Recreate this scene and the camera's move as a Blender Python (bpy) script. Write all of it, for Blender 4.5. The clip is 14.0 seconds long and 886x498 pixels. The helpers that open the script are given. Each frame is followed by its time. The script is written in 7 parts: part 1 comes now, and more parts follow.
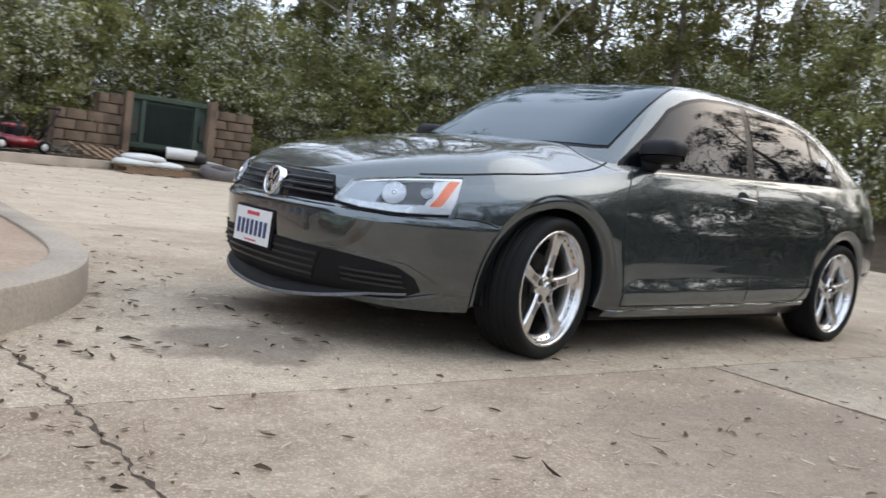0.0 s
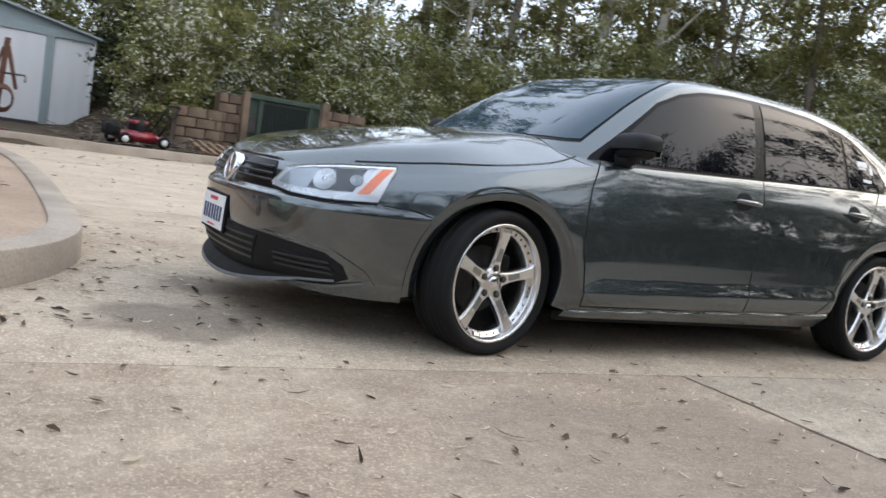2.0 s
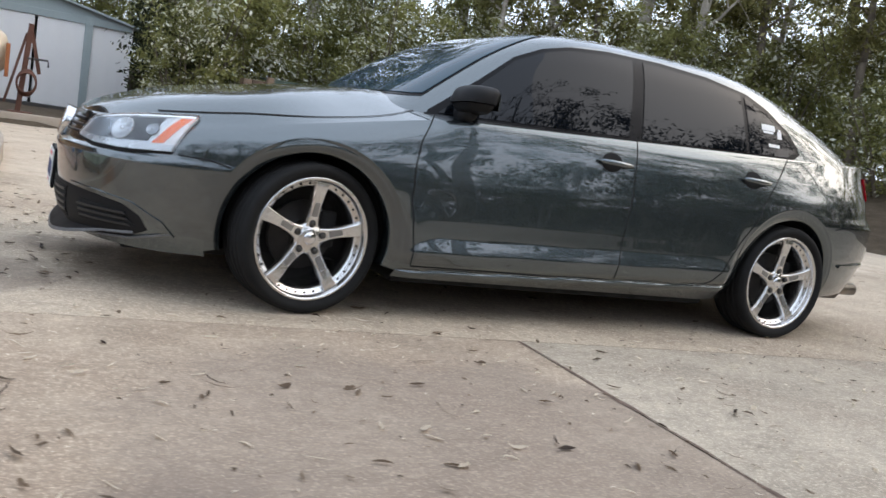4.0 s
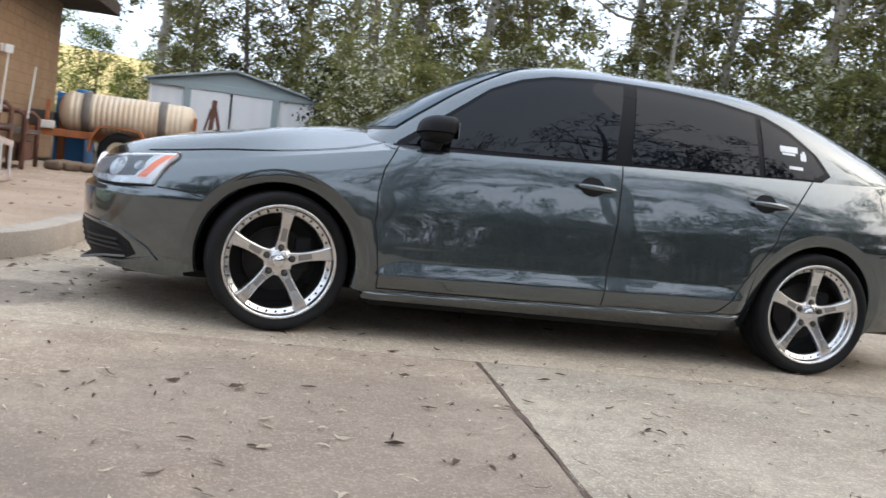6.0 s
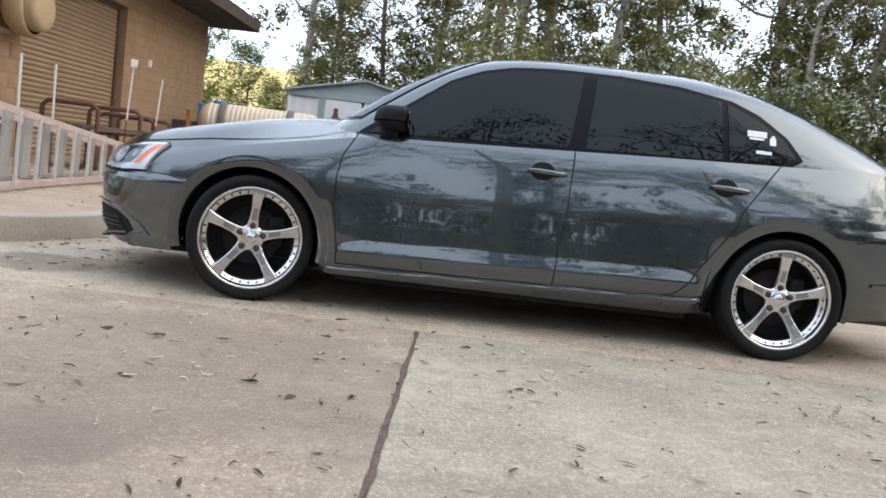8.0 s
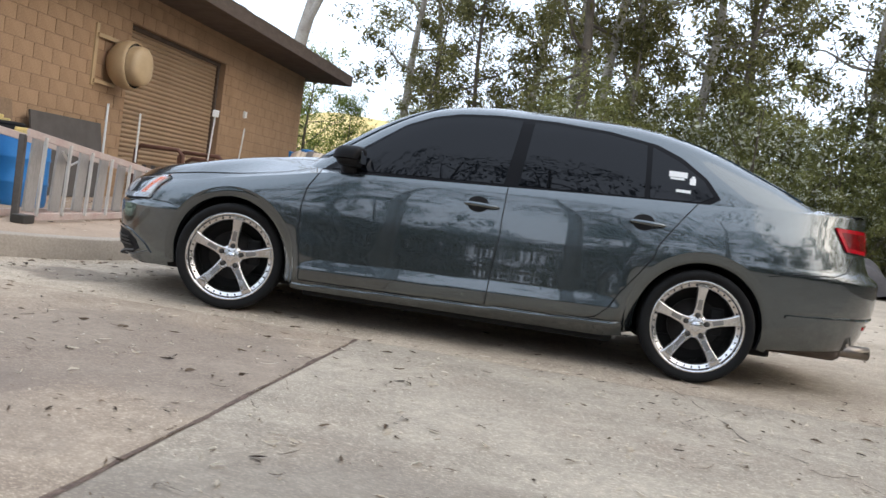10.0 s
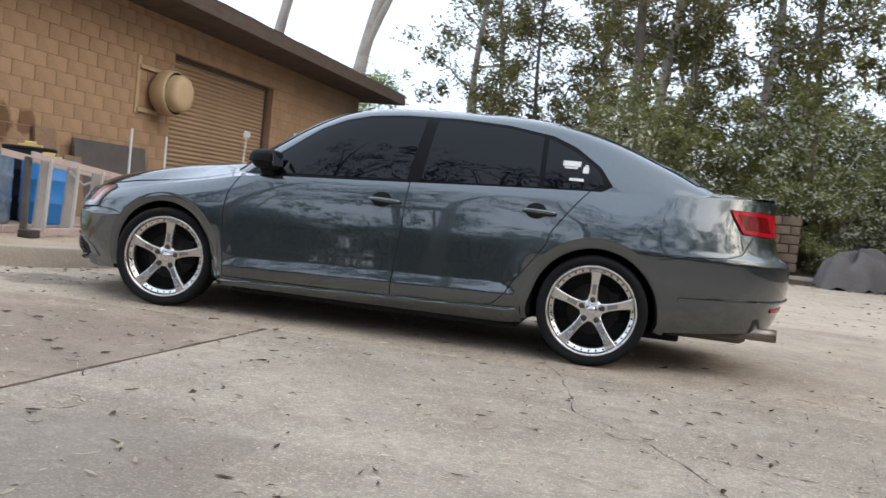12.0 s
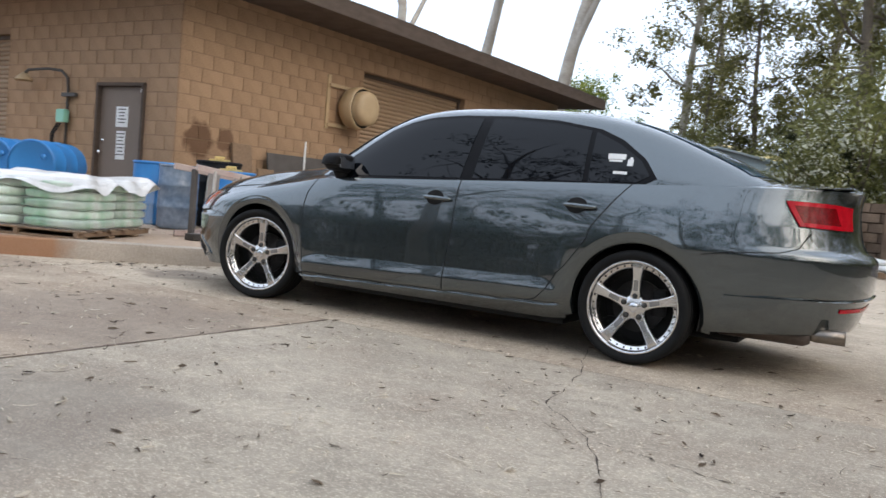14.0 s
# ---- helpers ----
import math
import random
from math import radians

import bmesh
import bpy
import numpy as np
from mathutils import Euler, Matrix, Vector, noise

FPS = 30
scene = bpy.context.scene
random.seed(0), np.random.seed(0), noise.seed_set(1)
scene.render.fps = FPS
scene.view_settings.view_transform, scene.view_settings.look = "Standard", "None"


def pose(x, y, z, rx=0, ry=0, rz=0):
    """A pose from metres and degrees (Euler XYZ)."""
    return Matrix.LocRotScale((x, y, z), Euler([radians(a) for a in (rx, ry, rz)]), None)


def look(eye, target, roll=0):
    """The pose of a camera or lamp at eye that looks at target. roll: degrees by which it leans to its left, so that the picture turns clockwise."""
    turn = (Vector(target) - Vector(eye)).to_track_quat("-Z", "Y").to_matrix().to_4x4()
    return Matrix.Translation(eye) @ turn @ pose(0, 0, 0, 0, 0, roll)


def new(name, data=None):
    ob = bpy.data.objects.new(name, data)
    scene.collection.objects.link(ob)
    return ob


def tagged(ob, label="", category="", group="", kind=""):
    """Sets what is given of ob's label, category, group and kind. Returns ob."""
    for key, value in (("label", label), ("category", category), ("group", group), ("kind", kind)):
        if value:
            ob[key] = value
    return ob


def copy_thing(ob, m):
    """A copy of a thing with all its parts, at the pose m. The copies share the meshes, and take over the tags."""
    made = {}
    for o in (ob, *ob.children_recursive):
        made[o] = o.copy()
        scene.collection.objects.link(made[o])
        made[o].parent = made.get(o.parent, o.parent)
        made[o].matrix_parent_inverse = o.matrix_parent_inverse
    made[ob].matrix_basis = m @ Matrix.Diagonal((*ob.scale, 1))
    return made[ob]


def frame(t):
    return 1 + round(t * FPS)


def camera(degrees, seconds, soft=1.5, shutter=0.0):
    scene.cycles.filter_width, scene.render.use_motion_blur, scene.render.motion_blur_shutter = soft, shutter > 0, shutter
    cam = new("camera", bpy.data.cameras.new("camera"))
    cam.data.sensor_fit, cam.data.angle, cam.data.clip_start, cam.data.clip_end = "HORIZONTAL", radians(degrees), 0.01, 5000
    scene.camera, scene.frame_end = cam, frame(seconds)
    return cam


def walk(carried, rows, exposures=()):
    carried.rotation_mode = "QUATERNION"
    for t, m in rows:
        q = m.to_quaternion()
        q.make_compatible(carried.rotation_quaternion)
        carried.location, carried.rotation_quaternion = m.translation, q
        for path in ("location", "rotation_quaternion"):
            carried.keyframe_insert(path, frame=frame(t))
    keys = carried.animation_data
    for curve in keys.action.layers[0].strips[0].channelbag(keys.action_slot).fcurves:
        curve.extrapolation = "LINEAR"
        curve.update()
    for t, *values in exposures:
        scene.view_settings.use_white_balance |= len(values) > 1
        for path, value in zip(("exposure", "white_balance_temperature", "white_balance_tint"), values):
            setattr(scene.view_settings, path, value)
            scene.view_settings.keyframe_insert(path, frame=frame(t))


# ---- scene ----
cam = camera(55.4, 14.0, shutter=0.5)
PATH = [
    (0, (-4.015, -3.227, 0.733), (-2.71, -1.722, 0.555), 7.6),
    (0.5, (-3.849, -3.321, 0.736), (-2.657, -1.727, 0.542), 7.3),
    (1, (-3.686, -3.39, 0.745), (-2.508, -1.789, 0.526), 7.2),
    (1.5, (-3.485, -3.466, 0.759), (-2.326, -1.852, 0.534), 7.9),
    (2, (-3.324, -3.671, 0.781), (-2.287, -1.974, 0.57), 8.9),
    (2.5, (-3.123, -3.796, 0.767), (-2.173, -2.051, 0.544), 9.4),
    (3, (-2.88, -3.894, 0.785), (-1.926, -2.155, 0.529), 9.1),
    (5.5, (-1.616, -4.396, 0.747), (-1.027, -2.495, 0.55), 7.8),
    (6, (-1.417, -4.546, 0.765), (-0.986, -2.6, 0.593), 7.2),
    (6.5, (-1.218, -4.629, 0.743), (-0.931, -2.659, 0.553), 7.8),
    (7, (-0.978, -4.714, 0.745), (-0.797, -2.734, 0.532), 6.6),
    (7.5, (-0.726, -4.877, 0.787), (-0.608, -2.89, 0.595), 7.3),
    (8, (-0.495, -4.959, 0.771), (-0.435, -2.97, 0.574), 6.9),
    (8.5, (-0.287, -5.158, 0.811), (-0.35, -3.166, 0.647), 5.8),
    (9, (-0.083, -5.319, 0.801), (-0.193, -3.326, 0.675), 7.1),
    (11.5, (1.273, -5.584, 0.773), (0.889, -3.624, 0.67), 6.3),
    (12, (1.545, -5.554, 0.774), (1.095, -3.608, 0.682), 6.0),
    (12.5, (1.841, -5.536, 0.78), (1.214, -3.639, 0.697), 6.1),
    (13, (2.085, -5.435, 0.789), (1.352, -3.577, 0.689), 6.4),
    (13.5, (2.344, -5.354, 0.8), (1.489, -3.549, 0.692), 4.9),
    (14, (2.62, -5.262, 0.81), (1.643, -3.521, 0.685), 5.0),
]
walk(cam, [(t, look(eye, target, roll)) for t, eye, target, roll in PATH], ((0.0, -0.06), (1.0, -0.05), (1.7, 0.02), (3.0, 0.01), (5.5, 0.11), (8.0, 0.13), (11.5, -0.11), (14.0, -0.11)))

# ---- world and light ----
world = bpy.data.worlds.new("sky")
scene.world = world
world.use_nodes = True
wn, wl = world.node_tree.nodes, world.node_tree.links
wn.clear()
sky = wn.new("ShaderNodeTexSky")
sky.sky_type = "NISHITA"
sky.sun_disc = False
sky.sun_elevation = radians(32.5)
sky.sun_rotation = radians(104)
sky.air_density, sky.dust_density, sky.ozone_density = 1.0, 6.0, 1.5
veil = wn.new("ShaderNodeMix")          # thin high cloud over the sky
veil.data_type = "RGBA"
veil.inputs[0].default_value = 0.62
veil.inputs[7].default_value = (12.7, 14.3, 17.0, 1)
back = wn.new("ShaderNodeBackground")
back.inputs["Strength"].default_value = 0.166
wout = wn.new("ShaderNodeOutputWorld")
wl.new(sky.outputs[0], veil.inputs[6])
wl.new(veil.outputs[2], back.inputs[0])
wl.new(back.outputs[0], wout.inputs[0])

sun_data = bpy.data.lights.new("sun", "SUN")
sun_data.energy, sun_data.angle, sun_data.color = 0.80, radians(70), (1.0, 0.86, 0.66)
sun = new("sun", sun_data)
sun.matrix_world = look((16, -4.0, 10.5), (0, 0, 0))


# ---- materials ----
def mat(name, color, rough=0.6, metal=0.0, var=0.25, scale=6.0, fine=60.0, bump=0.15, dist=0.004, tint=None, coat=0.0, spec=0.5, island=0.0, objrand=0.0, stretch=(1, 1, 1)):
    """A surface with two scales of colour variation, roughness variation and fine relief."""
    m = bpy.data.materials.new(name)
    m.use_nodes = True
    n, l = m.node_tree.nodes, m.node_tree.links
    b = n["Principled BSDF"]
    tc = n.new("ShaderNodeTexCoord")
    mp = n.new("ShaderNodeMapping")
    mp.inputs["Scale"].default_value = stretch
    l.new(tc.outputs["Object"], mp.inputs[0])
    big, small = n.new("ShaderNodeTexNoise"), n.new("ShaderNodeTexNoise")
    big.inputs["Scale"].default_value, big.inputs["Detail"].default_value = scale, 6
    small.inputs["Scale"].default_value, small.inputs["Detail"].default_value = fine, 4
    l.new(mp.outputs[0], big.inputs[0])
    l.new(mp.outputs[0], small.inputs[0])
    tint = tint or tuple(c * 0.6 for c in color)
    mix = n.new("ShaderNodeMix")
    mix.data_type = "RGBA"
    mix.inputs[6].default_value, mix.inputs[7].default_value = (*color, 1), (*tint, 1)
    ramp = n.new("ShaderNodeMapRange")
    ramp.inputs[1].default_value, ramp.inputs[2].default_value = 0.38, 0.72
    l.new(big.outputs["Fac"], ramp.inputs[0])
    scl = n.new("ShaderNodeMath")
    scl.operation = "MULTIPLY"
    scl.inputs[1].default_value = min(1.0, var * 2)
    l.new(ramp.outputs[0], scl.inputs[0])
    l.new(scl.outputs[0], mix.inputs[0])
    val = n.new("ShaderNodeMapRange")
    val.inputs[3].default_value, val.inputs[4].default_value = 1 - var, 1 + var
    l.new(small.outputs["Fac"], val.inputs[0])
    hsv = n.new("ShaderNodeHueSaturation")
    l.new(mix.outputs[2], hsv.inputs["Color"])
    last = val.outputs[0]
    for amount, node, socket in ((island, "ShaderNodeNewGeometry", "Random Per Island"), (objrand, "ShaderNodeObjectInfo", "Random")):
        if amount:
            g = n.new(node)
            r = n.new("ShaderNodeMapRange")
            r.inputs[3].default_value, r.inputs[4].default_value = 1 - amount, 1 + amount
            l.new(g.outputs[socket], r.inputs[0])
            t = n.new("ShaderNodeMath")
            t.operation = "MULTIPLY"
            l.new(last, t.inputs[0])
            l.new(r.outputs[0], t.inputs[1])
            last = t.outputs[0]
    l.new(last, hsv.inputs["Value"])
    l.new(hsv.outputs[0], b.inputs["Base Color"])
    rr = n.new("ShaderNodeMapRange")
    rr.inputs[3].default_value, rr.inputs[4].default_value = max(0.02, rough * 0.85), min(1, rough * 1.15)
    l.new(big.outputs["Fac"], rr.inputs[0])
    l.new(rr.outputs[0], b.inputs["Roughness"])
    b.inputs["Metallic"].default_value = metal
    b.inputs["Coat Weight"].default_value = coat
    b.inputs["Coat Roughness"].default_value = 0.02
    b.inputs["Coat IOR"].default_value = 1.83
    b.inputs["Specular IOR Level"].default_value = spec
    if bump:
        bp = n.new("ShaderNodeBump")
        bp.inputs["Strength"].default_value, bp.inputs["Distance"].default_value = bump, dist
        l.new(small.outputs["Fac"], bp.inputs["Height"])
        l.new(bp.outputs[0], b.inputs["Normal"])
    return m


def leaf_mat(name, dark, light, pale, share, clump=1.2):
    """Leaves that differ one by one and mass by mass: dark to light green, and a share of pale ones."""
    m = bpy.data.materials.new(name)
    m.use_nodes = True
    n, l = m.node_tree.nodes, m.node_tree.links
    b = n["Principled BSDF"]
    g = n.new("ShaderNodeNewGeometry")

    def op(kind, a, c):
        k = n.new("ShaderNodeMath")
        k.operation = kind
        for i, q in enumerate((a, c)):
            if isinstance(q, float):
                k.inputs[i].default_value = q
            else:
                l.new(q, k.inputs[i])
        return k.outputs[0]

    def mass(scale, lo, hi, a, c):
        t, r = n.new("ShaderNodeTexNoise"), n.new("ShaderNodeMapRange")
        t.inputs["Scale"].default_value, t.inputs["Detail"].default_value = scale, 2
        l.new(g.outputs["Position"], t.inputs[0])
        for i, q in enumerate((lo, hi, a, c)):
            r.inputs[i + 1].default_value = q
        l.new(t.outputs["Fac"], r.inputs[0])
        return r.outputs[0]

    each = g.outputs["Random Per Island"]
    tone, bright = each, each
    if clump:
        tone = op("ADD", op("MULTIPLY", each, 0.45), mass(clump, 0.36, 0.66, 0.0, 0.55))
        bright = op("MULTIPLY", each, mass(clump * 0.55, 0.42, 0.62, 0.78, 1.12))
    mix = n.new("ShaderNodeMix")
    mix.data_type = "RGBA"
    mix.inputs[6].default_value, mix.inputs[7].default_value = (*dark, 1), (*light, 1)
    l.new(tone, mix.inputs[0])
    top = n.new("ShaderNodeMix")
    top.data_type = "RGBA"
    l.new(mix.outputs[2], top.inputs[6])
    top.inputs[7].default_value = (*pale, 1)
    l.new(op("GREATER_THAN", bright, 1.0 - share), top.inputs[0])
    l.new(top.outputs[2], b.inputs["Base Color"])
    b.inputs["Roughness"].default_value = 0.5
    b.inputs["Specular IOR Level"].default_value = 0.25
    tr = n.new("ShaderNodeBsdfTranslucent")
    l.new(top.outputs[2], tr.inputs[0])
    mx = n.new("ShaderNodeMixShader")
    mx.inputs[0].default_value = 0.52
    l.new(b.outputs[0], mx.inputs[1])
    l.new(tr.outputs[0], mx.inputs[2])
    l.new(mx.outputs[0], n["Material Output"].inputs[0])
    return m


def glass_mat(name, color, rough=0.01):
    m = bpy.data.materials.new(name)
    m.use_nodes = True
    b = m.node_tree.nodes["Principled BSDF"]
    b.inputs["Base Color"].default_value = (*color, 1)
    b.inputs["Roughness"].default_value = rough
    b.inputs["Transmission Weight"].default_value = 1.0
    b.inputs["IOR"].default_value = 1.5
    return m


M_PAINT = mat("grey_metallic_paint", (0.072, 0.090, 0.097), rough=0.24, metal=0.88, var=0.03, scale=2, fine=900, bump=0.0, coat=1.0)
M_BLACK = mat("black_plastic", (0.007, 0.007, 0.008), rough=0.6, var=0.15, fine=120, bump=0.1, dist=0.001, spec=0.25)
M_GLOSSBLACK = mat("gloss_black", (0.005, 0.005, 0.006), rough=0.22, spec=0.14, var=0.05, bump=0.0)
# near-black of shut lines, also painted flat where hollows lie in shadow
M_GAP = mat("gap_and_hollow_black", (0.004, 0.004, 0.004), rough=0.9, var=0.05, bump=0.0)
M_TINT = mat("tinted_glass", (0.004, 0.005, 0.007), rough=0.012, var=0.0, bump=0.0, spec=0.28)
# opaque blue base: the sky's blue reflection is put into the colour
M_SHIELD = mat("sky_tinted_windscreen", (0.018, 0.046, 0.070), rough=0.015, var=0.0, bump=0.0, spec=0.52)
M_CHROME = mat("chrome", (0.78, 0.78, 0.79), rough=0.09, metal=1.0, var=0.03, bump=0.0)
M_ALLOY = mat("machined_alloy", (0.72, 0.71, 0.70), rough=0.24, metal=1.0, var=0.06, scale=14, fine=160, bump=0.06, dist=0.0006)
M_ALLOYDARK = mat("darker_alloy", (0.34, 0.34, 0.34), rough=0.35, metal=1.0, var=0.1, bump=0.0)
M_TYRE = mat("tyre_rubber", (0.013, 0.013, 0.013), rough=0.75, var=0.2, scale=10, fine=200, bump=0.15, dist=0.0008, spec=0.15)
M_DISC = mat("brake_disc", (0.035, 0.033, 0.032), rough=0.5, metal=0.6, var=0.2)
M_LENS = glass_mat("lamp_lens", (0.97, 0.98, 0.98), 0.01)
M_REDLENS = mat("red_lamp_lens", (0.46, 0.004, 0.014), rough=0.08, var=0.35, scale=22, fine=90, bump=0.0, coat=0.0, spec=0.22)
M_AMBER = mat("amber_reflector", (0.85, 0.16, 0.02), rough=0.2, var=0.1, fine=200, bump=0.1, dist=0.001, coat=0.5)
M_LAMPBOWL = mat("lamp_housing", (0.60, 0.64, 0.68), rough=0.28, metal=0.55, var=0.08, bump=0.0)
M_BEZEL = mat("satin_lamp_bezel", (0.34, 0.38, 0.42), rough=0.26, metal=0.6, var=0.06, bump=0.0)
# dark tone for the lamp's recess, its shadow put in as colour
M_LAMPDARK = mat("lamp_recess_shadow", (0.045, 0.052, 0.060), rough=0.3, metal=0.3, var=0.1, bump=0.0)
M_BAR = mat("satin_black_bar", (0.020, 0.020, 0.021), rough=0.35, var=0.1, bump=0.0)
# paler grey for the thin lines along lip, trim and grille bars
M_LIPEDGE = mat("paler_black_edge", (0.13, 0.13, 0.132), rough=0.45, var=0.25, scale=20, bump=0.0)
M_WHITERIM = mat("pale_lamp_rim", (0.75, 0.77, 0.79), rough=0.3, metal=0.2, var=0.06, bump=0.0)
M_WHITE = mat("white_vinyl", (0.78, 0.78, 0.76), rough=0.5, var=0.06, bump=0.0)
M_PLATEBLUE = mat("dark_blue_print", (0.03, 0.05, 0.14), rough=0.5, var=0.05, bump=0.0)
M_REDDARK = mat("dark_red_lens", (0.17, 0.001, 0.004), rough=0.10, var=0.5, scale=34, fine=120, bump=0.0, spec=0.22)
M_PLATERED = mat("red_print", (0.6, 0.06, 0.10), rough=0.5, var=0.05, bump=0.0)
M_UNDER = mat("underbody", (0.01, 0.01, 0.01), rough=0.9, var=0.1, bump=0.0)
M_TIP = mat("dull_chrome", (0.26, 0.23, 0.20), rough=0.35, metal=1.0, var=0.2, scale=20, bump=0.0)
M_EXHAUST = mat("exhaust_steel", (0.12, 0.095, 0.08), rough=0.55, metal=0.6, var=0.3, scale=8)



def concrete(name, color, tint, stain):
    """Worn concrete: broad stains, blotches, exposed aggregate specks and fine relief, at their true sizes."""
    m = bpy.data.materials.new(name)
    m.use_nodes = True
    n, l = m.node_tree.nodes, m.node_tree.links
    b = n["Principled BSDF"]
    geo = n.new("ShaderNodeNewGeometry")

    def noise_at(scale, detail, lo, hi, rough=0.6, stretch=None):
        t = n.new("ShaderNodeTexNoise")
        t.inputs["Scale"].default_value, t.inputs["Detail"].default_value, t.inputs["Roughness"].default_value = scale, detail, rough
        src = geo.outputs["Position"]
        if stretch:
            mp = n.new("ShaderNodeMapping")
            mp.inputs["Scale"].default_value = stretch
            l.new(src, mp.inputs[0])
            src = mp.outputs[0]
        l.new(src, t.inputs[0])
        r = n.new("ShaderNodeMapRange")
        r.inputs[1].default_value, r.inputs[2].default_value = lo, hi
        l.new(t.outputs["Fac"], r.inputs[0])
        return t, r.outputs[0]

    def blend(a, c, fac, amount):
        k = n.new("ShaderNodeMath")
        k.operation = "MULTIPLY"
        k.inputs[1].default_value = amount
        l.new(fac, k.inputs[0])
        x = n.new("ShaderNodeMix")
        x.data_type = "RGBA"
        l.new(k.outputs[0], x.inputs[0])
        if isinstance(a, tuple):
            x.inputs[6].default_value = (*a, 1)
        else:
            l.new(a, x.inputs[6])
        x.inputs[7].default_value = (*c, 1)
        return x.outputs[2]

    _, broad = noise_at(0.55, 5, 0.40, 0.66)
    _, patchy = noise_at(2.6, 9, 0.46, 0.74, 0.68)
    _, streak = noise_at(1.5, 8, 0.48, 0.74, 0.62, (0.5, 1.5, 1))
    _, smear = noise_at(5.5, 7, 0.52, 0.78, 0.62, (0.6, 1.3, 1))
    speck_t, speck = noise_at(62, 4, 0.57, 0.68, 0.7)
    _, grit = noise_at(95, 3, 0.54, 0.66, 0.7)
    _, pale = noise_at(34, 5, 0.50, 0.66, 0.75)
    _, purple = noise_at(1.1, 8, 0.46, 0.70, 0.68)
    grain_t, grain = noise_at(16, 9, 0.36, 0.70, 0.72)
    _, fade = noise_at(7.5, 6, 0.52, 0.74, 0.66)
    c = blend(color, tint, broad, 0.70)
    c = blend(c, stain, patchy, 0.62)
    c = blend(c, stain, streak, 0.55)
    c = blend(c, stain, smear, 0.40)
    c = blend(c, (color[0] * 0.60, color[1] * 0.53, color[2] * 0.51), purple, 0.85)
    c = blend(c, tuple(min(1, q * 1.35) for q in color), fade, 0.45)
    c = blend(c, tuple(min(1, q * 1.5) for q in color), pale, 0.55)
    c = blend(c, tuple(q * 0.35 for q in color), speck, 0.70)
    c = blend(c, tint, grain, 0.80)
    c = blend(c, tuple(min(1, q * 1.75) for q in color), grit, 0.55)
    l.new(c, b.inputs["Base Color"])
    b.inputs["Roughness"].default_value = 0.86
    b.inputs["Specular IOR Level"].default_value = 0.3
    add = n.new("ShaderNodeMath")
    add.operation = "ADD"
    l.new(grain_t.outputs["Fac"], add.inputs[0])
    l.new(speck_t.outputs["Fac"], add.inputs[1])
    bp = n.new("ShaderNodeBump")
    bp.inputs["Strength"].default_value, bp.inputs["Distance"].default_value = 0.7, 0.008
    l.new(add.outputs[0], bp.inputs["Height"])
    l.new(bp.outputs[0], b.inputs["Normal"])
    return m


M_CONC = concrete("brown_worn_concrete", (0.452, 0.366, 0.274), (0.272, 0.212, 0.155), (0.116, 0.085, 0.062))
M_CONCTAN = concrete("tan_worn_concrete", (0.540, 0.452, 0.345), (0.345, 0.279, 0.206), (0.125, 0.095, 0.071))
M_CONCGREY = concrete("grey_worn_concrete", (0.468, 0.401, 0.311), (0.287, 0.244, 0.189), (0.116, 0.094, 0.074))
# paler far slabs: dust, and the light beyond the trees' shadow as colour
M_CONCPALE = concrete("dusty_lit_concrete", (0.605, 0.508, 0.395), (0.485, 0.398, 0.302), (0.26, 0.207, 0.150))
M_CRACKDARK = mat("dark_crack_dirt", (0.075, 0.054, 0.040), rough=1.0, var=0.3, scale=14)
M_JOINT = mat("brown_joint_dirt", (0.15, 0.10, 0.075), rough=1.0, var=0.5, scale=22, fine=90, bump=0.8, dist=0.01)
M_KERB = mat("kerb_concrete", (0.42, 0.36, 0.295), rough=0.9, var=0.34, scale=2.2, fine=70, bump=0.25, dist=0.004, tint=(0.25, 0.21, 0.165), spec=0.3)
M_DIRT = mat("packed_dirt", (0.44, 0.335, 0.25), rough=0.95, var=0.25, scale=1.5, fine=40, bump=0.8, dist=0.015, tint=(0.25, 0.18, 0.13), spec=0.2)
M_LITTER = mat("leaf_litter", (0.10, 0.075, 0.05), rough=0.95, var=0.45, scale=3, fine=30, bump=1.0, dist=0.03, spec=0.2)
M_CRACK = mat("crack_dirt", (0.19, 0.145, 0.110), rough=1.0, var=0.3, scale=12)
M_BLOCK = mat("tan_block", (0.385, 0.254, 0.157), rough=0.9, var=0.26, scale=1.6, fine=38, bump=0.6, dist=0.006, objrand=0.05, spec=0.2)
M_BLOCKOLD = mat("weathered_block", (0.215, 0.155, 0.11), rough=0.95, var=0.4, scale=1.8, fine=45, bump=0.7, dist=0.008, tint=(0.07, 0.052, 0.042), objrand=0.05, spec=0.2)
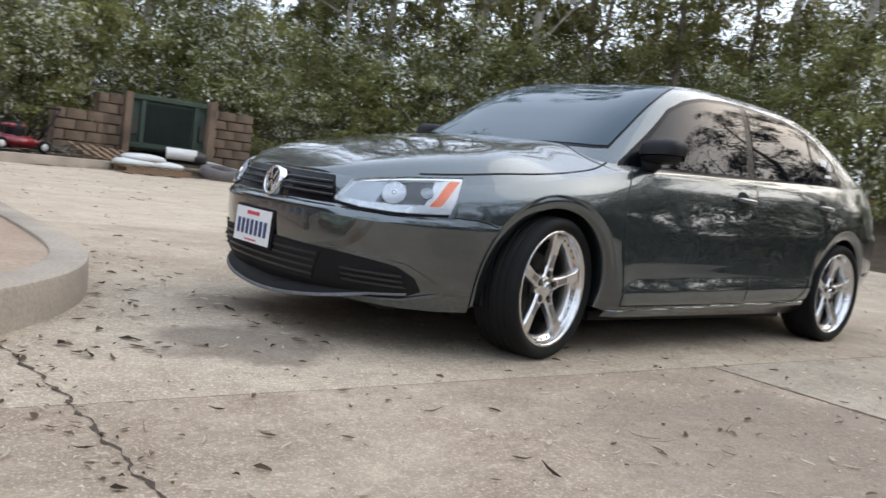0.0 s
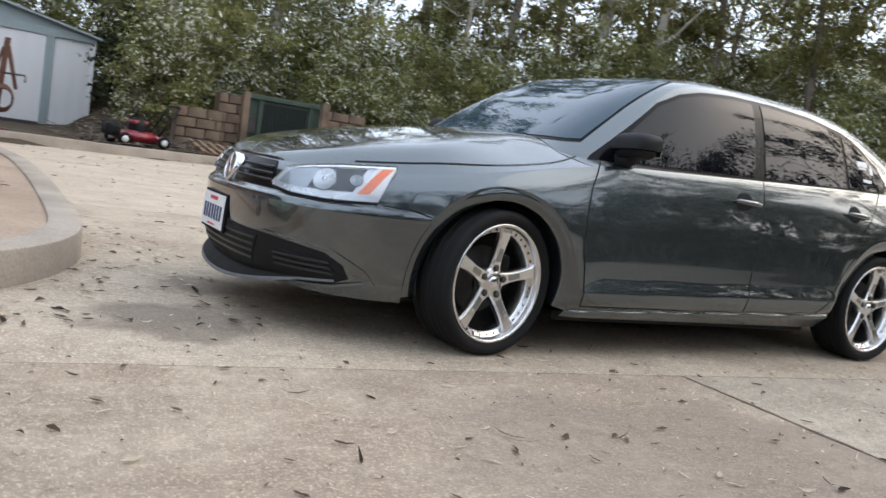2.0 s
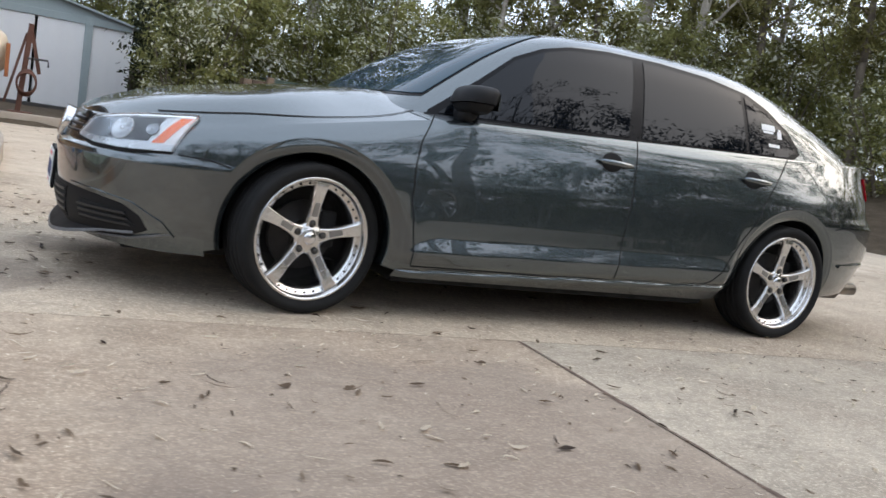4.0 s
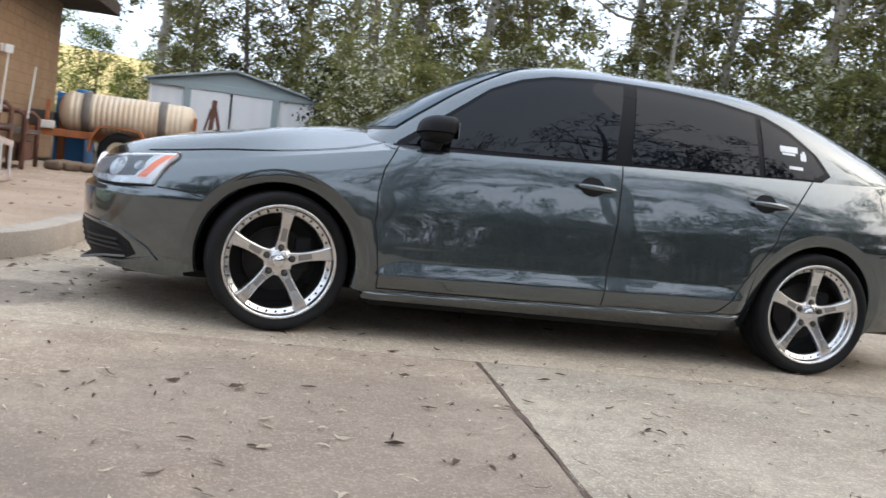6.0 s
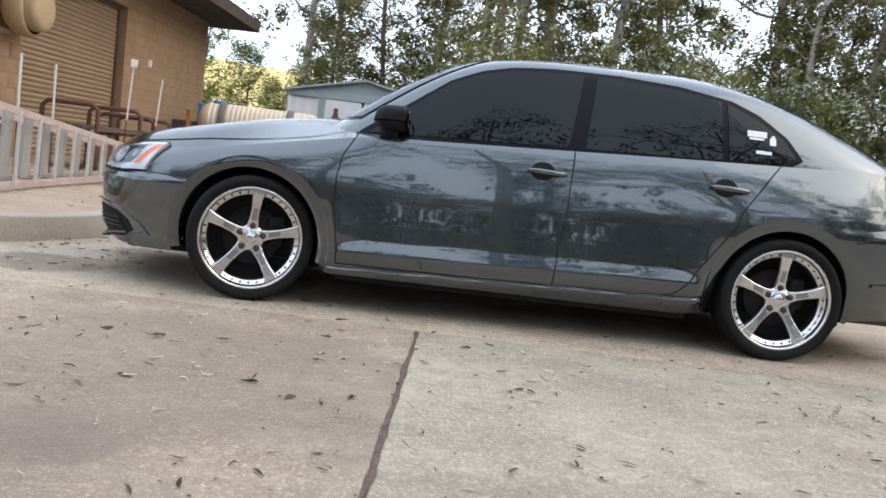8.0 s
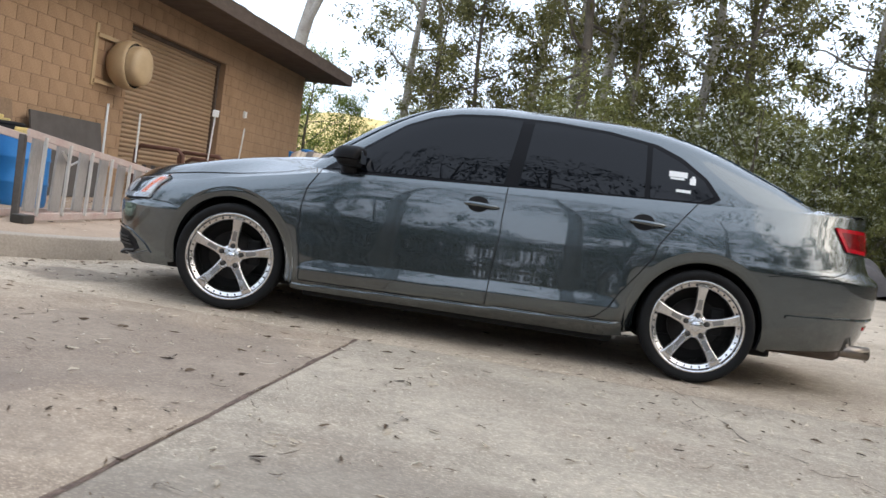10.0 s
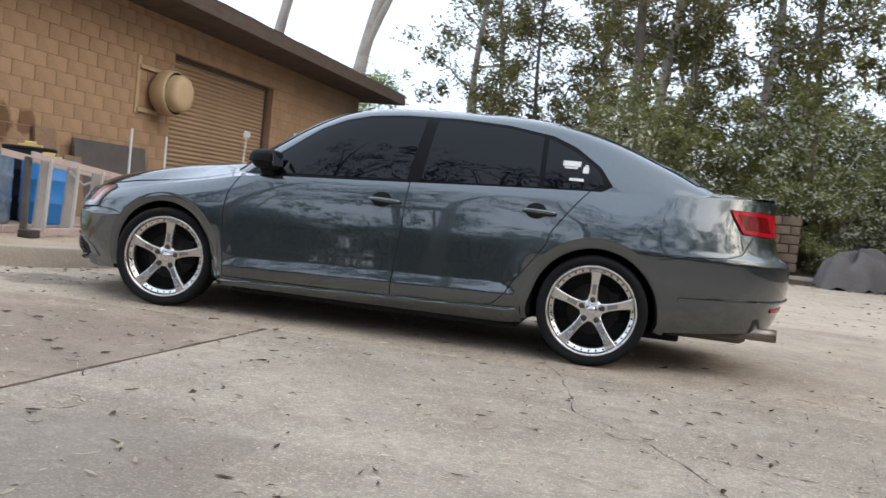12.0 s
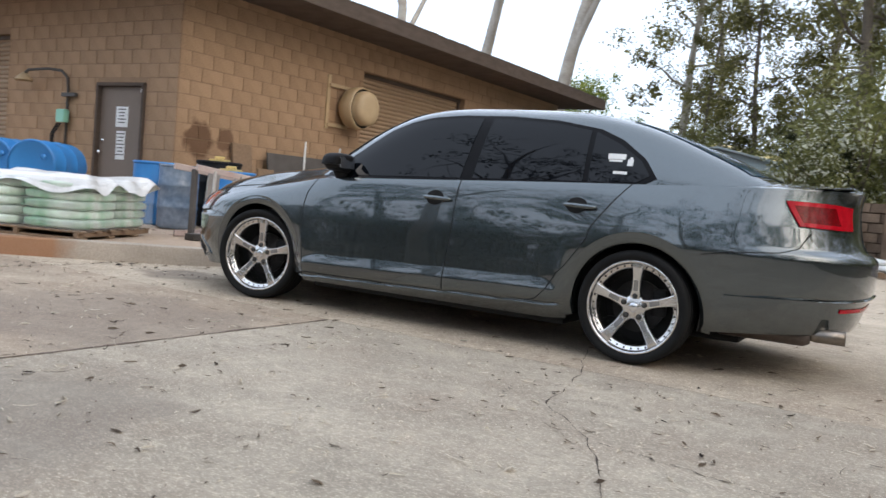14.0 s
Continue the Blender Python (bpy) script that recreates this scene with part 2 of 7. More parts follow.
def blotch(m, centre, size, color, amount=0.8, ragged=2.2):
    """A blotch of another colour with a ragged edge on a surface, at its own place."""
    n, l = m.node_tree.nodes, m.node_tree.links
    b = n["Principled BSDF"]
    old = b.inputs["Base Color"].links[0].from_socket
    geo = n.new("ShaderNodeNewGeometry")
    nz = n.new("ShaderNodeTexNoise")
    nz.inputs["Scale"].default_value, nz.inputs["Detail"].default_value = ragged, 8
    l.new(geo.outputs["Position"], nz.inputs[0])
    d = n.new("ShaderNodeVectorMath")
    d.operation = "DISTANCE"
    l.new(geo.outputs["Position"], d.inputs[0])
    d.inputs[1].default_value = centre
    k = n.new("ShaderNodeMath")
    k.operation = "MULTIPLY_ADD"
    k.inputs[1].default_value, k.inputs[2].default_value = 1.5 * size, -0.75 * size
    l.new(nz.outputs["Fac"], k.inputs[0])
    a = n.new("ShaderNodeMath")
    a.operation = "ADD"
    l.new(d.outputs["Value"], a.inputs[0])
    l.new(k.outputs[0], a.inputs[1])
    r = n.new("ShaderNodeMapRange")
    r.inputs[1].default_value, r.inputs[2].default_value, r.inputs[3].default_value, r.inputs[4].default_value = size * 0.75, size * 1.1, amount, 0.0
    l.new(a.outputs[0], r.inputs[0])
    x = n.new("ShaderNodeMix")
    x.data_type = "RGBA"
    l.new(r.outputs[0], x.inputs[0])
    l.new(old, x.inputs[6])
    x.inputs[7].default_value = (*color, 1)
    l.new(x.outputs[2], b.inputs["Base Color"])


# brown splash on the corner of the block wall
blotch(M_BLOCK, (-6.50, 3.62, 1.28), 0.30, (0.085, 0.04, 0.022), 0.75, 5.0)
blotch(M_BLOCK, (-6.50, 4.15, 1.36), 0.20, (0.10, 0.05, 0.03), 0.7, 6.0)
# darker brown patches on the slab at the car's nose
blotch(M_CONCTAN, (-2.50, -0.42, 0), 0.34, (0.13, 0.100, 0.080), 0.55, 3.6)
blotch(M_CONCTAN, (-2.15, 0.35, 0), 0.25, (0.12, 0.095, 0.075), 0.5)
# brown stains on the near slabs, and rust on the kerb
blotch(M_CONC, (-1.2, -2.2, 0), 0.9, (0.17, 0.135, 0.113), 0.4)
blotch(M_CONC, (-1.9, -3.5, 0), 1.0, (0.15, 0.115, 0.095), 0.4)
blotch(M_CONCGREY, (-0.05, -3.75, 0), 0.75, (0.17, 0.142, 0.118), 0.45, 2.6)
blotch(M_KERB, (-4.0, -0.80, 0.08), 0.42, (0.30, 0.125, 0.045), 0.75)
M_MORTAR = mat("mortar", (0.285, 0.185, 0.113), rough=0.95, var=0.2)
M_DOORTAN = mat("tan_roller_slat", (0.32, 0.22, 0.135), rough=0.6, var=0.1, scale=1.5, objrand=0.04)
M_FASCIA = mat("brown_fascia", (0.085, 0.06, 0.045), rough=0.8, var=0.3, scale=4, stretch=(1, 1, 4))
M_SHINGLE = mat("brown_shingle", (0.095, 0.08, 0.068), rough=0.9, var=0.3, scale=5, island=0.3)
M_DOORGREY = mat("grey_brown_door", (0.185, 0.143, 0.112), rough=0.6, var=0.12, scale=2)
M_VENT = mat("tan_painted_metal", (0.46, 0.34, 0.20), rough=0.5, var=0.12, scale=5)
M_SHEDWHITE = mat("white_corrugated", (0.80, 0.795, 0.78), rough=0.55, var=0.05, scale=1.5)
M_SHEDGREY = mat("grey_green_trim", (0.33, 0.385, 0.385), rough=0.55, var=0.12, scale=2)
M_ORANGE = mat("rusty_orange_steel", (0.40, 0.135, 0.045), rough=0.7, var=0.3, scale=6, tint=(0.20, 0.07, 0.03))
M_TANK = mat("yellowed_tank", (0.66, 0.565, 0.43), rough=0.45, var=0.18, scale=2.5, tint=(0.55, 0.30, 0.10))
M_STRAP = mat("dark_band", (0.18, 0.16, 0.14), rough=0.8)
M_RED = mat("red_paint", (0.26, 0.012, 0.025), rough=0.35, var=0.15, coat=0.3)
M_RUSTRED = mat("rusted_red_steel", (0.13, 0.058, 0.038), rough=0.8, var=0.35, scale=8)
M_BLUE = mat("blue_plastic_drum", (0.03, 0.20, 0.50), rough=0.42, var=0.1, scale=3)
# darker copy of the bin's green for its slats, shadow in the colour
M_GREENDARK = mat("shaded_green_steel", (0.022, 0.034, 0.028), rough=0.8, var=0.3, scale=4)
M_GREENBIN = mat("green_painted_steel", (0.045, 0.070, 0.050), rough=0.6, var=0.25, scale=4)
M_WOOD = mat("weathered_wood", (0.24, 0.16, 0.10), rough=0.85, var=0.3, scale=3, fine=40, stretch=(1, 8, 8), island=0.2)
M_PVC = mat("white_pvc", (0.70, 0.69, 0.66), rough=0.45, var=0.06)
M_BAG = mat("white_sack", (0.70, 0.71, 0.69), rough=0.6, var=0.08, scale=6, fine=25, bump=0.5, dist=0.01)
M_GREENBAG = mat("green_white_sack", (0.66, 0.74, 0.66), rough=0.4, var=0.62, scale=3.4, fine=14, bump=0.5, dist=0.012, tint=(0.01, 0.24, 0.07), coat=0.4, objrand=0.28)
M_WRAP = mat("cloudy_plastic_wrap", (0.74, 0.74, 0.73), rough=0.3, var=0.12, scale=7, fine=22, bump=0.7, dist=0.015, coat=0.5)
M_FILM = mat("clear_stretch_film", (0.85, 0.88, 0.86), rough=0.22, var=0.1, scale=5, fine=16, bump=0.8, dist=0.02)
M_FILM.node_tree.nodes["Principled BSDF"].inputs["Alpha"].default_value = 0.12
M_STEPGREY = mat("weathered_grey_board", (0.36, 0.34, 0.32), rough=0.8, var=0.25, scale=5, tint=(0.18, 0.16, 0.145), stretch=(1, 1, 0.3))
M_DRUMWRAP = mat("cloudy_blue_grey_film", (0.09, 0.135, 0.20), rough=0.25, var=0.3, scale=5, fine=20, bump=0.6, dist=0.012, tint=(0.24, 0.28, 0.33), coat=0.4)
M_ALU = mat("dull_aluminium", (0.62, 0.60, 0.57), rough=0.45, metal=0.4, var=0.15, scale=8)
M_FIBRE = mat("faded_red_fibreglass", (0.50, 0.42, 0.38), rough=0.6, var=0.2, scale=4, tint=(0.36, 0.16, 0.14))
M_GREYBOARD = mat("grey_plywood", (0.095, 0.085, 0.078), rough=0.85, var=0.25, scale=4)
M_STEEL = mat("dark_steel", (0.08, 0.075, 0.07), rough=0.5, metal=0.5, var=0.25)
M_MINT = mat("mint_plastic", (0.25, 0.55, 0.42), rough=0.4, var=0.08)
M_YELLOW = mat("yellow_plastic", (0.68, 0.52, 0.20), rough=0.5)
M_TARP = mat("grey_geotextile", (0.145, 0.13, 0.125), rough=0.8, var=0.18, scale=3, fine=25, bump=0.7, dist=0.02)
M_BARK = mat("pale_bark", (0.46, 0.42, 0.36), rough=0.9, var=0.35, scale=3, fine=20, bump=0.6, dist=0.02, tint=(0.26, 0.22, 0.18))
M_BARKDARK = mat("dark_bark", (0.16, 0.13, 0.10), rough=0.95, var=0.35, scale=4, fine=25, bump=0.7, dist=0.02)
M_DRYLEAF = leaf_mat("dry_leaf", (0.030, 0.018, 0.012), (0.33, 0.24, 0.16), (0.66, 0.58, 0.46), 0.40, 0)
# the pale share stands for blossom and for painted sky glints on leaves
M_LEAF = leaf_mat("shrub_leaf", (0.066, 0.072, 0.025), (0.44, 0.435, 0.165), (0.82, 0.82, 0.70), 0.20)
M_EUCA = leaf_mat("tree_leaf", (0.062, 0.060, 0.021), (0.315, 0.290, 0.108), (0.50, 0.46, 0.22), 0.05)
M_OAK = leaf_mat("dark_leaf", (0.012, 0.016, 0.007), (0.060, 0.068, 0.026), (0.10, 0.11, 0.05), 0.08)
# brighter leaf tone: sunlight is put into the colour
M_LIGHTLEAF = leaf_mat("sunlit_leaf", (0.10, 0.15, 0.03), (0.32, 0.38, 0.08), (0.55, 0.52, 0.14), 0.15)
# hill tone with the sun's gold already in the colour
M_HILL = mat("sunlit_hill", (0.70, 0.54, 0.22), rough=1.0, var=0.3, scale=0.05, fine=0.6)


# ---- building helpers ----
def mesh_of(name, verts, faces, material, smooth=False):
    me = bpy.data.meshes.new(name)
    me.from_pydata([tuple(v) for v in verts], [], [tuple(f) for f in faces])
    me.materials.append(material)
    if smooth:
        me.shade_smooth()
    me.update()
    return me


def quick_mesh(name, verts, quads, material):
    """A large mesh of quads from arrays."""
    me = bpy.data.meshes.new(name)
    verts, quads = np.asarray(verts, np.float32), np.asarray(quads, np.int32)
    me.vertices.add(len(verts))
    me.vertices.foreach_set("co", verts.ravel())
    me.loops.add(quads.size)
    me.loops.foreach_set("vertex_index", quads.ravel())
    me.polygons.add(len(quads))
    me.polygons.foreach_set("loop_start", np.arange(0, quads.size, 4, dtype=np.int32))
    me.update(calc_edges=True)
    me.materials.append(material)
    return me


def part(name, data, parent=None, label="", at=None):
    """Links a mesh (or a bmesh with a material) as one object under a thing."""
    ob = new(name, data)
    if parent is not None:
        ob.parent = parent
    if at is not None:
        ob.matrix_basis = at
    if label:
        ob["label"] = label
    return ob


def from_bm(name, bm, material, smooth=False):
    me = bpy.data.meshes.new(name)
    bm.to_mesh(me)
    bm.free()
    me.materials.append(material)
    if smooth:
        me.shade_smooth()
    return me


def box(name, material, size, at=(0, 0, 0), bevel=0.0, turn=(0, 0, 0), segments=2):
    """A box with rounded edges, centred at a place."""
    bm = bmesh.new()
    bmesh.ops.create_cube(bm, size=1)
    bmesh.ops.scale(bm, vec=size, verts=bm.verts)
    if bevel:
        bmesh.ops.bevel(bm, geom=bm.edges[:], offset=bevel, segments=segments, affect="EDGES", profile=0.6)
    bmesh.ops.transform(bm, matrix=pose(*at, *turn), verts=bm.verts)
    return from_bm(name, bm, material)


def tube(name, material, path, radius, sides=10, smooth=True, caps=True):
    """A tube along a path; radius: one number or one for each point."""
    pts = [Vector(p) for p in path]
    rads = [radius] * len(pts) if isinstance(radius, (int, float)) else list(radius)
    verts, faces = [], []
    side = None
    for i, p in enumerate(pts):
        d = (pts[min(i + 1, len(pts) - 1)] - pts[max(i - 1, 0)]).normalized()
        if side is None:
            side = d.orthogonal().normalized()
        side = (side - d * side.dot(d)).normalized()
        up = d.cross(side)
        for k in range(sides):
            a = 2 * math.pi * k / sides
            verts.append(p + (side * math.cos(a) + up * math.sin(a)) * rads[i])
    for i in range(len(pts) - 1):
        for k in range(sides):
            a, b = i * sides + k, i * sides + (k + 1) % sides
            faces.append((a, b, b + sides, a + sides))
    if caps:
        faces.append(tuple(reversed(range(sides))))
        faces.append(tuple(range((len(pts) - 1) * sides, len(pts) * sides)))
    me = mesh_of(name, verts, faces, material, smooth)
    return me


def lathe(name, material, profile, axis="z", steps=32, at=(0, 0, 0), smooth=True):
    """A solid of revolution from (radius, height) pairs."""
    verts, faces = [], []
    n = len(profile)
    for k in range(steps):
        a = 2 * math.pi * k / steps
        for r, h in profile:
            x, y = r * math.cos(a), r * math.sin(a)
            p = {"z": (x, y, h), "y": (x, h, y), "x": (h, x, y)}[axis]
            verts.append((p[0] + at[0], p[1] + at[1], p[2] + at[2]))
    for k in range(steps):
        for i in range(n - 1):
            a, b = k * n + i, ((k + 1) % steps) * n + i
            f = (a, b, b + 1, a + 1)
            faces.append(f if axis != "y" else tuple(reversed(f)))
    return mesh_of(name, verts, faces, material, smooth)


def joined(name, meshes, material=None):
    """Several meshes as one."""
    verts, faces, base = [], [], 0
    for me in meshes:
        verts += [v.co.copy() for v in me.vertices]
        faces += [tuple(i + base for i in p.vertices) for p in me.polygons]
        base = len(verts)
    out = mesh_of(name, verts, faces, material or meshes[0].materials[0])
    return out


def smoothed(me):
    me.shade_smooth()
    return me


def thing(name, at=None, label="", category="", group="", kind=""):
    ob = new(name)
    ob.empty_display_size = 0.1
    if at is not None:
        ob.matrix_basis = at
    return tagged(ob, label, category, group, kind)


def curve(xs, ys):
    """A smooth curve through a few values, with no overshoot."""
    xs, ys = np.array(xs, float), np.array(ys, float)
    h, d = np.diff(xs), np.diff(ys) / np.diff(xs)
    m = np.zeros(len(xs))
    m[0], m[-1] = d[0], d[-1]
    for i in range(1, len(xs) - 1):
        if d[i - 1] * d[i] > 0:
            w1, w2 = 2 * h[i] + h[i - 1], h[i] + 2 * h[i - 1]
            m[i] = (w1 + w2) / (w1 / d[i - 1] + w2 / d[i])

    def f(x):
        x = np.clip(x, xs[0], xs[-1])
        i = np.clip(np.searchsorted(xs, x) - 1, 0, len(xs) - 2)
        t = (x - xs[i]) / h[i]
        return (2 * t**3 - 3 * t**2 + 1) * ys[i] + (t**3 - 2 * t**2 + t) * h[i] * m[i] + (3 * t**2 - 2 * t**3) * ys[i + 1] + (t**3 - t**2) * h[i] * m[i + 1]

    return f


# ---- the car: shape ----
AXLE_F, AXLE_R, WHEEL_Z, WHEEL_R, ARCH_R = -1.3255, 1.3255, 0.306, 0.308, 0.400
BP, BQ_FRONT, BQ_REAR = 6.0, 3.0, 2.6          # how square the plan of the lower body is
GP, GQ, GX = 5.0, 7.0, 0.43  # the same for the cabin, and its middle
plain_w = curve([0.10, 0.17, 0.24, 0.32, 0.42, 0.55, 0.62, 0.68, 0.74, 0.80, 0.85, 0.90, 0.96, 1.02],
                [0.745, 0.797, 0.834, 0.859, 0.874, 0.882, 0.885, 0.882, 0.871, 0.852, 0.832, 0.810, 0.782, 0.758])
door_w = curve([0.10, 0.158, 0.170, 0.200, 0.224, 0.234, 0.243, 0.252, 0.29, 0.33, 0.386, 0.45, 0.55, 0.65, 0.73, 0.77, 0.81, 0.845, 0.87, 0.90, 0.96, 1.02],
               [0.755, 0.806, 0.820, 0.853, 0.8745, 0.8765, 0.8690, 0.8830, 0.8970, 0.9035, 0.9022, 0.8982, 0.8882, 0.8785, 0.8697, 0.8648, 0.8582, 0.8500, 0.8425, 0.8290, 0.790, 0.758])


def ease(k):
    k = np.clip(k, 0, 1)
    return k * k * (3 - 2 * k)


def body_w(z, x=0.0):
    """Half the body's width: the doors have a sill and a low ledge that runs out to a point at both ends, the ends are plain."""
    sill = ease((0.985 - np.abs(x + 0.0)) / 0.12)
    door = ease((1.45 - np.abs(x - 0.05)) / 0.85)
    up = ease((z - 0.46) / 0.14)
    k = sill * (1 - up) + door * up
    tip = np.clip(np.minimum((x + 0.90) / 0.16, (0.90 - x) / 0.16), 0, 1)
    foot, tall = 0.318, 0.068 * np.sqrt(tip * (2 - tip))
    rise = np.clip((z - foot) / np.maximum(tall, 1e-4), 0, 1)
    back = 1 - ease((z - foot - tall) / 0.26)
    return plain_w(z) * (1 - k) + door_w(z) * k - 0.17 * tall * rise * back


nose_l = curve([0.10, 0.20, 0.26, 0.34, 0.44, 0.515, 0.538, 0.555, 0.60, 0.66, 0.70, 0.80, 0.95], [2.13, 2.18, 2.215, 2.232, 2.242, 2.244, 2.236, 2.212, 2.195, 2.165, 2.13, 2.05, 1.95])
tail_l = curve([0.20, 0.26, 0.34, 0.42, 0.445, 0.46, 0.55, 0.64, 0.665, 0.70, 0.80, 0.92, 1.00, 1.03], [2.30, 2.35, 2.385, 2.405, 2.41, 2.428, 2.437, 2.435, 2.42, 2.37, 2.335, 2.32, 2.33, 2.34])
shoulder_z = curve([-2.25, -2.1, -2.0, -1.85, -1.5, -1.2, -0.9, -0.5, 0.0, 0.5, 1.0, 1.3, 1.7, 2.1, 2.45],
                   [0.672, 0.684, 0.690, 0.704, 0.760, 0.814, 0.860, 0.880, 0.902, 0.928, 0.952, 0.965, 0.985, 1.005, 1.015])
bottom_z = curve([-2.25, -2.0, -1.75, -1.6, -0.95, -0.85, 0.8, 0.95, 1.6, 1.75, 2.45], [0.190, 0.182, 0.188, 0.188, 0.18, 0.180, 0.176, 0.19, 0.22, 0.232, 0.285])
spine_z = curve([-2.25, -2.165, -2.1, -2.0, -1.85, -1.5, -1.23, -0.95, -0.5, 1.5, 1.75, 1.95, 2.15, 2.33, 2.45],
                [0.672, 0.682, 0.722, 0.765, 0.812, 0.886, 0.930, 0.960, 0.955, 0.98, 1.035, 1.043, 1.040, 1.034, 1.018])


def crown(r, x):
    """How the hood (or the boot lid) rises from its edge at r = 0 to its middle at r = 1."""
    knee, soft = 0.15 + 0.25 * ease((x + 1.65) / 0.50), 0.045
    fall = soft * np.log(np.exp(-r / soft) + np.exp(-knee / soft))
    hood = (0.05 * r - fall + soft * np.log(1 + np.exp(-knee / soft))) / (0.05 + knee)
    lid = 1 - (1 - r) ** 3.3
    k = ease((-0.6 - x) / 0.3)
    return hood * k + lid * (1 - k)


def arc_table(p, q, length, width, q2=None):
    """Plan positions along half a rounded outline, evenly spaced enough: distance, lengthwise share, sideways share."""
    u = np.linspace(-0.93, 0.93, 700)
    q2 = q2 or q
    v = (1 - np.abs(u) ** p) ** (1 / np.where(u < 0, q, q2))
    w, w2 = np.linspace(0, v[0], 400)[:-1], np.linspace(0, v[-1], 400)[:-1]
    c, c2 = (1 - w**q) ** (1 / p), (1 - w2**q2) ** (1 / p)
    us, vs = np.r_[-c, u, c2[::-1]], np.r_[w, v, w2[::-1]]
    return np.r_[0, np.cumsum(np.hypot(np.diff(us) * length, np.diff(vs) * width))], us, vs


ARC, ARC_U, ARC_V = arc_table(BP, BQ_FRONT, 2.3, 0.88, BQ_REAR)
ARC_END = ARC[-1]


def on_body(s, z):
    """The lower body's skin at the distance s round its outline from the nose (minus: the far side) and the height z."""
    u, v = np.interp(np.abs(s), ARC, ARC_U), np.interp(np.abs(s), ARC, ARC_V)
    x = u * np.where(u < 0, nose_l(z), tail_l(z))
    top = shoulder_z(x)
    roll = np.clip((z - top + 0.115) / 0.115, 0, 1.15) ** 2.2 * ease((-0.72 - x) / 0.40)
    return np.stack([x, -np.where(np.asarray(s) < 0, -1, 1) * v * (body_w(z - 0.027 * x, x) - 0.060 * roll), z + 0 * x], -1)


def s_at_x(x, z=0.5):
    u = np.asarray(x) / np.where(np.asarray(x) < 0, nose_l(z), tail_l(z))
    return np.interp(u, ARC_U, ARC)


def s_at_y(y, z=0.5):
    """For the nose: the distance at which the skin lies y metres to the near side."""
    return np.sign(y) * np.interp(np.abs(y) / plain_w(z), ARC_V[: len(ARC_V) // 2], ARC[: len(ARC) // 2])


def normal_of(f, s, z):
    e = 2e-3
    n = np.cross(f(s + e, z) - f(s - e, z), f(s, z + e) - f(s, z - e))
    return n / (np.linalg.norm(n, axis=-1, keepdims=True) + 1e-12)


CAB_H = [0.0, 0.15, 0.30, 0.45, 0.60, 0.70, 0.80, 0.88, 0.94, 1.0]
cab_z = curve(CAB_H, [0.87, 0.97, 1.07, 1.17, 1.26, 1.315, 1.362, 1.388, 1.400, 1.406])
cab_w = curve(CAB_H, [0.806, 0.775, 0.742, 0.703, 0.660, 0.620, 0.545, 0.42, 0.25, 0.0])
cab_f = curve(CAB_H, [-1.06, -0.93, -0.79, -0.64, -0.475, -0.345, -0.15, 0.08, 0.25, 0.43])
cab_r = curve(CAB_H, [2.06, 2.03, 1.86, 1.63, 1.40, 1.22, 1.00, 0.76, 0.59, 0.43])
HS = np.linspace(0, 1, 400)
HZ = cab_z(HS)


def cab_side(x, z):
    """The cabin's near flank at x and z."""
    h = np.interp(z, HZ, HS)
    u = np.abs(x - GX) / np.where(x < GX, GX - cab_f(h), cab_r(h) - GX)
    y = cab_w(h) * np.clip(1 - u**GP, 0, 1) ** (1 / GQ)
    return np.stack([x + 0 * y, -y, z + 0 * y], -1)


def cab_end(f, z, front=True):
    """The windscreen (or rear window) at the share f of the half width."""
    h = np.interp(z, HZ, HS)
    c = np.clip(1 - np.abs(f) ** GQ, 0, 1) ** (1 / GP)
    x = GX - c * (GX - cab_f(h)) if front else GX + c * (cab_r(h) - GX)
    return np.stack([x, -f * cab_w(h), z + 0 * x], -1)


def grid_mesh(name, grid, material, normals=None, flip=False, skirt=0.0):
    """A mesh from a grid of points, outward by columns times rows; skirt: the depth of its turned-in rim."""
    a, b = grid.shape[:2]
    verts = grid.reshape(-1, 3)
    idx = np.arange(a * b).reshape(a, b)
    quads = np.stack([idx[:-1, :-1], idx[1:, :-1], idx[1:, 1:], idx[:-1, 1:]], -1).reshape(-1, 4)
    if skirt:
        loop = np.r_[idx[:-1, 0], idx[-1, :-1], idx[:0:-1, -1], idx[0, :0:-1]]
        inner = verts[loop] - normals.reshape(-1, 3)[loop] * skirt
        base = len(verts)
        verts = np.r_[verts, inner]
        k = np.arange(len(loop))
        k2 = (k + 1) % len(loop)
        quads = np.r_[quads, np.stack([loop[k2], loop[k], base + k, base + k2], -1)]
    if flip:
        quads = quads[:, ::-1]
    me = quick_mesh(name, verts, quads, material)
    me.shade_smooth()
    if skirt:
        me.set_sharp_from_angle(angle=radians(40))
    return me


def mirror_grid(grid):
    return grid * np.array([1, -1, 1])


def along(points, n):
    """A polyline of (a, b) sampled at n even steps."""
    p = np.array(points, float)
    d = np.r_[0, np.cumsum(np.hypot(*np.diff(p, axis=0).T))]
    t = np.linspace(0, d[-1], n)
    return np.stack([np.interp(t, d, p[:, 0]), np.interp(t, d, p[:, 1])], -1)


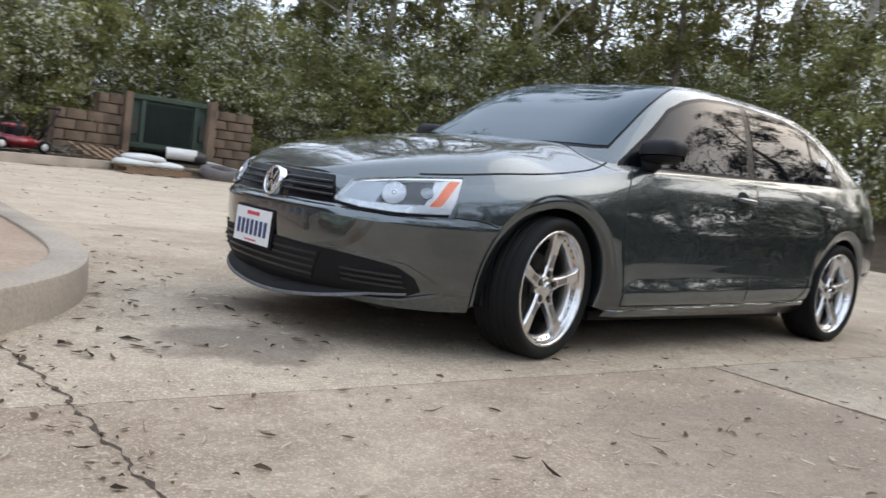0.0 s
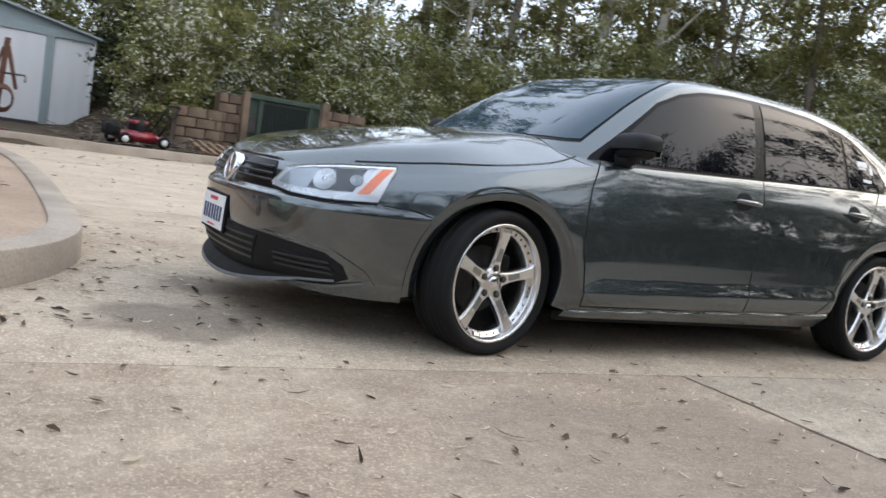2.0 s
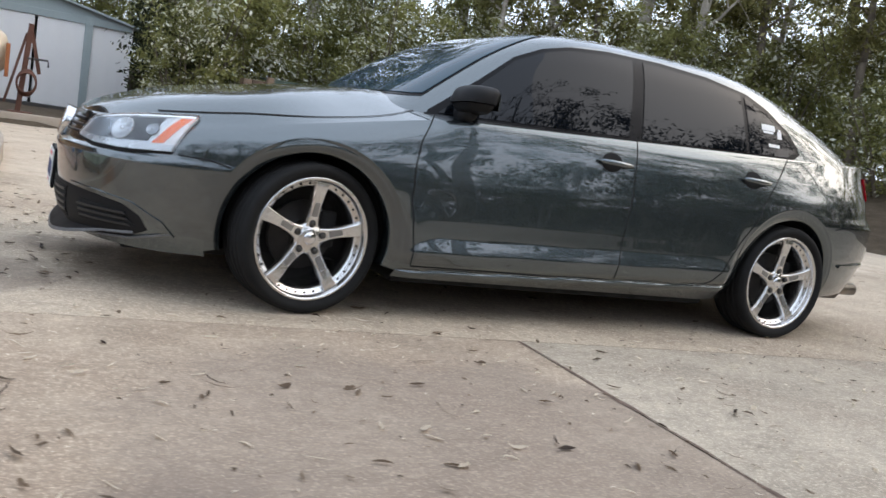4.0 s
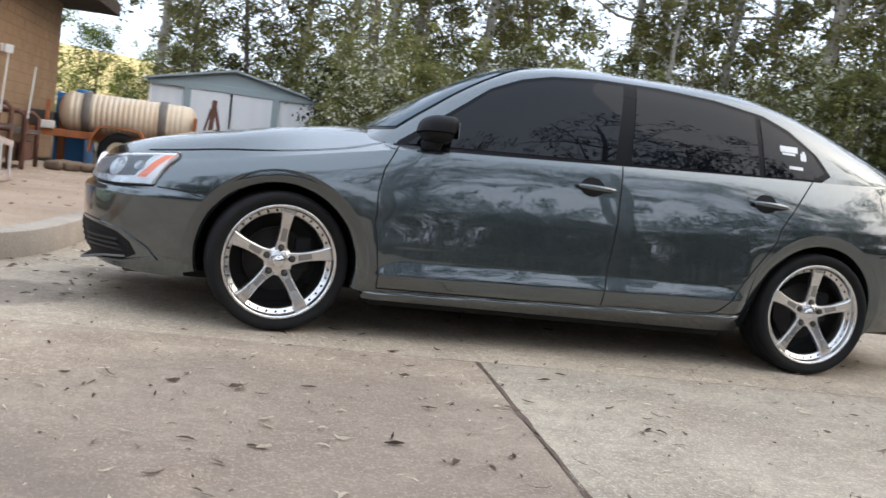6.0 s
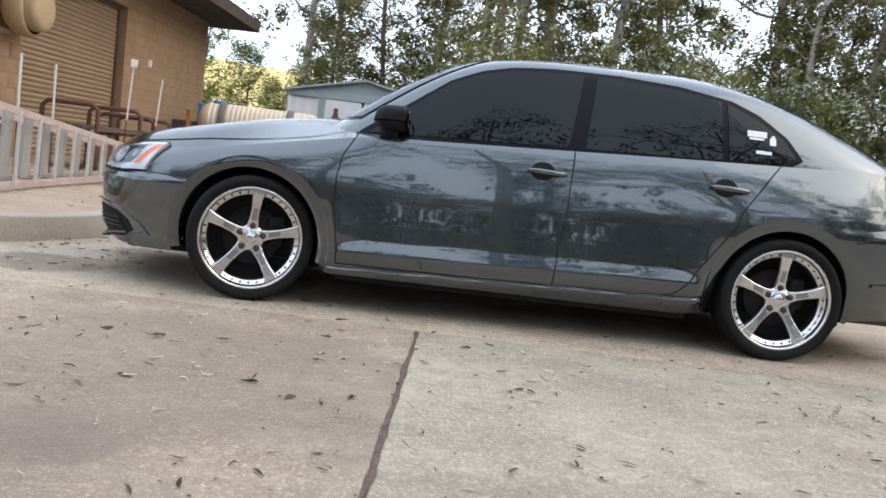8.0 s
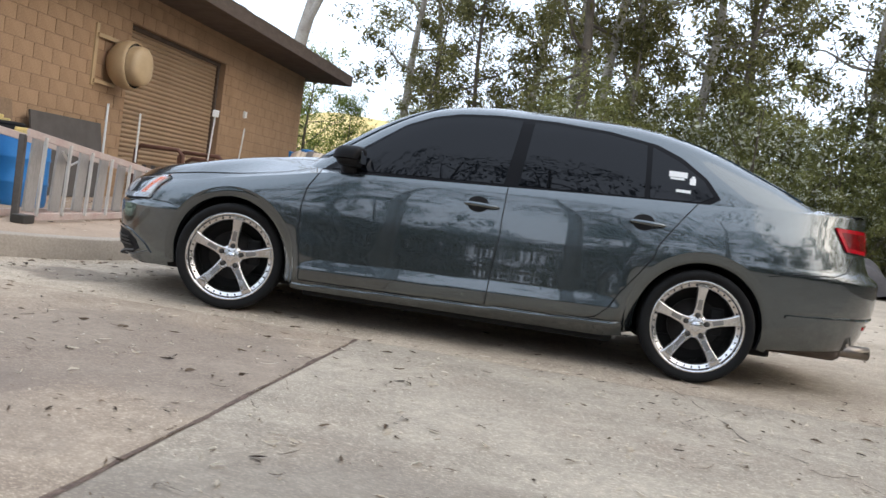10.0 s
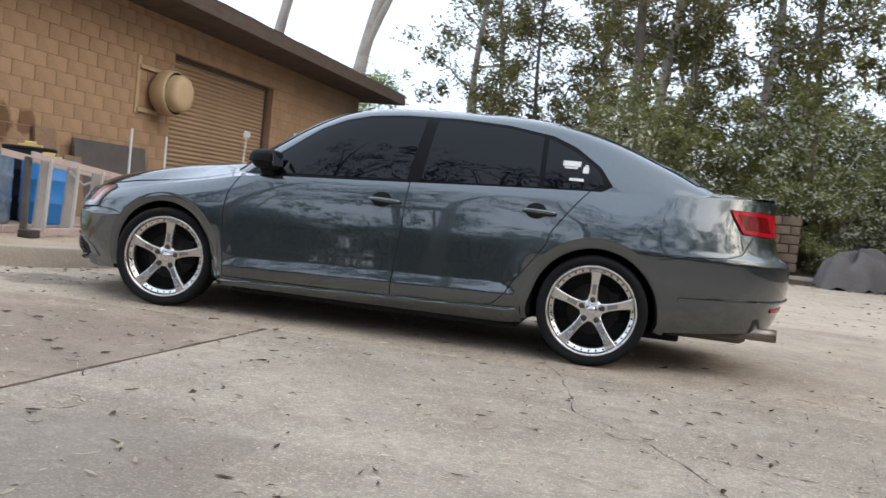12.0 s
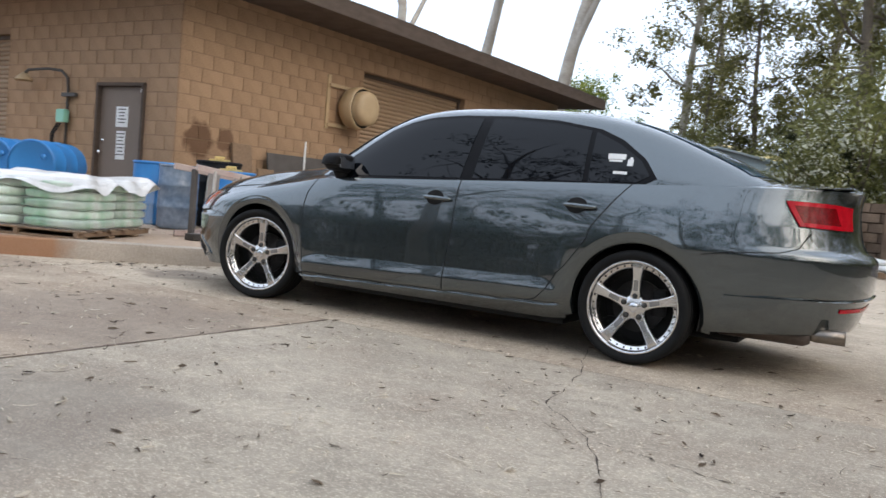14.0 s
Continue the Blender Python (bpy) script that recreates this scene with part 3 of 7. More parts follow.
def patch(name, f, low, high, material, parent, lift=0.002, nx=40, nz=10, skirt=0.006, label="", far=False):
    """A panel that follows the skin f between two lines of (s, z)."""
    a, b = along(low, nx)[:, None], along(high, nx)[:, None]
    t = np.linspace(0, 1, nz)[None, :, None]
    q = a * (1 - t) + b * t
    n = normal_of(f, q[..., 0], q[..., 1])
    g = f(q[..., 0], q[..., 1]) + n * lift
    if far:
        g, n = mirror_grid(g), mirror_grid(n)
    return part(name, grid_mesh(name, g, material, n, flip=far, skirt=skirt), parent, label)


def seam(name, f, points, parent, width=0.006, material=None, lift=0.0012, far=False):
    """A narrow joint along a line of (s, z) on the skin f."""
    p = np.array(points, float)
    length = np.hypot(*np.diff(p, axis=0).T).sum()
    q = along(points, max(4, int(length / 0.02)))
    n = normal_of(f, q[:, 0], q[:, 1])
    c = f(q[:, 0], q[:, 1])
    t = np.gradient(c, axis=0)
    side = np.cross(n, t)
    side /= np.linalg.norm(side, axis=1, keepdims=True)
    g = np.stack([c - side * width / 2 + n * lift, c + side * width / 2 + n * lift], 1)
    if far:
        g = mirror_grid(g)
    return part(name, grid_mesh(name, g, material or M_GAP, flip=far), parent)


def bx(points):
    """Side points (x, z) of the lower body as (s, z)."""
    return [(float(s_at_x(x, z)), z) for x, z in points]


def by(points):
    """Nose points (y, z), near side plus, as (s, z)."""
    return [(float(s_at_y(y, z)), z) for y, z in points]


def side_xz(x, z):
    return cab_side(x, z)


def screen(f, z):
    return cab_end(f, z, True)


def rear_screen(f, z):
    return cab_end(-f, z, False)


def smooth_parts(verts, normals, groups, parent):
    """Objects that share one smooth skin: each keeps the skin's own normals, so that no edge shows between them."""
    for (name, label), (quads, material) in groups.items():
        quads = np.array(quads)
        used, back = np.unique(quads, return_inverse=True)
        me = quick_mesh(name, verts[used], back.reshape(-1, 4), material)
        me.shade_smooth()
        me.normals_split_custom_set_from_vertices([tuple(n) for n in normals[used]])
        part(name, me, parent, label)


def panel_name(x, y, z, top):
    """Which body panel a bit of skin belongs to."""
    zd = z - 0.012 * x
    if top:
        return "hood" if x < 0 else "trunk_lid"
    if x < -1.0 and (z < 0.575 and x < -1.55):
        return "front_bumper"
    if x > 1.5 and z < 0.655:
        return "rear_bumper"
    if x > 2.15:
        return "trunk_lid" if abs(y) < 0.52 else "quarter_panel"
    if x < -0.885:
        return "fender"
    if zd < 0.240:
        return "sill"
    if x < 0.20:
        return "front_door"
    if x < np.interp(z, [0.245, 0.29, 0.37, 0.98], [0.70, 0.79, 0.85, 1.24]):
        return "rear_door"
    return "quarter_panel"


def car_shell(car):
    n_col, n_side, n_cap = 360, 84, 40
    s = np.linspace(0, ARC_END, n_col)
    x0 = np.interp(s, ARC, ARC_U) * 2.3
    zb, zs = bottom_z(x0), shoulder_z(x0)
    v = np.linspace(0, 1, n_side)
    z = zb[:, None] + (zs - zb)[:, None] * v
    skin = on_body(np.repeat(s[:, None], n_side, 1), z)
    # the wheel openings: the edge of the skin is drawn out to a true arc
    gone = np.zeros((n_col, n_side), bool)
    for ax in (AXLE_F, AXLE_R):
        d = np.hypot(skin[..., 0] - ax, skin[..., 2] - WHEEL_Z)
        gone |= d < ARCH_R - 1e-6
    quad_gone = gone[:-1, :-1] & gone[1:, :-1] & gone[1:, 1:] & gone[:-1, 1:]
    for ax in (AXLE_F, AXLE_R):
        d = np.hypot(skin[..., 0] - ax, skin[..., 2] - WHEEL_Z)
        move = d < ARCH_R - 1e-6
        k = (ARCH_R / np.maximum(d, 1e-3))[move]
        nx, nz = ax + (skin[..., 0][move] - ax) * k, WHEEL_Z + (skin[..., 2][move] - WHEEL_Z) * k
        skin[move] = on_body(s_at_x(nx, nz), nz)
    r = np.linspace(0, 1, n_cap + 1)[1:] ** 1.6
    edge = skin[:, -1]
    zc = np.maximum(spine_z(edge[:, 0]), edge[:, 2])
    cap = np.stack([np.repeat(edge[:, :1], n_cap, 1), edge[:, 1:2] * (1 - r), edge[:, 2:3] + (zc - edge[:, 2])[:, None] * crown(r[None], edge[:, :1])], -1)
    grid = np.concatenate([skin, cap], 1)
    nrm_side = normal_of(on_body, np.clip(np.repeat(s[:, None], n_side, 1), 0.004, ARC_END - 0.004), z)
    gi, gj = np.gradient(grid, axis=0), np.gradient(grid, axis=1)
    nrm = np.cross(gi, gj)
    nrm /= np.linalg.norm(nrm, axis=-1, keepdims=True) + 1e-12
    nrm[:, : n_side - 2] = nrm_side[:, : n_side - 2]
    for sl in (np.s_[0, :], np.s_[-1, :], np.s_[:, -1]):
        nrm[sl][..., 1] = 0
    nrm[0:2, n_side - 1 :] = nrm[2:3, n_side - 1 :]
    nrm /= np.linalg.norm(nrm, axis=-1, keepdims=True) + 1e-12
    m = n_side + n_cap
    verts, normals, groups = grid.reshape(-1, 3), nrm.reshape(-1, 3), {}
    count = len(verts)
    verts = np.r_[verts, verts * (1, -1, 1)]
    normals = np.r_[normals, normals * (1, -1, 1)]
    one = {"hood", "trunk_lid", "front_bumper", "rear_bumper"}
    for i in range(n_col - 1):
        for j in range(m - 1):
            top = j >= n_side - 1
            if not top and quad_gone[i, j]:
                continue
            q = [i * m + j, (i + 1) * m + j, (i + 1) * m + j + 1, i * m + j + 1]
            c = verts[q].mean(0)
            if top and -0.55 < c[0] < 1.45 and abs(c[1]) < 0.74:
                continue
            name = panel_name(c[0], c[1], c[2], top)
            for far in (0, 1):
                key = (name, "") if name in one else (name, " " * far)
                groups.setdefault(key, ([], M_PAINT))[0].append([k + count for k in q[::-1]] if far else q)
    smooth_parts(verts, normals, groups, car)

    # the cabin's painted shell: pillars and roof
    cs, cu, cv = arc_table(GP, GQ, 1.3, 0.7)
    cols = np.interp(np.linspace(0, cs[-1], 240), cs, np.arange(len(cs)))
    u, w = np.interp(cols, np.arange(len(cs)), cu), np.interp(cols, np.arange(len(cs)), cv)
    h = np.r_[np.linspace(0, 0.7, 26), np.linspace(0.72, 1, 22)]
    L = np.where(u[:, None] < 0, GX - cab_f(h)[None], cab_r(h)[None] - GX)
    g = np.stack([GX + u[:, None] * L, -w[:, None] * cab_w(h)[None], np.repeat(cab_z(h)[None], len(u), 0)], -1)
    me1, me2 = grid_mesh("roof", g, M_PAINT), grid_mesh("roof", mirror_grid(g), M_PAINT, flip=True)
    me = joined("roof", [me1, me2], M_PAINT)
    bm = bmesh.new()
    bm.from_mesh(me)
    bmesh.ops.remove_doubles(bm, verts=bm.verts, dist=1e-4)
    bm.to_mesh(me)
    bm.free()
    part("roof", smoothed(me), car, "grey painted roof and pillars")
    # underside
    s2 = np.linspace(0, ARC_END, 90)
    xx = np.interp(s2, ARC, ARC_U) * 2.3
    rim = on_body(s2, bottom_z(xx) + 0.012)
    ring = np.stack([rim * (1, 0.86, 1), rim * (1, -0.86, 1)], 1) + (0, 0, 0.01)
    part("underbody", grid_mesh("underbody", ring, M_UNDER, flip=True), car)
    # added trays, not known parts: they keep light off the ground beneath
    part("floor_tray", box("floor_tray", M_UNDER, (1.80, 1.46, 0.05), (0, 0, 0.160), 0.02), car)
    part("engine_tray", box("engine_tray", M_UNDER, (1.00, 1.12, 0.05), (-1.50, 0, 0.185), 0.02), car)
    part("rear_tray", box("rear_tray", M_UNDER, (0.75, 0.95, 0.05), (1.45, 0, 0.175), 0.02), car)
    part("axle_beam", tube("axle_beam", M_UNDER, [(AXLE_R, -0.7, 0.26), (AXLE_R, 0.7, 0.26)], 0.05, 10), car)
    for far in (0, 1):
        for ax in (AXLE_F, AXLE_R):
            # arch lip, liner
            a = np.radians(np.linspace(-14, 194, 60))
            rows = []
            for rad, out, inn in ((ARCH_R + 0.004, 0.0006, 0), (ARCH_R, 0.0008, 0), (ARCH_R - 0.003, 0, 0.0015), (ARCH_R - 0.014, 0, 0.0035), (ARCH_R - 0.053, 0, 0.0075), (ARCH_R - 0.058, 0, 0.018), (ARCH_R - 0.060, 0, 0.034), (ARCH_R - 0.060, 0, 0.09)):
                px, pz = ax + rad * np.cos(a), np.maximum(WHEEL_Z + rad * np.sin(a), 0.15)
                p = on_body(s_at_x(px, pz), pz)
                p[:, 1] -= out - inn
                rows.append(p)
            g = np.stack(rows, 1)
            part("wheel_arch_lip", grid_mesh("wheel_arch_lip", mirror_grid(g) if far else g, M_PAINT, flip=bool(far)), car)
            well = np.stack([np.stack([ax + 0.345 * np.cos(a), np.full(60, -yy), np.maximum(WHEEL_Z + 0.345 * np.sin(a), 0.15)], -1) for yy in (0.80, 0.60, 0.42)] +
                            [np.stack([ax + 0.05 * np.cos(a), np.full(60, -0.42), WHEEL_Z + 0.05 * np.sin(a)], -1)], 1)
            part("wheel_liner", grid_mesh("wheel_liner", mirror_grid(well) if far else well, M_UNDER, flip=not far), car)


def car_glass(car):
    for far in (False, True):
        belt = lambda x: 0.888 + 0.041 * (x + 0.75)  # noqa: E731
        low = [(-0.86, belt(-0.86) - 0.020), (1.30, belt(1.30) - 0.012)]
        high = [(-0.84, 0.895), (-0.60, 1.065), (-0.42, 1.197), (-0.27, 1.262), (-0.12, 1.298), (0.10, 1.318), (0.43, 1.322), (0.73, 1.305), (1.00, 1.262), (1.14, 1.205), (1.29, 1.10), (1.365, 1.0)]
        patch("window_surround", side_xz, low, high, M_GLOSSBLACK, car, lift=0.003, nx=90, nz=16, far=far)
        for name, lo, hi in (
            ("front_window", [(-0.80, belt(-0.80)), (0.186, belt(0.186))], [(-0.775, 0.905), (-0.59, 1.048), (-0.42, 1.178), (-0.27, 1.243), (-0.12, 1.278), (0.10, 1.297), (0.240, 1.299)]),
            ("rear_window", [(0.268, belt(0.268)), (0.955, belt(0.955))], [(0.308, 1.300), (0.43, 1.299), (0.72, 1.284), (0.945, 1.25)]),
            ("quarter_window", [(0.985, belt(0.985)), (1.255, belt(1.255))], [(0.975, 1.243), (1.00, 1.234), (1.13, 1.178), (1.265, 1.09), (1.325, 1.01)]),
        ):
            patch(name, side_xz, lo, hi, M_TINT, car, lift=0.0065, nx=50, nz=14, skirt=0.004, far=far, label="dark tinted window")
        # fine bright-free sill strip under the windows
        seam("window_sill_trim", side_xz, [(-0.86, belt(-0.86) - 0.012), (1.31, belt(1.31) - 0.010)], car, width=0.016, material=M_GLOSSBLACK, lift=0.009, far=far)
    cowl = [(-0.84, 0.962), (-0.78, 0.955), (-0.5, 0.953), (0, 0.952), (0.5, 0.953), (0.78, 0.955), (0.84, 0.962)]
    top = [(-0.865, 1.328), (-0.80, 1.334), (-0.5, 1.345), (0, 1.352), (0.5, 1.345), (0.80, 1.334), (0.865, 1.328)]
    patch("windscreen_surround", screen, [(a * 1.012, b - 0.012) for a, b in cowl], [(a * 1.010, b + 0.005) for a, b in top], M_GLOSSBLACK, car, lift=0.002, nx=60, nz=24)
    patch("windscreen", screen, cowl, top, M_SHIELD, car, lift=0.005, nx=60, nz=24, label="reflective windscreen")
    lo = [(-0.80, 1.055), (0, 1.06), (0.80, 1.055)]
    hi = [(-0.80, 1.328), (0, 1.347), (0.80, 1.328)]
    patch("back_window", rear_screen, lo, hi, M_SHIELD, car, lift=0.005, nx=50, nz=20)


def car_seams(car):
    for far in (False, True):
        door_f = bx([(-0.845, 0.872), (-0.905, 0.76), (-0.922, 0.66), (-0.905, 0.45), (-0.885, 0.30), (-0.885, 0.240)])
        door_m = bx([(0.215, 0.918), (0.205, 0.70), (0.185, 0.45), (0.175, 0.258)])
        door_r = bx([(1.245, 0.962), (1.05, 0.68), (0.90, 0.45), (0.84, 0.345), (0.78, 0.285), (0.69, 0.258)])
        foot = bx([(-0.885, 0.238), (0.0, 0.246), (0.69, 0.258)])
        for line in (door_f, door_m, door_r, foot):
            seam("panel_seam", on_body, line, car, far=far)
        seam("panel_seam", on_body, bx([(-1.85, 0.566), (-1.74, 0.564), (-1.66, 0.545)]), car, width=0.005, far=far)
        seam("panel_seam", on_body, bx([(1.655, 0.628), (1.80, 0.655), (2.02, 0.672), (2.10, 0.70), (2.14, 0.78)]), car, width=0.005, far=far)
        # hood edge: from the lamp to the foot of the windscreen
        q = np.linspace(0, 1, 40)
        s = np.interp(-2.06 + q * 1.06, ARC_U[ARC_U < 0.5] * 2.3, ARC[ARC_U < 0.5])
        e = on_body(s, shoulder_z(np.interp(s, ARC, ARC_U) * 2.3))
        inset = 0.055 + 0.10 * np.clip((q - 0.75) / 0.25, 0, 1) ** 2
        yy = e[:, 1] * (1 - inset)
        zc = np.maximum(spine_z(e[:, 0]), e[:, 2])
        top = lambda k: np.stack([e[:, 0], yy + k, e[:, 2] + (zc - e[:, 2]) * crown(1 - (yy + k) / e[:, 1], e[:, 0]) + 0.0028], -1)  # noqa: E731
        g = np.stack([top(-0.003), top(0.003)], 1)
        part("panel_seam", grid_mesh("panel_seam", mirror_grid(g) if far else g, M_GAP, flip=far), car)


def door_handles(car):
    for far in (False, True):
        for hx, hz in ((0.085, 0.790), (0.985, 0.815)):
            lo, hi = [], []
            for a in np.linspace(-0.95, 0.95, 13):
                w = 0.044 * math.sqrt(1 - a * a)
                lo.append((hx - 0.02 + 0.060 * a, hz - w + 0.008))
                hi.append((hx - 0.02 + 0.060 * a, hz + w + 0.008))
            # flat dark oval: the shadow in the handle's hollow put in as colour
            patch("handle_shadow", on_body, bx(lo), bx(hi), M_GAP, car, lift=0.0018, nx=16, nz=6, skirt=0.0, far=far)
            q = np.linspace(-1, 1, 15)
            p = on_body(s_at_x(hx + 0.095 * q, hz), np.full(15, hz))
            p[:, 1] -= 0.012 + 0.020 * (1 - q**2)
            p[:, 2] += 0.006 - 0.010 * q * 0.3
            if far:
                p = mirror_grid(p)
            bar = tube("door_handle", M_PAINT, p, [0.008 + 0.0055 * math.sqrt(max(0, 1 - k * k)) for k in q], 10)
            part("door_handle", bar, car, "grey painted door handle")


def mirrors(car):
    for far in (False, True):
        sgn = -1 if far else 1

        def shell(name, half, at, power, low, high, lean=0.0):
            bm = bmesh.new()
            bmesh.ops.create_uvsphere(bm, u_segments=28, v_segments=18, radius=1)
            for v in bm.verts:
                x, y, z = v.co
                k = 1 / max(1e-6, (abs(x) ** power + abs(y) ** power + abs(z) ** power) ** (1 / power))
                x, y, z = x * k, y * k, max(low, min(high, z * k))
                x = x if x < 0 else x * 0.55
                taper = 1 - 0.12 * (1 - y) / 2
                v.co = (at[0] + x * half[0] * taper + lean * z, at[1] + y * half[1], at[2] + z * half[2] * taper - 0.006 * y)
            me = from_bm(name, bm, M_BLACK, True)
            me.set_sharp_from_angle(angle=radians(50))
            if far:
                for v in me.vertices:
                    v.co.y *= -1
                me.flip_normals()
            return me

        body = part("mirror_housing", shell("mirror_housing", (0.112, 0.102, 0.063), (-0.668, -0.852, 0.966), 3.4, -0.34, 1.0, 0.014), car, "black door mirror housing")
        part("mirror_base", shell("mirror_base", (0.100, 0.090, 0.063), (-0.668, -0.846, 0.964), 3.4, -0.92, -0.38), body)
        arm = tube("mirror_arm", M_BLACK, [(-0.70, sgn * -0.775, 0.893), (-0.695, sgn * -0.80, 0.902), (-0.685, sgn * -0.835, 0.918)], [0.048, 0.042, 0.036], 14)
        part("mirror_arm", arm, body)
        glass = box("mirror_glass", M_CHROME, (0.004, 0.150, 0.072), (-0.6085, sgn * -0.850, 0.966), 0.002)
        part("mirror_glass", glass, body, "mirror glass")


def car_nose(car):
    # grille between the lamps
    patch("grille", on_body, by([(-0.42, 0.560), (0, 0.553), (0.42, 0.560)]), by([(-0.365, 0.667), (0, 0.669), (0.365, 0.667)]), M_GLOSSBLACK, car, lift=0.003, nx=70, nz=8)
    for k in (0.583, 0.608, 0.633):
        w = 0.412 - (k - 0.56) * 0.6
        patch("grille_bar", on_body, by([(-w, k), (0, k - 0.004), (w, k)]), by([(-w, k + 0.006), (0, k + 0.002), (w, k + 0.006)]), M_BLACK, car, lift=0.008, nx=60, nz=3, skirt=0.012)
        patch("grille_edge", on_body, by([(-w, k + 0.006), (0, k + 0.002), (w, k + 0.006)]), by([(-w, k + 0.009), (0, k + 0.005), (w, k + 0.009)]), M_LIPEDGE, car, lift=0.0105, nx=60, nz=2, skirt=0.003)
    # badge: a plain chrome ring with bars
    at = pose(-2.215, 0.0, 0.607, 90 - 14, 0, -90)
    ring = lathe("badge", M_CHROME, [(0.050, 0.0), (0.052, 0.012), (0.058, 0.017), (0.064, 0.014), (0.067, 0.004), (0.067, -0.02)], steps=40)
    badge = part("badge", ring, car, "round chrome badge", at)
    part("badge_back", lathe("badge_back", M_GLOSSBLACK, [(0.0001, 0.004), (0.055, 0.002)], steps=32), badge)
    bars = [((-0.030, 0.048), (-0.008, 0.004)), ((0.030, 0.048), (0.008, 0.004)), ((-0.046, 0.028), (-0.024, -0.044)), ((0.046, 0.028), (0.024, -0.044)), ((-0.024, -0.044), (0, 0.0)), ((0.024, -0.044), (0, 0.0))]
    for (x0, y0), (x1, y1) in bars:
        part("badge_bar", box("badge_bar", M_CHROME, (math.hypot(x1 - x0, y1 - y0), 0.011, 0.012), ((x0 + x1) / 2, (y0 + y1) / 2, 0.009), 0.003, (0, 0, math.degrees(math.atan2(y1 - y0, x1 - x0)))), badge)
    # lower intake, fog inserts, chin
    patch("lower_trim", on_body, by([(-0.700, 0.262), (-0.64, 0.226), (-0.30, 0.198), (0, 0.195), (0.30, 0.198), (0.64, 0.226), (0.700, 0.262)]), by([(-0.700, 0.312), (-0.66, 0.356), (-0.5, 0.378), (0, 0.388), (0.5, 0.378), (0.66, 0.356), (0.700, 0.312)]), M_BLACK, car, lift=0.003, nx=110, nz=12, skirt=0.008, label="black lower bumper trim")
    patch("lower_intake", on_body, by([(-0.33, 0.240), (0, 0.236), (0.33, 0.240)]), by([(-0.395, 0.366), (0, 0.376), (0.395, 0.366)]), M_GAP, car, lift=0.006, nx=60, nz=8)
    patch("lip_edge", on_body, by([(-0.735, 0.258), (-0.64, 0.219), (-0.30, 0.195), (0, 0.192), (0.30, 0.195), (0.64, 0.219), (0.735, 0.258)]), by([(-0.735, 0.263), (-0.64, 0.225), (-0.30, 0.201), (0, 0.198), (0.30, 0.201), (0.64, 0.225), (0.735, 0.263)]), M_LIPEDGE, car, lift=0.008, nx=110, nz=3, skirt=0.006)
    for k in (0.262, 0.290, 0.318, 0.346):
        w = 0.335 + (k - 0.24) * 0.42
        patch("intake_bar", on_body, by([(-w, k), (0, k - 0.003), (w, k)]), by([(-w, k + 0.009), (0, k + 0.006), (w, k + 0.009)]), M_BAR, car, lift=0.010, nx=60, nz=3, skirt=0.006)
    for sgn in (1, -1):
        patch("fog_insert", on_body, by([(sgn * 0.47, 0.258), (sgn * 0.685, 0.268)][::sgn]), by([(sgn * 0.50, 0.340), (sgn * 0.645, 0.328)][::sgn]), M_GAP, car, lift=0.006, nx=26, nz=6)
        for k in (0.272, 0.293, 0.314):
            patch("fog_bar", on_body, by([(sgn * 0.485, k), (sgn * 0.672, k)][::sgn]), by([(sgn * 0.485, k + 0.008), (sgn * 0.668, k + 0.008)][::sgn]), M_BAR, car, lift=0.013, nx=24, nz=3, skirt=0.008)
        patch("bumper_ridge", on_body, by([(sgn * 0.43, 0.383), (sgn * 0.58, 0.372), (sgn * 0.675, 0.352), (sgn * 0.722, 0.300), (sgn * 0.722, 0.255)][::sgn]), by([(sgn * 0.43, 0.394), (sgn * 0.59, 0.385), (sgn * 0.690, 0.364), (sgn * 0.738, 0.302), (sgn * 0.738, 0.250)][::sgn]), M_PAINT, car, lift=0.007, nx=40, nz=4, skirt=0.010)
    s = np.linspace(float(s_at_y(-0.70)), float(s_at_y(0.70)), 90)
    w = 0.075 * np.clip(1 - np.abs(1.25 * s / s[-1]) ** 2, 0, 1) + 0.006
    z0 = 0.196 + 0.052 * np.abs(s / s[-1]) ** 1.6
    n = normal_of(on_body, s, np.full(90, 0.22))
    c = on_body(s, z0)
    rows = [c + (0, 0, 0.012), c + n * w[:, None] + (0, 0, 0.003), c + n * w[:, None] + (0, 0, -0.004), c - n * 0.04 + (0, 0, -0.010)]
    part("chin_lip", grid_mesh("chin_lip", np.stack(rows[::-1], 1), M_BLACK), car, "black front lip spoiler")
    rows = [c + n * (w + 0.0012)[:, None] + (0, 0, h) for h in (-0.004, 0.005)] + [c + n * (w - 0.006)[:, None] + (0, 0, 0.0056)]
    part("chin_lip_edge", grid_mesh("chin_lip_edge", np.stack(rows, 1), M_LIPEDGE), car, "paler edge of the lip")
    # number plate
    pl = thing("plate_holder")
    pl.parent = car
    pl.matrix_basis = pose(-2.256, 0.070, 0.400, 90 - 2, 0, -90 + 1)
    part("plate_frame", box("plate_frame", M_BLACK, (0.325, 0.172, 0.012), (0, 0, -0.008), 0.004), pl)
    plate = part("number_plate", box("number_plate", M_WHITE, (0.302, 0.150, 0.004), (0, 0, 0.002), 0.001), pl, "white number plate with bars")
    for k in range(7):
        part("plate_bar", box("plate_bar", M_PLATEBLUE, (0.023, 0.066, 0.002), (-0.114 + 0.038 * k, -0.008, 0.005), 0.0005), plate)
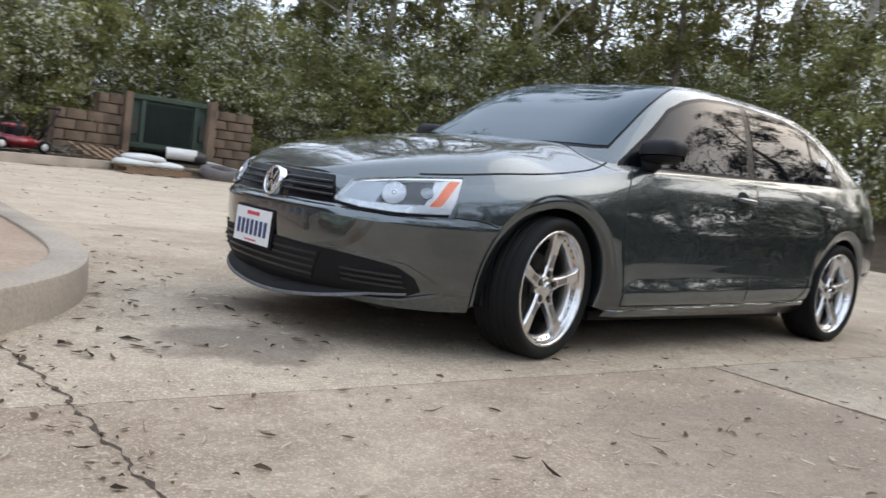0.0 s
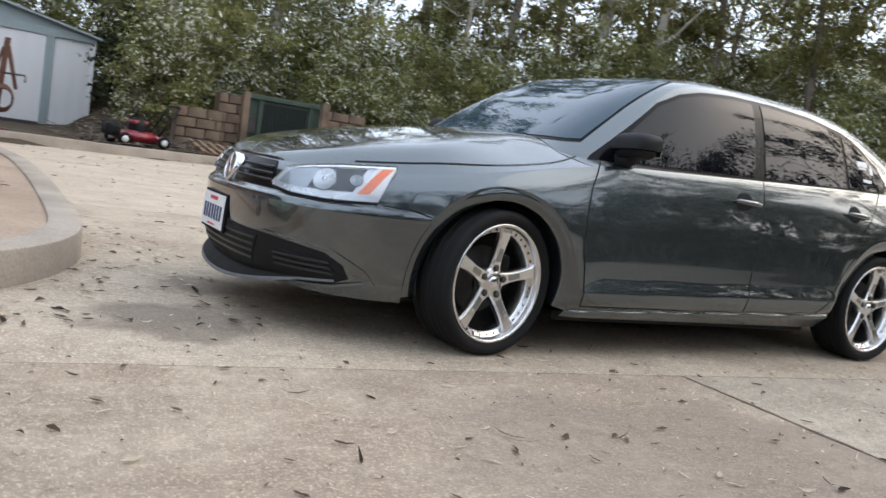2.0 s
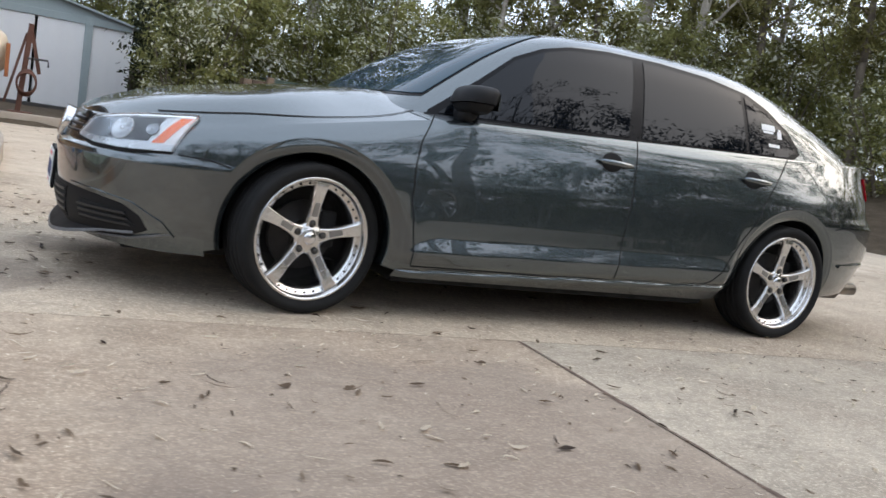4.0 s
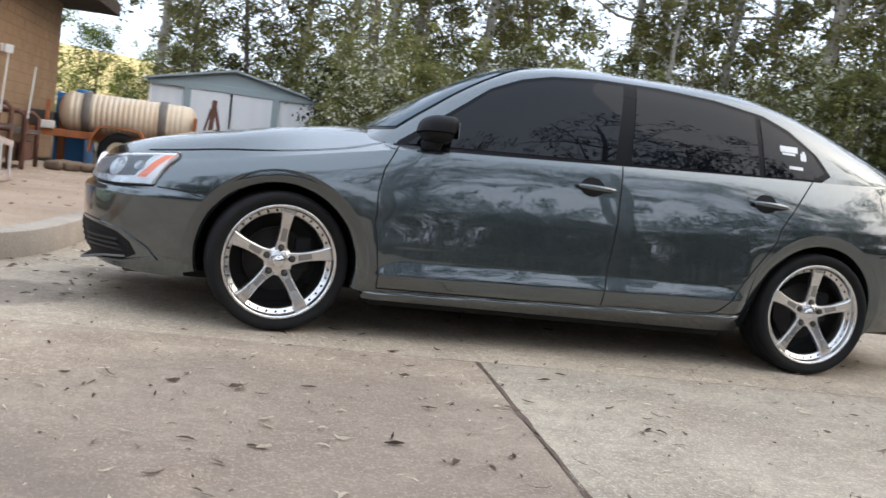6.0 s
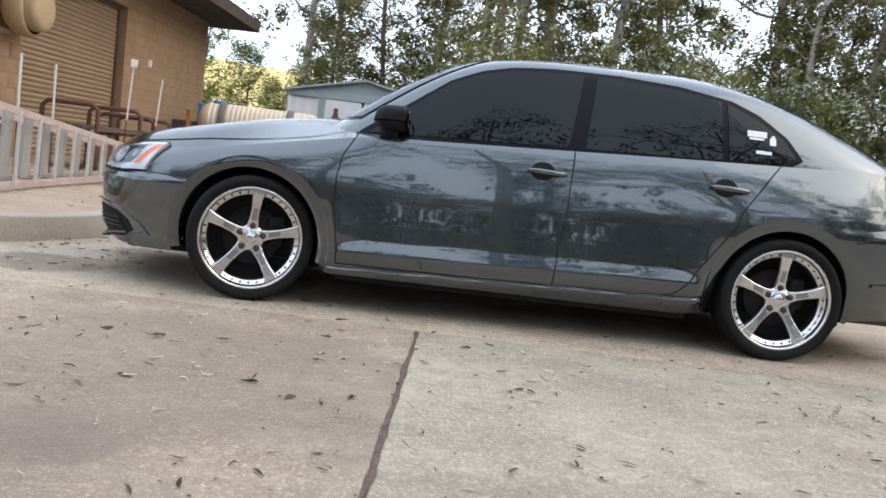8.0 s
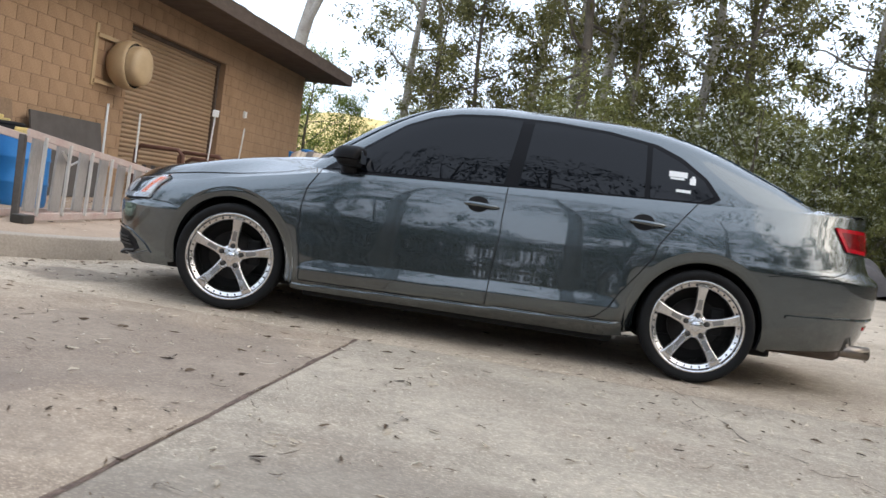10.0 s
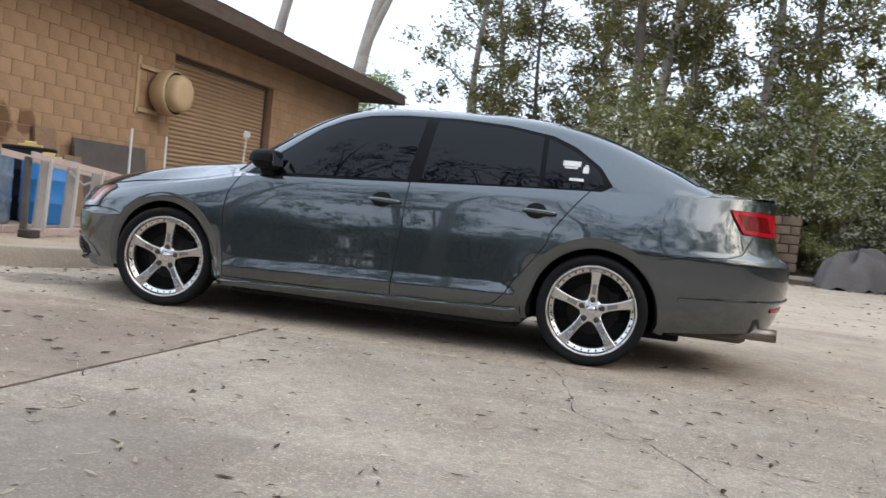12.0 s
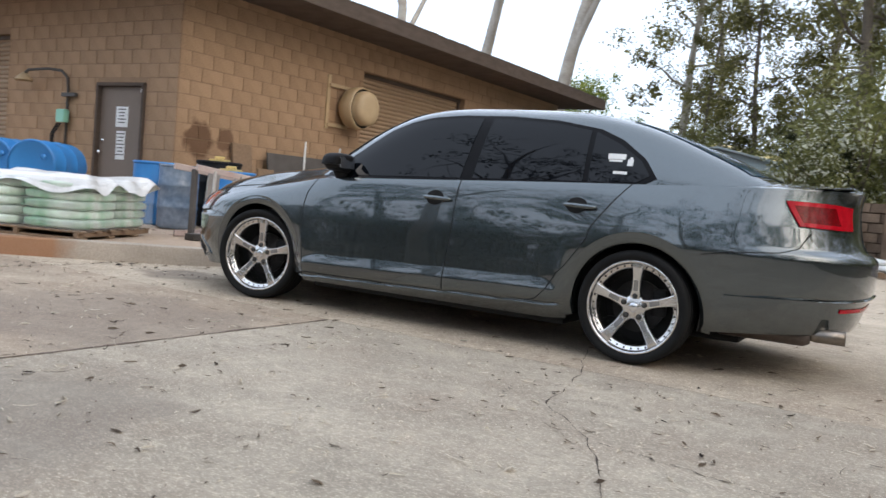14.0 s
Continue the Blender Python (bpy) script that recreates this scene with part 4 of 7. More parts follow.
    part("plate_bar", box("plate_bar", M_PLATERED, (0.105, 0.016, 0.002), (0, 0.054, 0.005), 0.0005), plate)
    part("plate_bar", box("plate_bar", M_PLATERED, (0.10, 0.007, 0.002), (0, -0.062, 0.005), 0.0005), plate)
    for far in (False, True):
        headlamp(car, far)


def headlamp(car, far):
    lo = by([(0.405, 0.572), (0.52, 0.557), (0.64, 0.555)]) + bx([(-1.868, 0.572)])
    hi = by([(0.465, 0.650), (0.56, 0.668), (0.65, 0.686)]) + bx([(-1.775, 0.710)])
    low, high = along(lo, 60), along(hi, 60)
    t = np.linspace(0, 1, 60)

    def at(a, b):
        """A place in the lamp: a from its inner to its outer end, b from its foot to its top."""
        p, q = [np.array([np.interp(a, t, e[:, i]) for i in (0, 1)]) for e in (low, high)]
        return tuple(p * (1 - b) + q * b)

    def zone(name, a0, a1, b0, b1, material, lift, slant=0.0, label=""):
        f = np.linspace(0, 1, 14)
        patch(name, on_body, [at(a0 + (a1 - a0) * k, b0) for k in f], [at(a0 + (a1 - a0) * k + slant, b1) for k in f], material, back, lift=lift, nx=30, nz=8, skirt=0.003, far=far, label=label)

    back = patch("headlamp", on_body, lo, hi, M_LAMPBOWL, car, lift=0.002, nx=50, nz=12, far=far, label="clear headlamp with chrome bowl")
    zone("inner_bezel", 0.05, 0.44, 0.24, 0.90, M_BEZEL, 0.004)
    # flat dark panel between the bowls: a recess's shadow in colour, no hollow
    zone("lamp_shadow", 0.36, 0.76, 0.26, 0.90, M_LAMPDARK, 0.0048)
    for a, b, rad, finish in ((0.46, 0.57, 0.047, M_LAMPBOWL), (0.73, 0.58, 0.026, M_BEZEL)):
        s, z = at(a, b)
        p, n = on_body(np.array(s), np.array(z)), normal_of(on_body, np.array(s), np.array(z))
        if far:
            p, n = p * (1, -1, 1), n * (1, -1, 1)
        turn = Vector(n).to_track_quat("Z", "Y").to_matrix().to_4x4()
        bowl = lathe("lamp_bowl", finish, [(0.001, 0.0065), (rad * 0.30, 0.0068), (rad * 0.62, 0.0085), (rad * 0.90, 0.0125), (rad, 0.013), (rad * 1.03, 0.005)], steps=32)
        part("lamp_bowl", bowl, back, "chrome bowl", Matrix.Translation(Vector(p)) @ turn)
        bulb = lathe("bulb_cap", M_CHROME, [(0.001, 0.0155), (rad * 0.14, 0.0150), (rad * 0.20, 0.0125), (rad * 0.20, 0.006)], steps=16)
        part("bulb_cap", bulb, back, "chrome bulb cap", Matrix.Translation(Vector(p)) @ turn)
    zone("lamp_rim", 0.79, 0.985, 0.02, 0.97, M_WHITERIM, 0.0085, 0.05)
    zone("amber_marker", 0.80, 0.895, 0.22, 0.90, M_AMBER, 0.0105, 0.085, "amber marker")
    zone("lamp_trim", 0.06, 0.985, 0.02, 0.19, M_LAMPBOWL, 0.0095)
    zone("lamp_rim", 0.10, 0.985, 0.93, 0.985, M_CHROME, 0.0095)
    mix = lambda a, b, k: [(p[0] * (1 - k) + q[0] * k, p[1] * (1 - k) + q[1] * k) for p, q in zip(a, b)]  # noqa: E731
    patch("lamp_edge", on_body, mix(lo, hi, 0.985), [(p[0], p[1] + 0.012) for p in hi], M_GAP, back, lift=0.004, nx=40, nz=3, far=far)
    patch("lamp_edge", on_body, [(p[0], p[1] - 0.008) for p in lo], mix(lo, hi, 0.02), M_GAP, back, lift=0.004, nx=40, nz=3, far=far)
    lens = patch("lens", on_body, lo, hi, M_LENS, back, lift=0.018, nx=50, nz=12, skirt=0.012, far=far)
    lens.visible_shadow = False


def car_tail(car):
    for far in (False, True):
        end = ARC_END - 0.33
        lo = bx([(2.085, 0.812)]) + [(float(s_at_x(2.25, 0.80)), 0.806), (end, 0.808)]
        hi = bx([(2.010, 0.935)]) + [(float(s_at_x(2.20, 0.94)), 0.938), (end, 0.930)]
        lamp = patch("tail_lamp", on_body, lo, hi, M_REDLENS, car, lift=0.010, nx=50, nz=14, skirt=0.012, far=far, label="red tail lamp")
        mid = lambda t, a: [(p[0] * (1 - t) + q[0] * t + a, p[1] * (1 - t) + q[1] * t) for p, q in zip(lo, hi)]  # noqa: E731
        patch("lamp_core", on_body, mid(0.16, 0.03)[:2], mid(0.84, 0.03)[:2], M_REDDARK, lamp, lift=0.0112, nx=20, nz=6, skirt=0.001, far=far, label="darker red core")
        patch("tail_lamp_edge", on_body, [(p[0] - 0.004 * (1 - i), p[1] - 0.004) for i, p in enumerate(lo)], [(p[0] - 0.004 * (1 - i), p[1] + 0.004) for i, p in enumerate(hi)], M_GAP, lamp, lift=0.002, nx=50, nz=4, far=far)
        patch("rear_reflector", on_body, [(float(s_at_x(2.30, 0.40)), 0.385), (float(s_at_x(2.41, 0.40)) + 0.10, 0.390)], [(float(s_at_x(2.30, 0.40)), 0.405), (float(s_at_x(2.41, 0.40)) + 0.10, 0.412)], M_REDLENS, car, lift=0.006, nx=20, nz=4, far=far)
        patch("bumper_crease", on_body, [(float(s_at_x(1.78, 0.43)), 0.418), (float(s_at_x(2.40, 0.46)) + 0.3, 0.449)], [(float(s_at_x(1.78, 0.43)), 0.434), (float(s_at_x(2.40, 0.46)) + 0.3, 0.466)], M_PAINT, car, lift=0.012, nx=40, nz=5, skirt=0.015, far=far)
    # edge of the boot lid as a small spoiler
    s = np.linspace(-1, 1, 50)
    y = 0.54 * s
    xr = 2.295 - 0.09 * np.abs(s) ** 2.4
    rows = [np.stack([xr - 0.09, y, 1.028 - 0.016 * s**4], -1), np.stack([xr - 0.02, y, 1.037 - 0.020 * s**4], -1), np.stack([xr + 0.012, y, 1.041 - 0.022 * s**4], -1), np.stack([xr + 0.010, y, 1.030 - 0.022 * s**4], -1)]
    part("trunk_spoiler", grid_mesh("trunk_spoiler", np.stack(rows, 1)[::-1], M_PAINT, flip=True), car)
    part("exhaust_muffler", tube("exhaust_muffler", M_EXHAUST, [(1.70, -0.52, 0.240), (1.73, -0.52, 0.240), (2.15, -0.52, 0.240), (2.18, -0.52, 0.240)], [0.03, 0.046, 0.046, 0.03], 16), car, "dull steel exhaust muffler")
    part("exhaust_tip", tube("exhaust_tip", M_TIP, [(2.16, -0.50, 0.252), (2.20, -0.50, 0.257), (2.345, -0.50, 0.259), (2.345, -0.50, 0.259), (2.28, -0.50, 0.259)], [0.025, 0.036, 0.038, 0.032, 0.030], 18, caps=False), car, "chrome exhaust tip")
    # stickers on the quarter window: plain white shapes
    for x0, x1, z0, z1 in ((1.075, 1.175, 1.092, 1.122), (1.085, 1.160, 1.078, 1.089), (1.19, 1.222, 1.058, 1.094), (1.200, 1.216, 1.094, 1.106), (1.12, 1.20, 1.010, 1.026)):
        patch("window_sticker", side_xz, [(x0, z0), (x1, z0)], [(x0, z1), (x1, z1)], M_WHITE, car, lift=0.0085, nx=6, nz=3, skirt=0.001, label="white window sticker")


# ---- wheels: the axle runs along y, the outer face looks to -y ----
def wheel_parts(wheel, clock):
    tread = []
    for y in np.linspace(-0.092, 0.092, 47):
        groove = min(abs(y - g) for g in (-0.058, -0.020, 0.020, 0.058)) < 0.0052
        tread.append((WHEEL_R - 0.0016 * (y / 0.06) ** 2 - (0.009 if groove else 0), float(y)))
    prof = [(0.246, -0.086), (0.254, -0.098), (0.268, -0.1085), (0.280, -0.112), (0.292, -0.109), (0.3005, -0.101)] + tread + [(0.3005, 0.101), (0.286, 0.112), (0.262, 0.106), (0.246, 0.09)]
    part("tyre", lathe("tyre", M_TYRE, prof, "y", 72), wheel, "black low-profile tyre")
    rim = lathe("rim", M_ALLOY, [(0.200, 0.09), (0.205, 0.0), (0.208, -0.052), (0.216, -0.064), (0.231, -0.068), (0.235, -0.074), (0.237, -0.094), (0.241, -0.100), (0.248, -0.1015), (0.2525, -0.099), (0.253, -0.092), (0.247, -0.085)], "y", 72)
    rim_ob = part("rim", rim, wheel, "polished alloy rim")
    part("barrel_back", lathe("barrel_back", M_UNDER, [(0.0005, 0.092), (0.203, 0.090)], "y", 40), rim_ob)
    part("brake_disc", lathe("brake_disc", M_DISC, [(0.06, 0.020), (0.06, -0.004), (0.068, -0.006), (0.07, 0.018), (0.142, 0.018), (0.142, 0.040), (0.06, 0.042)], "y", 48), wheel)
    part("caliper", box("caliper", M_UNDER, (0.075, 0.055, 0.15), (0.115, 0.03, 0.03), 0.014), wheel)
    rivet = lathe("rivet", M_DISC, [(0.0058, 0.0), (0.0055, -0.0016), (0.0030, -0.0024), (0.0001, -0.0025)], "y", 8)
    for k in range(35):
        a = 2 * math.pi * (k + 0.5) / 35
        part("rivet", rivet, rim_ob, at=pose(0.2235 * math.cos(a), -0.0662, 0.2235 * math.sin(a)))
    # five spokes
    for k in range(5):
        bm = bmesh.new()
        rows = []
        for r, half, face, depth in ((0.030, 0.034, -0.062, 0.04), (0.062, 0.026, -0.064, 0.04), (0.095, 0.0205, -0.067, 0.036), (0.14, 0.0195, -0.0735, 0.032), (0.185, 0.0225, -0.080, 0.030), (0.214, 0.0265, -0.083, 0.028), (0.231, 0.030, -0.0825, 0.022)):
            ring = [(-half - 0.006, face + depth), (-half - 0.004, face + 0.010), (-half, face + 0.002), (-half + 0.003, face), (half - 0.003, face), (half, face + 0.002), (half + 0.004, face + 0.010), (half + 0.006, face + depth)]
            rows.append([bm.verts.new((u, w, r)) for u, w in ring])
        for p, q in zip(rows, rows[1:]):
            for i in range(7):
                bm.faces.new((p[i], p[i + 1], q[i + 1], q[i]))
        bm.faces.new(rows[0][::-1])
        bm.faces.new(rows[-1])
        bmesh.ops.recalc_face_normals(bm, faces=bm.faces)
        me = from_bm("spoke", bm, M_ALLOY)
        spoke = part("spoke", me, rim_ob, "machined alloy spoke", pose(0, 0, 0, 0, clock + 72 * k, 0))
        a = radians(90 - clock - 72 * k)
        nut = lathe("lug_nut", M_STEEL, [(0.0001, -0.058), (0.0095, -0.058), (0.0105, -0.056), (0.0105, -0.050)], "y", 10)
        # flat black disc: the dark inside of a hole put in as colour
        part("lug_hole", lathe("lug_hole", M_GAP, [(0.0001, -0.0672), (0.0138, -0.0672), (0.0142, -0.060)], "y", 18), rim_ob, at=pose(0.060 * math.cos(a), 0, 0.060 * math.sin(a)))
        part("lug_nut", nut, rim_ob, at=pose(0.060 * math.cos(a), -0.0105, 0.060 * math.sin(a)))
        # darker quad laid flat on the spoke's inner half
        inset = [(-0.0125, -0.0682, 0.088), (0.0125, -0.0682, 0.088), (0.0112, -0.0752, 0.146), (-0.0112, -0.0752, 0.146)]
        part("spoke_inset", mesh_of("spoke_inset", inset, [(0, 1, 2, 3)], M_ALLOYDARK), spoke, "darker flat panel")
    part("hub", lathe("hub", M_ALLOY, [(0.0001, -0.066), (0.028, -0.066), (0.033, -0.0645), (0.062, -0.062), (0.066, -0.055), (0.066, -0.02)], "y", 40), rim_ob)
    part("centre_cap", lathe("centre_cap", M_CHROME, [(0.0001, -0.0735), (0.020, -0.072), (0.0255, -0.069), (0.0265, -0.064)], "y", 28), rim_ob)


def build_car():
    car = thing("car", pose(0, 0, 0), "dark grey metallic four-door sedan parked on concrete", "car")
    car_shell(car)
    car_glass(car)
    car_seams(car)
    door_handles(car)
    mirrors(car)
    car_nose(car)
    car_tail(car)
    for ax, steer, clock in ((AXLE_F, 10, 5), (AXLE_R, 0, 2)):
        for far in (False, True):
            wheel = thing("wheel")
            wheel.parent = car
            wheel.matrix_basis = pose(ax, 0.755 if far else -0.755, WHEEL_Z, 0, 0, (180 if far else 0) + steer)
            wheel_parts(wheel, clock)
    return car


build_car()


# ---- ground, paving, kerbs ----
def grid_sheet(name, x0, x1, y0, y1, step, height, material):
    xs, ys = np.arange(x0, x1 + step / 2, step), np.arange(y0, y1 + step / 2, step)
    gx, gy = np.meshgrid(xs, ys, indexing="ij")
    g = np.stack([gx, gy, height(gx, gy)], -1)
    return grid_mesh(name, g, material)


def lumps(x, y, size):
    return size * (np.sin(1.7 * x + 0.6 * y) * np.cos(1.1 * y - 0.4 * x) + 0.5 * np.sin(4.1 * x + 1.3) * np.cos(3.7 * y + 0.5))


def bank(x, y):
    """The bare earth north of the far kerb, rising under the shrubs, and the flat land round it."""
    edge = 11.15 + 0.28 * (x + 2.5)
    edge = np.clip(edge, 10.4, 14.6)
    k = np.clip((y - edge) / 1.2, 0, 1)
    fx = np.clip((x + 0.9) / 1.4, 0, 1)
    up = np.where(y > edge, 0.12 + 0.10 * k * fx + 0.16 * fx * np.clip(y - edge - 1.5, 0, 9), 0.0)
    east = np.clip((x - 13.0 + 0.25 * y) * 0.22, 0, 1.6)
    return np.maximum(np.maximum(up, east) + lumps(x, y, 0.02) * (np.maximum(up, east) > 0.01), 0) - 0.035


ground = part("ground", grid_sheet("ground", -60, 60, -60, 90, 0.75, bank, M_LITTER))
tagged(ground, "earth and leaf litter under trees", "ground", kind="structure")

pavement = tagged(new("pavement"), "worn tan concrete slabs with dark joints", "pavement", kind="structure")
SLAB_TURN = -3.0
slab_at = pose(-0.45, -1.13, 0, 0, 0, SLAB_TURN)
SLABS = [(-9.0, 0.0, -12, 0, 0), (0.0, 12.0, -12, 0, 1), (-9.0, 12.0, 0.0, 4.4, 3), (-9.0, 12.0, 4.4, 9.0, 2), (-9.0, 12.0, 9.0, 14.6, 2)]


def slab_mesh(w, d, material):
    """A slab with worn, rounded arrises and a slightly uneven top."""
    bm = bmesh.new()
    bmesh.ops.create_cube(bm, size=1)
    bmesh.ops.scale(bm, vec=(w, d, 0.12), verts=bm.verts)
    bmesh.ops.translate(bm, vec=(0, 0, -0.06), verts=bm.verts)
    bmesh.ops.bevel(bm, geom=[e for e in bm.edges if min(v.co.z for v in e.verts) > -0.01], offset=0.003, segments=2, affect="EDGES")
    return from_bm("slab", bm, material)


for ax, bx_, ay, by_, tone in SLABS:
    slab = part("slab", slab_mesh(bx_ - ax - 0.014, by_ - ay - 0.004, (M_CONC, M_CONCGREY, M_CONCPALE, M_CONCTAN)[tone]), pavement)
    slab.matrix_basis = slab_at @ pose((ax + bx_) / 2, (ay + by_) / 2, random.uniform(-0.003, 0.0))


bed = box("joint_fill", M_CRACK, (20.9, 26.4, 0.02), (1.5, 1.3, -0.016))
part("joint_fill", bed, pavement, "dirt in the joints", slab_at)


def crack(points, width, seed, stray=1.0, fill=None):
    """A meandering dirt-filled crack lying in the slab's face."""
    rng = random.Random(seed)
    pts = along(points, 140)
    verts, faces = [], []
    d = np.gradient(pts, axis=0)
    for k, (p, t) in enumerate(zip(pts, d)):
        t = t / (np.linalg.norm(t) + 1e-9)
        nrm = np.array([-t[1], t[0]])
        p = p + nrm * stray * (0.25 * width + 0.006) * (math.sin(k * 0.37 + seed) + 0.6 * math.sin(k * 0.83 + 2 * seed) + rng.uniform(-0.3, 0.3))
        w = width * (0.55 + 0.35 * math.sin(k * 0.5 + seed * 1.7) * math.sin(k * 0.23) + rng.uniform(-0.15, 0.15))
        if stray > 0.5:
            w *= max(0.12, 0.9 + 0.9 * math.sin(k * 1.13 + seed) * math.sin(k * 0.41 + 1))
        verts += [(*(p + nrm * w), 0.0016), (*(p - nrm * w), 0.0016)]
        if k:
            a = 2 * k
            faces.append((a - 2, a - 1, a + 1, a))
    return mesh_of("crack", verts, faces, fill or M_CRACKDARK)


for n, (pts, w) in enumerate((
    ([(1.02, -0.62), (1.25, -1.35), (1.30, -1.62), (1.36, -2.05), (1.68, -2.42), (1.92, -2.95), (2.0, -3.6), (2.5, -4.6)], 0.0032),
    ([(1.30, -1.62), (1.12, -1.90), (1.18, -2.10)], 0.003),
    ([(0.55, -1.10), (0.75, -0.86), (1.02, -0.62)], 0.003),
    ([(2.9, -2.1), (2.4, -2.6), (1.72, -2.44)], 0.003),
    ([(-3.31, -0.30), (-3.28, -0.9), (-3.30, -1.5), (-3.33, -2.2)], 0.0085),
    ([(-0.451, -1.14), (-0.490, -1.9), (-0.5375, -2.8), (-0.590, -3.8), (-0.6535, -5.0), (-0.76, -7.0)], 0.0135),
)):
    part("crack", crack(pts, w, n, 0.38 if w > 0.01 else 1.0, M_JOINT if w > 0.01 else None), pavement, "dirt-filled crack")

KERB_LINE = [(-9.5, -5.6), (-4.3, -1.08), (-3.27, -0.17), (-3.06, 0.06), (-2.93, 0.24), (-2.82, 0.44), (-2.71, 0.72), (-2.64, 1.05), (-2.60, 1.7), (-2.56, 3.2), (-2.55, 4.6), (-2.60, 5.9), (-2.72, 6.9), (-2.98, 8.2), (-3.15, 9.4), (-3.4, 10.0), (-4.0, 10.35), (-5.0, 10.5), (-9.5, 10.5)]
FAR_LINE = [(-12, 11.0), (-5, 10.95), (-3.4, 10.95), (-1.6, 11.15), (0.2, 11.55), (1.3, 12.2), (2.4, 12.75), (5.0, 13.5), (9.5, 14.4)]


def smooth_line(points, n):
    """A rounded line through points."""
    p = np.array(points, float)
    for _ in range(3):
        q = np.empty((2 * len(p) - 2, 2))
        q[0::2], q[1::2] = p[:-1] * 0.75 + p[1:] * 0.25, p[:-1] * 0.25 + p[1:] * 0.75
        p = np.r_[p[:1], q, p[-1:]]
    return along(p, n)


def kerb(points, width, height, n, inward=1.0):
    """A cast kerb with rounded arrises; its outer face follows the line."""
    p = smooth_line(points, n)
    t = np.gradient(p, axis=0)
    t /= np.linalg.norm(t, axis=1, keepdims=True)
    side = np.stack([-t[:, 1], t[:, 0]], 1) * inward
    rows = []
    for off, z in ((-0.010, -0.08), (-0.001, height - 0.016), (0.003, height - 0.005), (0.013, height), (width - 0.012, height), (width - 0.003, height - 0.005), (width, height - 0.015), (width, -0.08)):
        q = p + side * off
        rows.append(np.c_[q, np.full(n, z) + 0.003 * np.sin(np.arange(n) * 0.37)])
    me = grid_mesh("kerb", np.stack(rows, 1), M_KERB, flip=inward > 0)
    me.set_sharp_from_angle(angle=radians(32))
    return me, p + side * (width - 0.01)


kerb_near, inner = kerb(KERB_LINE, 0.17, 0.155, 220)
tagged(part("kerb", kerb_near), "weathered concrete kerb round a raised yard", "kerb", kind="structure")
kerb_far, _ = kerb(FAR_LINE, 0.15, 0.16, 160)
tagged(part("kerb", kerb_far), "stained concrete kerb along the bank", "kerb", kind="structure")
# raised yard behind the near kerb
west = np.c_[np.full(len(inner), -16.0), inner[:, 1]]
k = np.linspace(0, 1, 60)[None, :, None] ** 1.6
yard = inner[:, None] * (1 - k) + west[:, None] * k
yz = 0.138 + 0.010 * np.sin(yard[..., 0] * 5 + yard[..., 1] * 3) * np.minimum(1, k[..., 0] * 8)
yard_ob = part("yard", grid_mesh("yard", np.concatenate([yard, yz[..., None]], -1), M_DIRT))
tagged(yard_ob, "raised yard of pale packed dirt", "yard", kind="structure")

# ---- fallen leaves ----
def leaf_scatter(name, n, region, z, seed, size=(0.020, 0.075), thin=0.30):
    rng = np.random.default_rng(seed)
    x0, x1, y0, y1 = region
    c = np.c_[rng.uniform(x0, x1, n), rng.uniform(y0, y1, n), np.full(n, z)]
    a, ln = rng.uniform(0, 2 * np.pi, n), rng.uniform(*size, n) / 2
    wd = ln * rng.uniform(thin * 0.5, thin * 1.3, n)
    d, s = np.c_[np.cos(a), np.sin(a), np.zeros(n)], np.c_[-np.sin(a), np.cos(a), np.zeros(n)]
    lift, curl = rng.uniform(0.001, 0.007, n), ln * rng.uniform(-0.22, 0.22, n)
    up = np.array([0, 0, 1.0])
    rise, fall, bend = rng.uniform(0.1, 1.3, n), rng.uniform(-0.15, 0.7, n), ln * rng.uniform(0, 0.45, n)
    rows = []
    for f, w, h in ((-1, 0.08, 0.3), (-0.45, 0.85, 0.8), (0.2, 1.0, 1.0), (0.7, 0.55, 0.6), (1, 0.05, 0.1)):
        m = c + d * (ln * f)[:, None] + s * (curl * (1 - f * f))[:, None]
        one, two = wd * w * rng.uniform(0.45, 1.25, n), wd * w * rng.uniform(0.45, 1.25, n)
        low = (lift * h + 0.001 + bend * f * f)[:, None] * up
        rows += [m + s * one[:, None] + (one * rise)[:, None] * up + low, m + low, m - s * two[:, None] + (two * fall)[:, None] * up + low]
    verts = np.stack(rows, 1).reshape(-1, 3)
    base = np.arange(n)[:, None] * 15
    quads = []
    for r in range(4):
        for q in range(2):
            a0 = r * 3 + q
            quads.append(base + np.array([a0, a0 + 1, a0 + 4, a0 + 3]))
    me = quick_mesh(name, verts, np.concatenate(quads), M_DRYLEAF)
    return part(name, me)


tagged(leaf_scatter("fallen_leaves", 2900, (-6, 6.5, -6.5, -0.9), 0.0, 3, (0.014, 0.066), thin=0.26), "dry brown leaves scattered on concrete", "leaves", kind="stuff")
tagged(leaf_scatter("fallen_leaves", 1500, (-3.0, 9, -0.9, 11.0), 0.0, 4), "dry brown leaves scattered on concrete", "leaves", kind="stuff")
tagged(leaf_scatter("fallen_leaves", 420, (-6.2, -2.9, 0.9, 9.5), 0.142, 5), "dry leaves on packed dirt", "leaves", kind="stuff")
tagged(leaf_scatter("fallen_leaves", 260, (-3.35, -2.1, -0.6, 2.2), 0.0, 6, (0.03, 0.07)), "dry leaves drifted along a kerb", "leaves", kind="stuff")
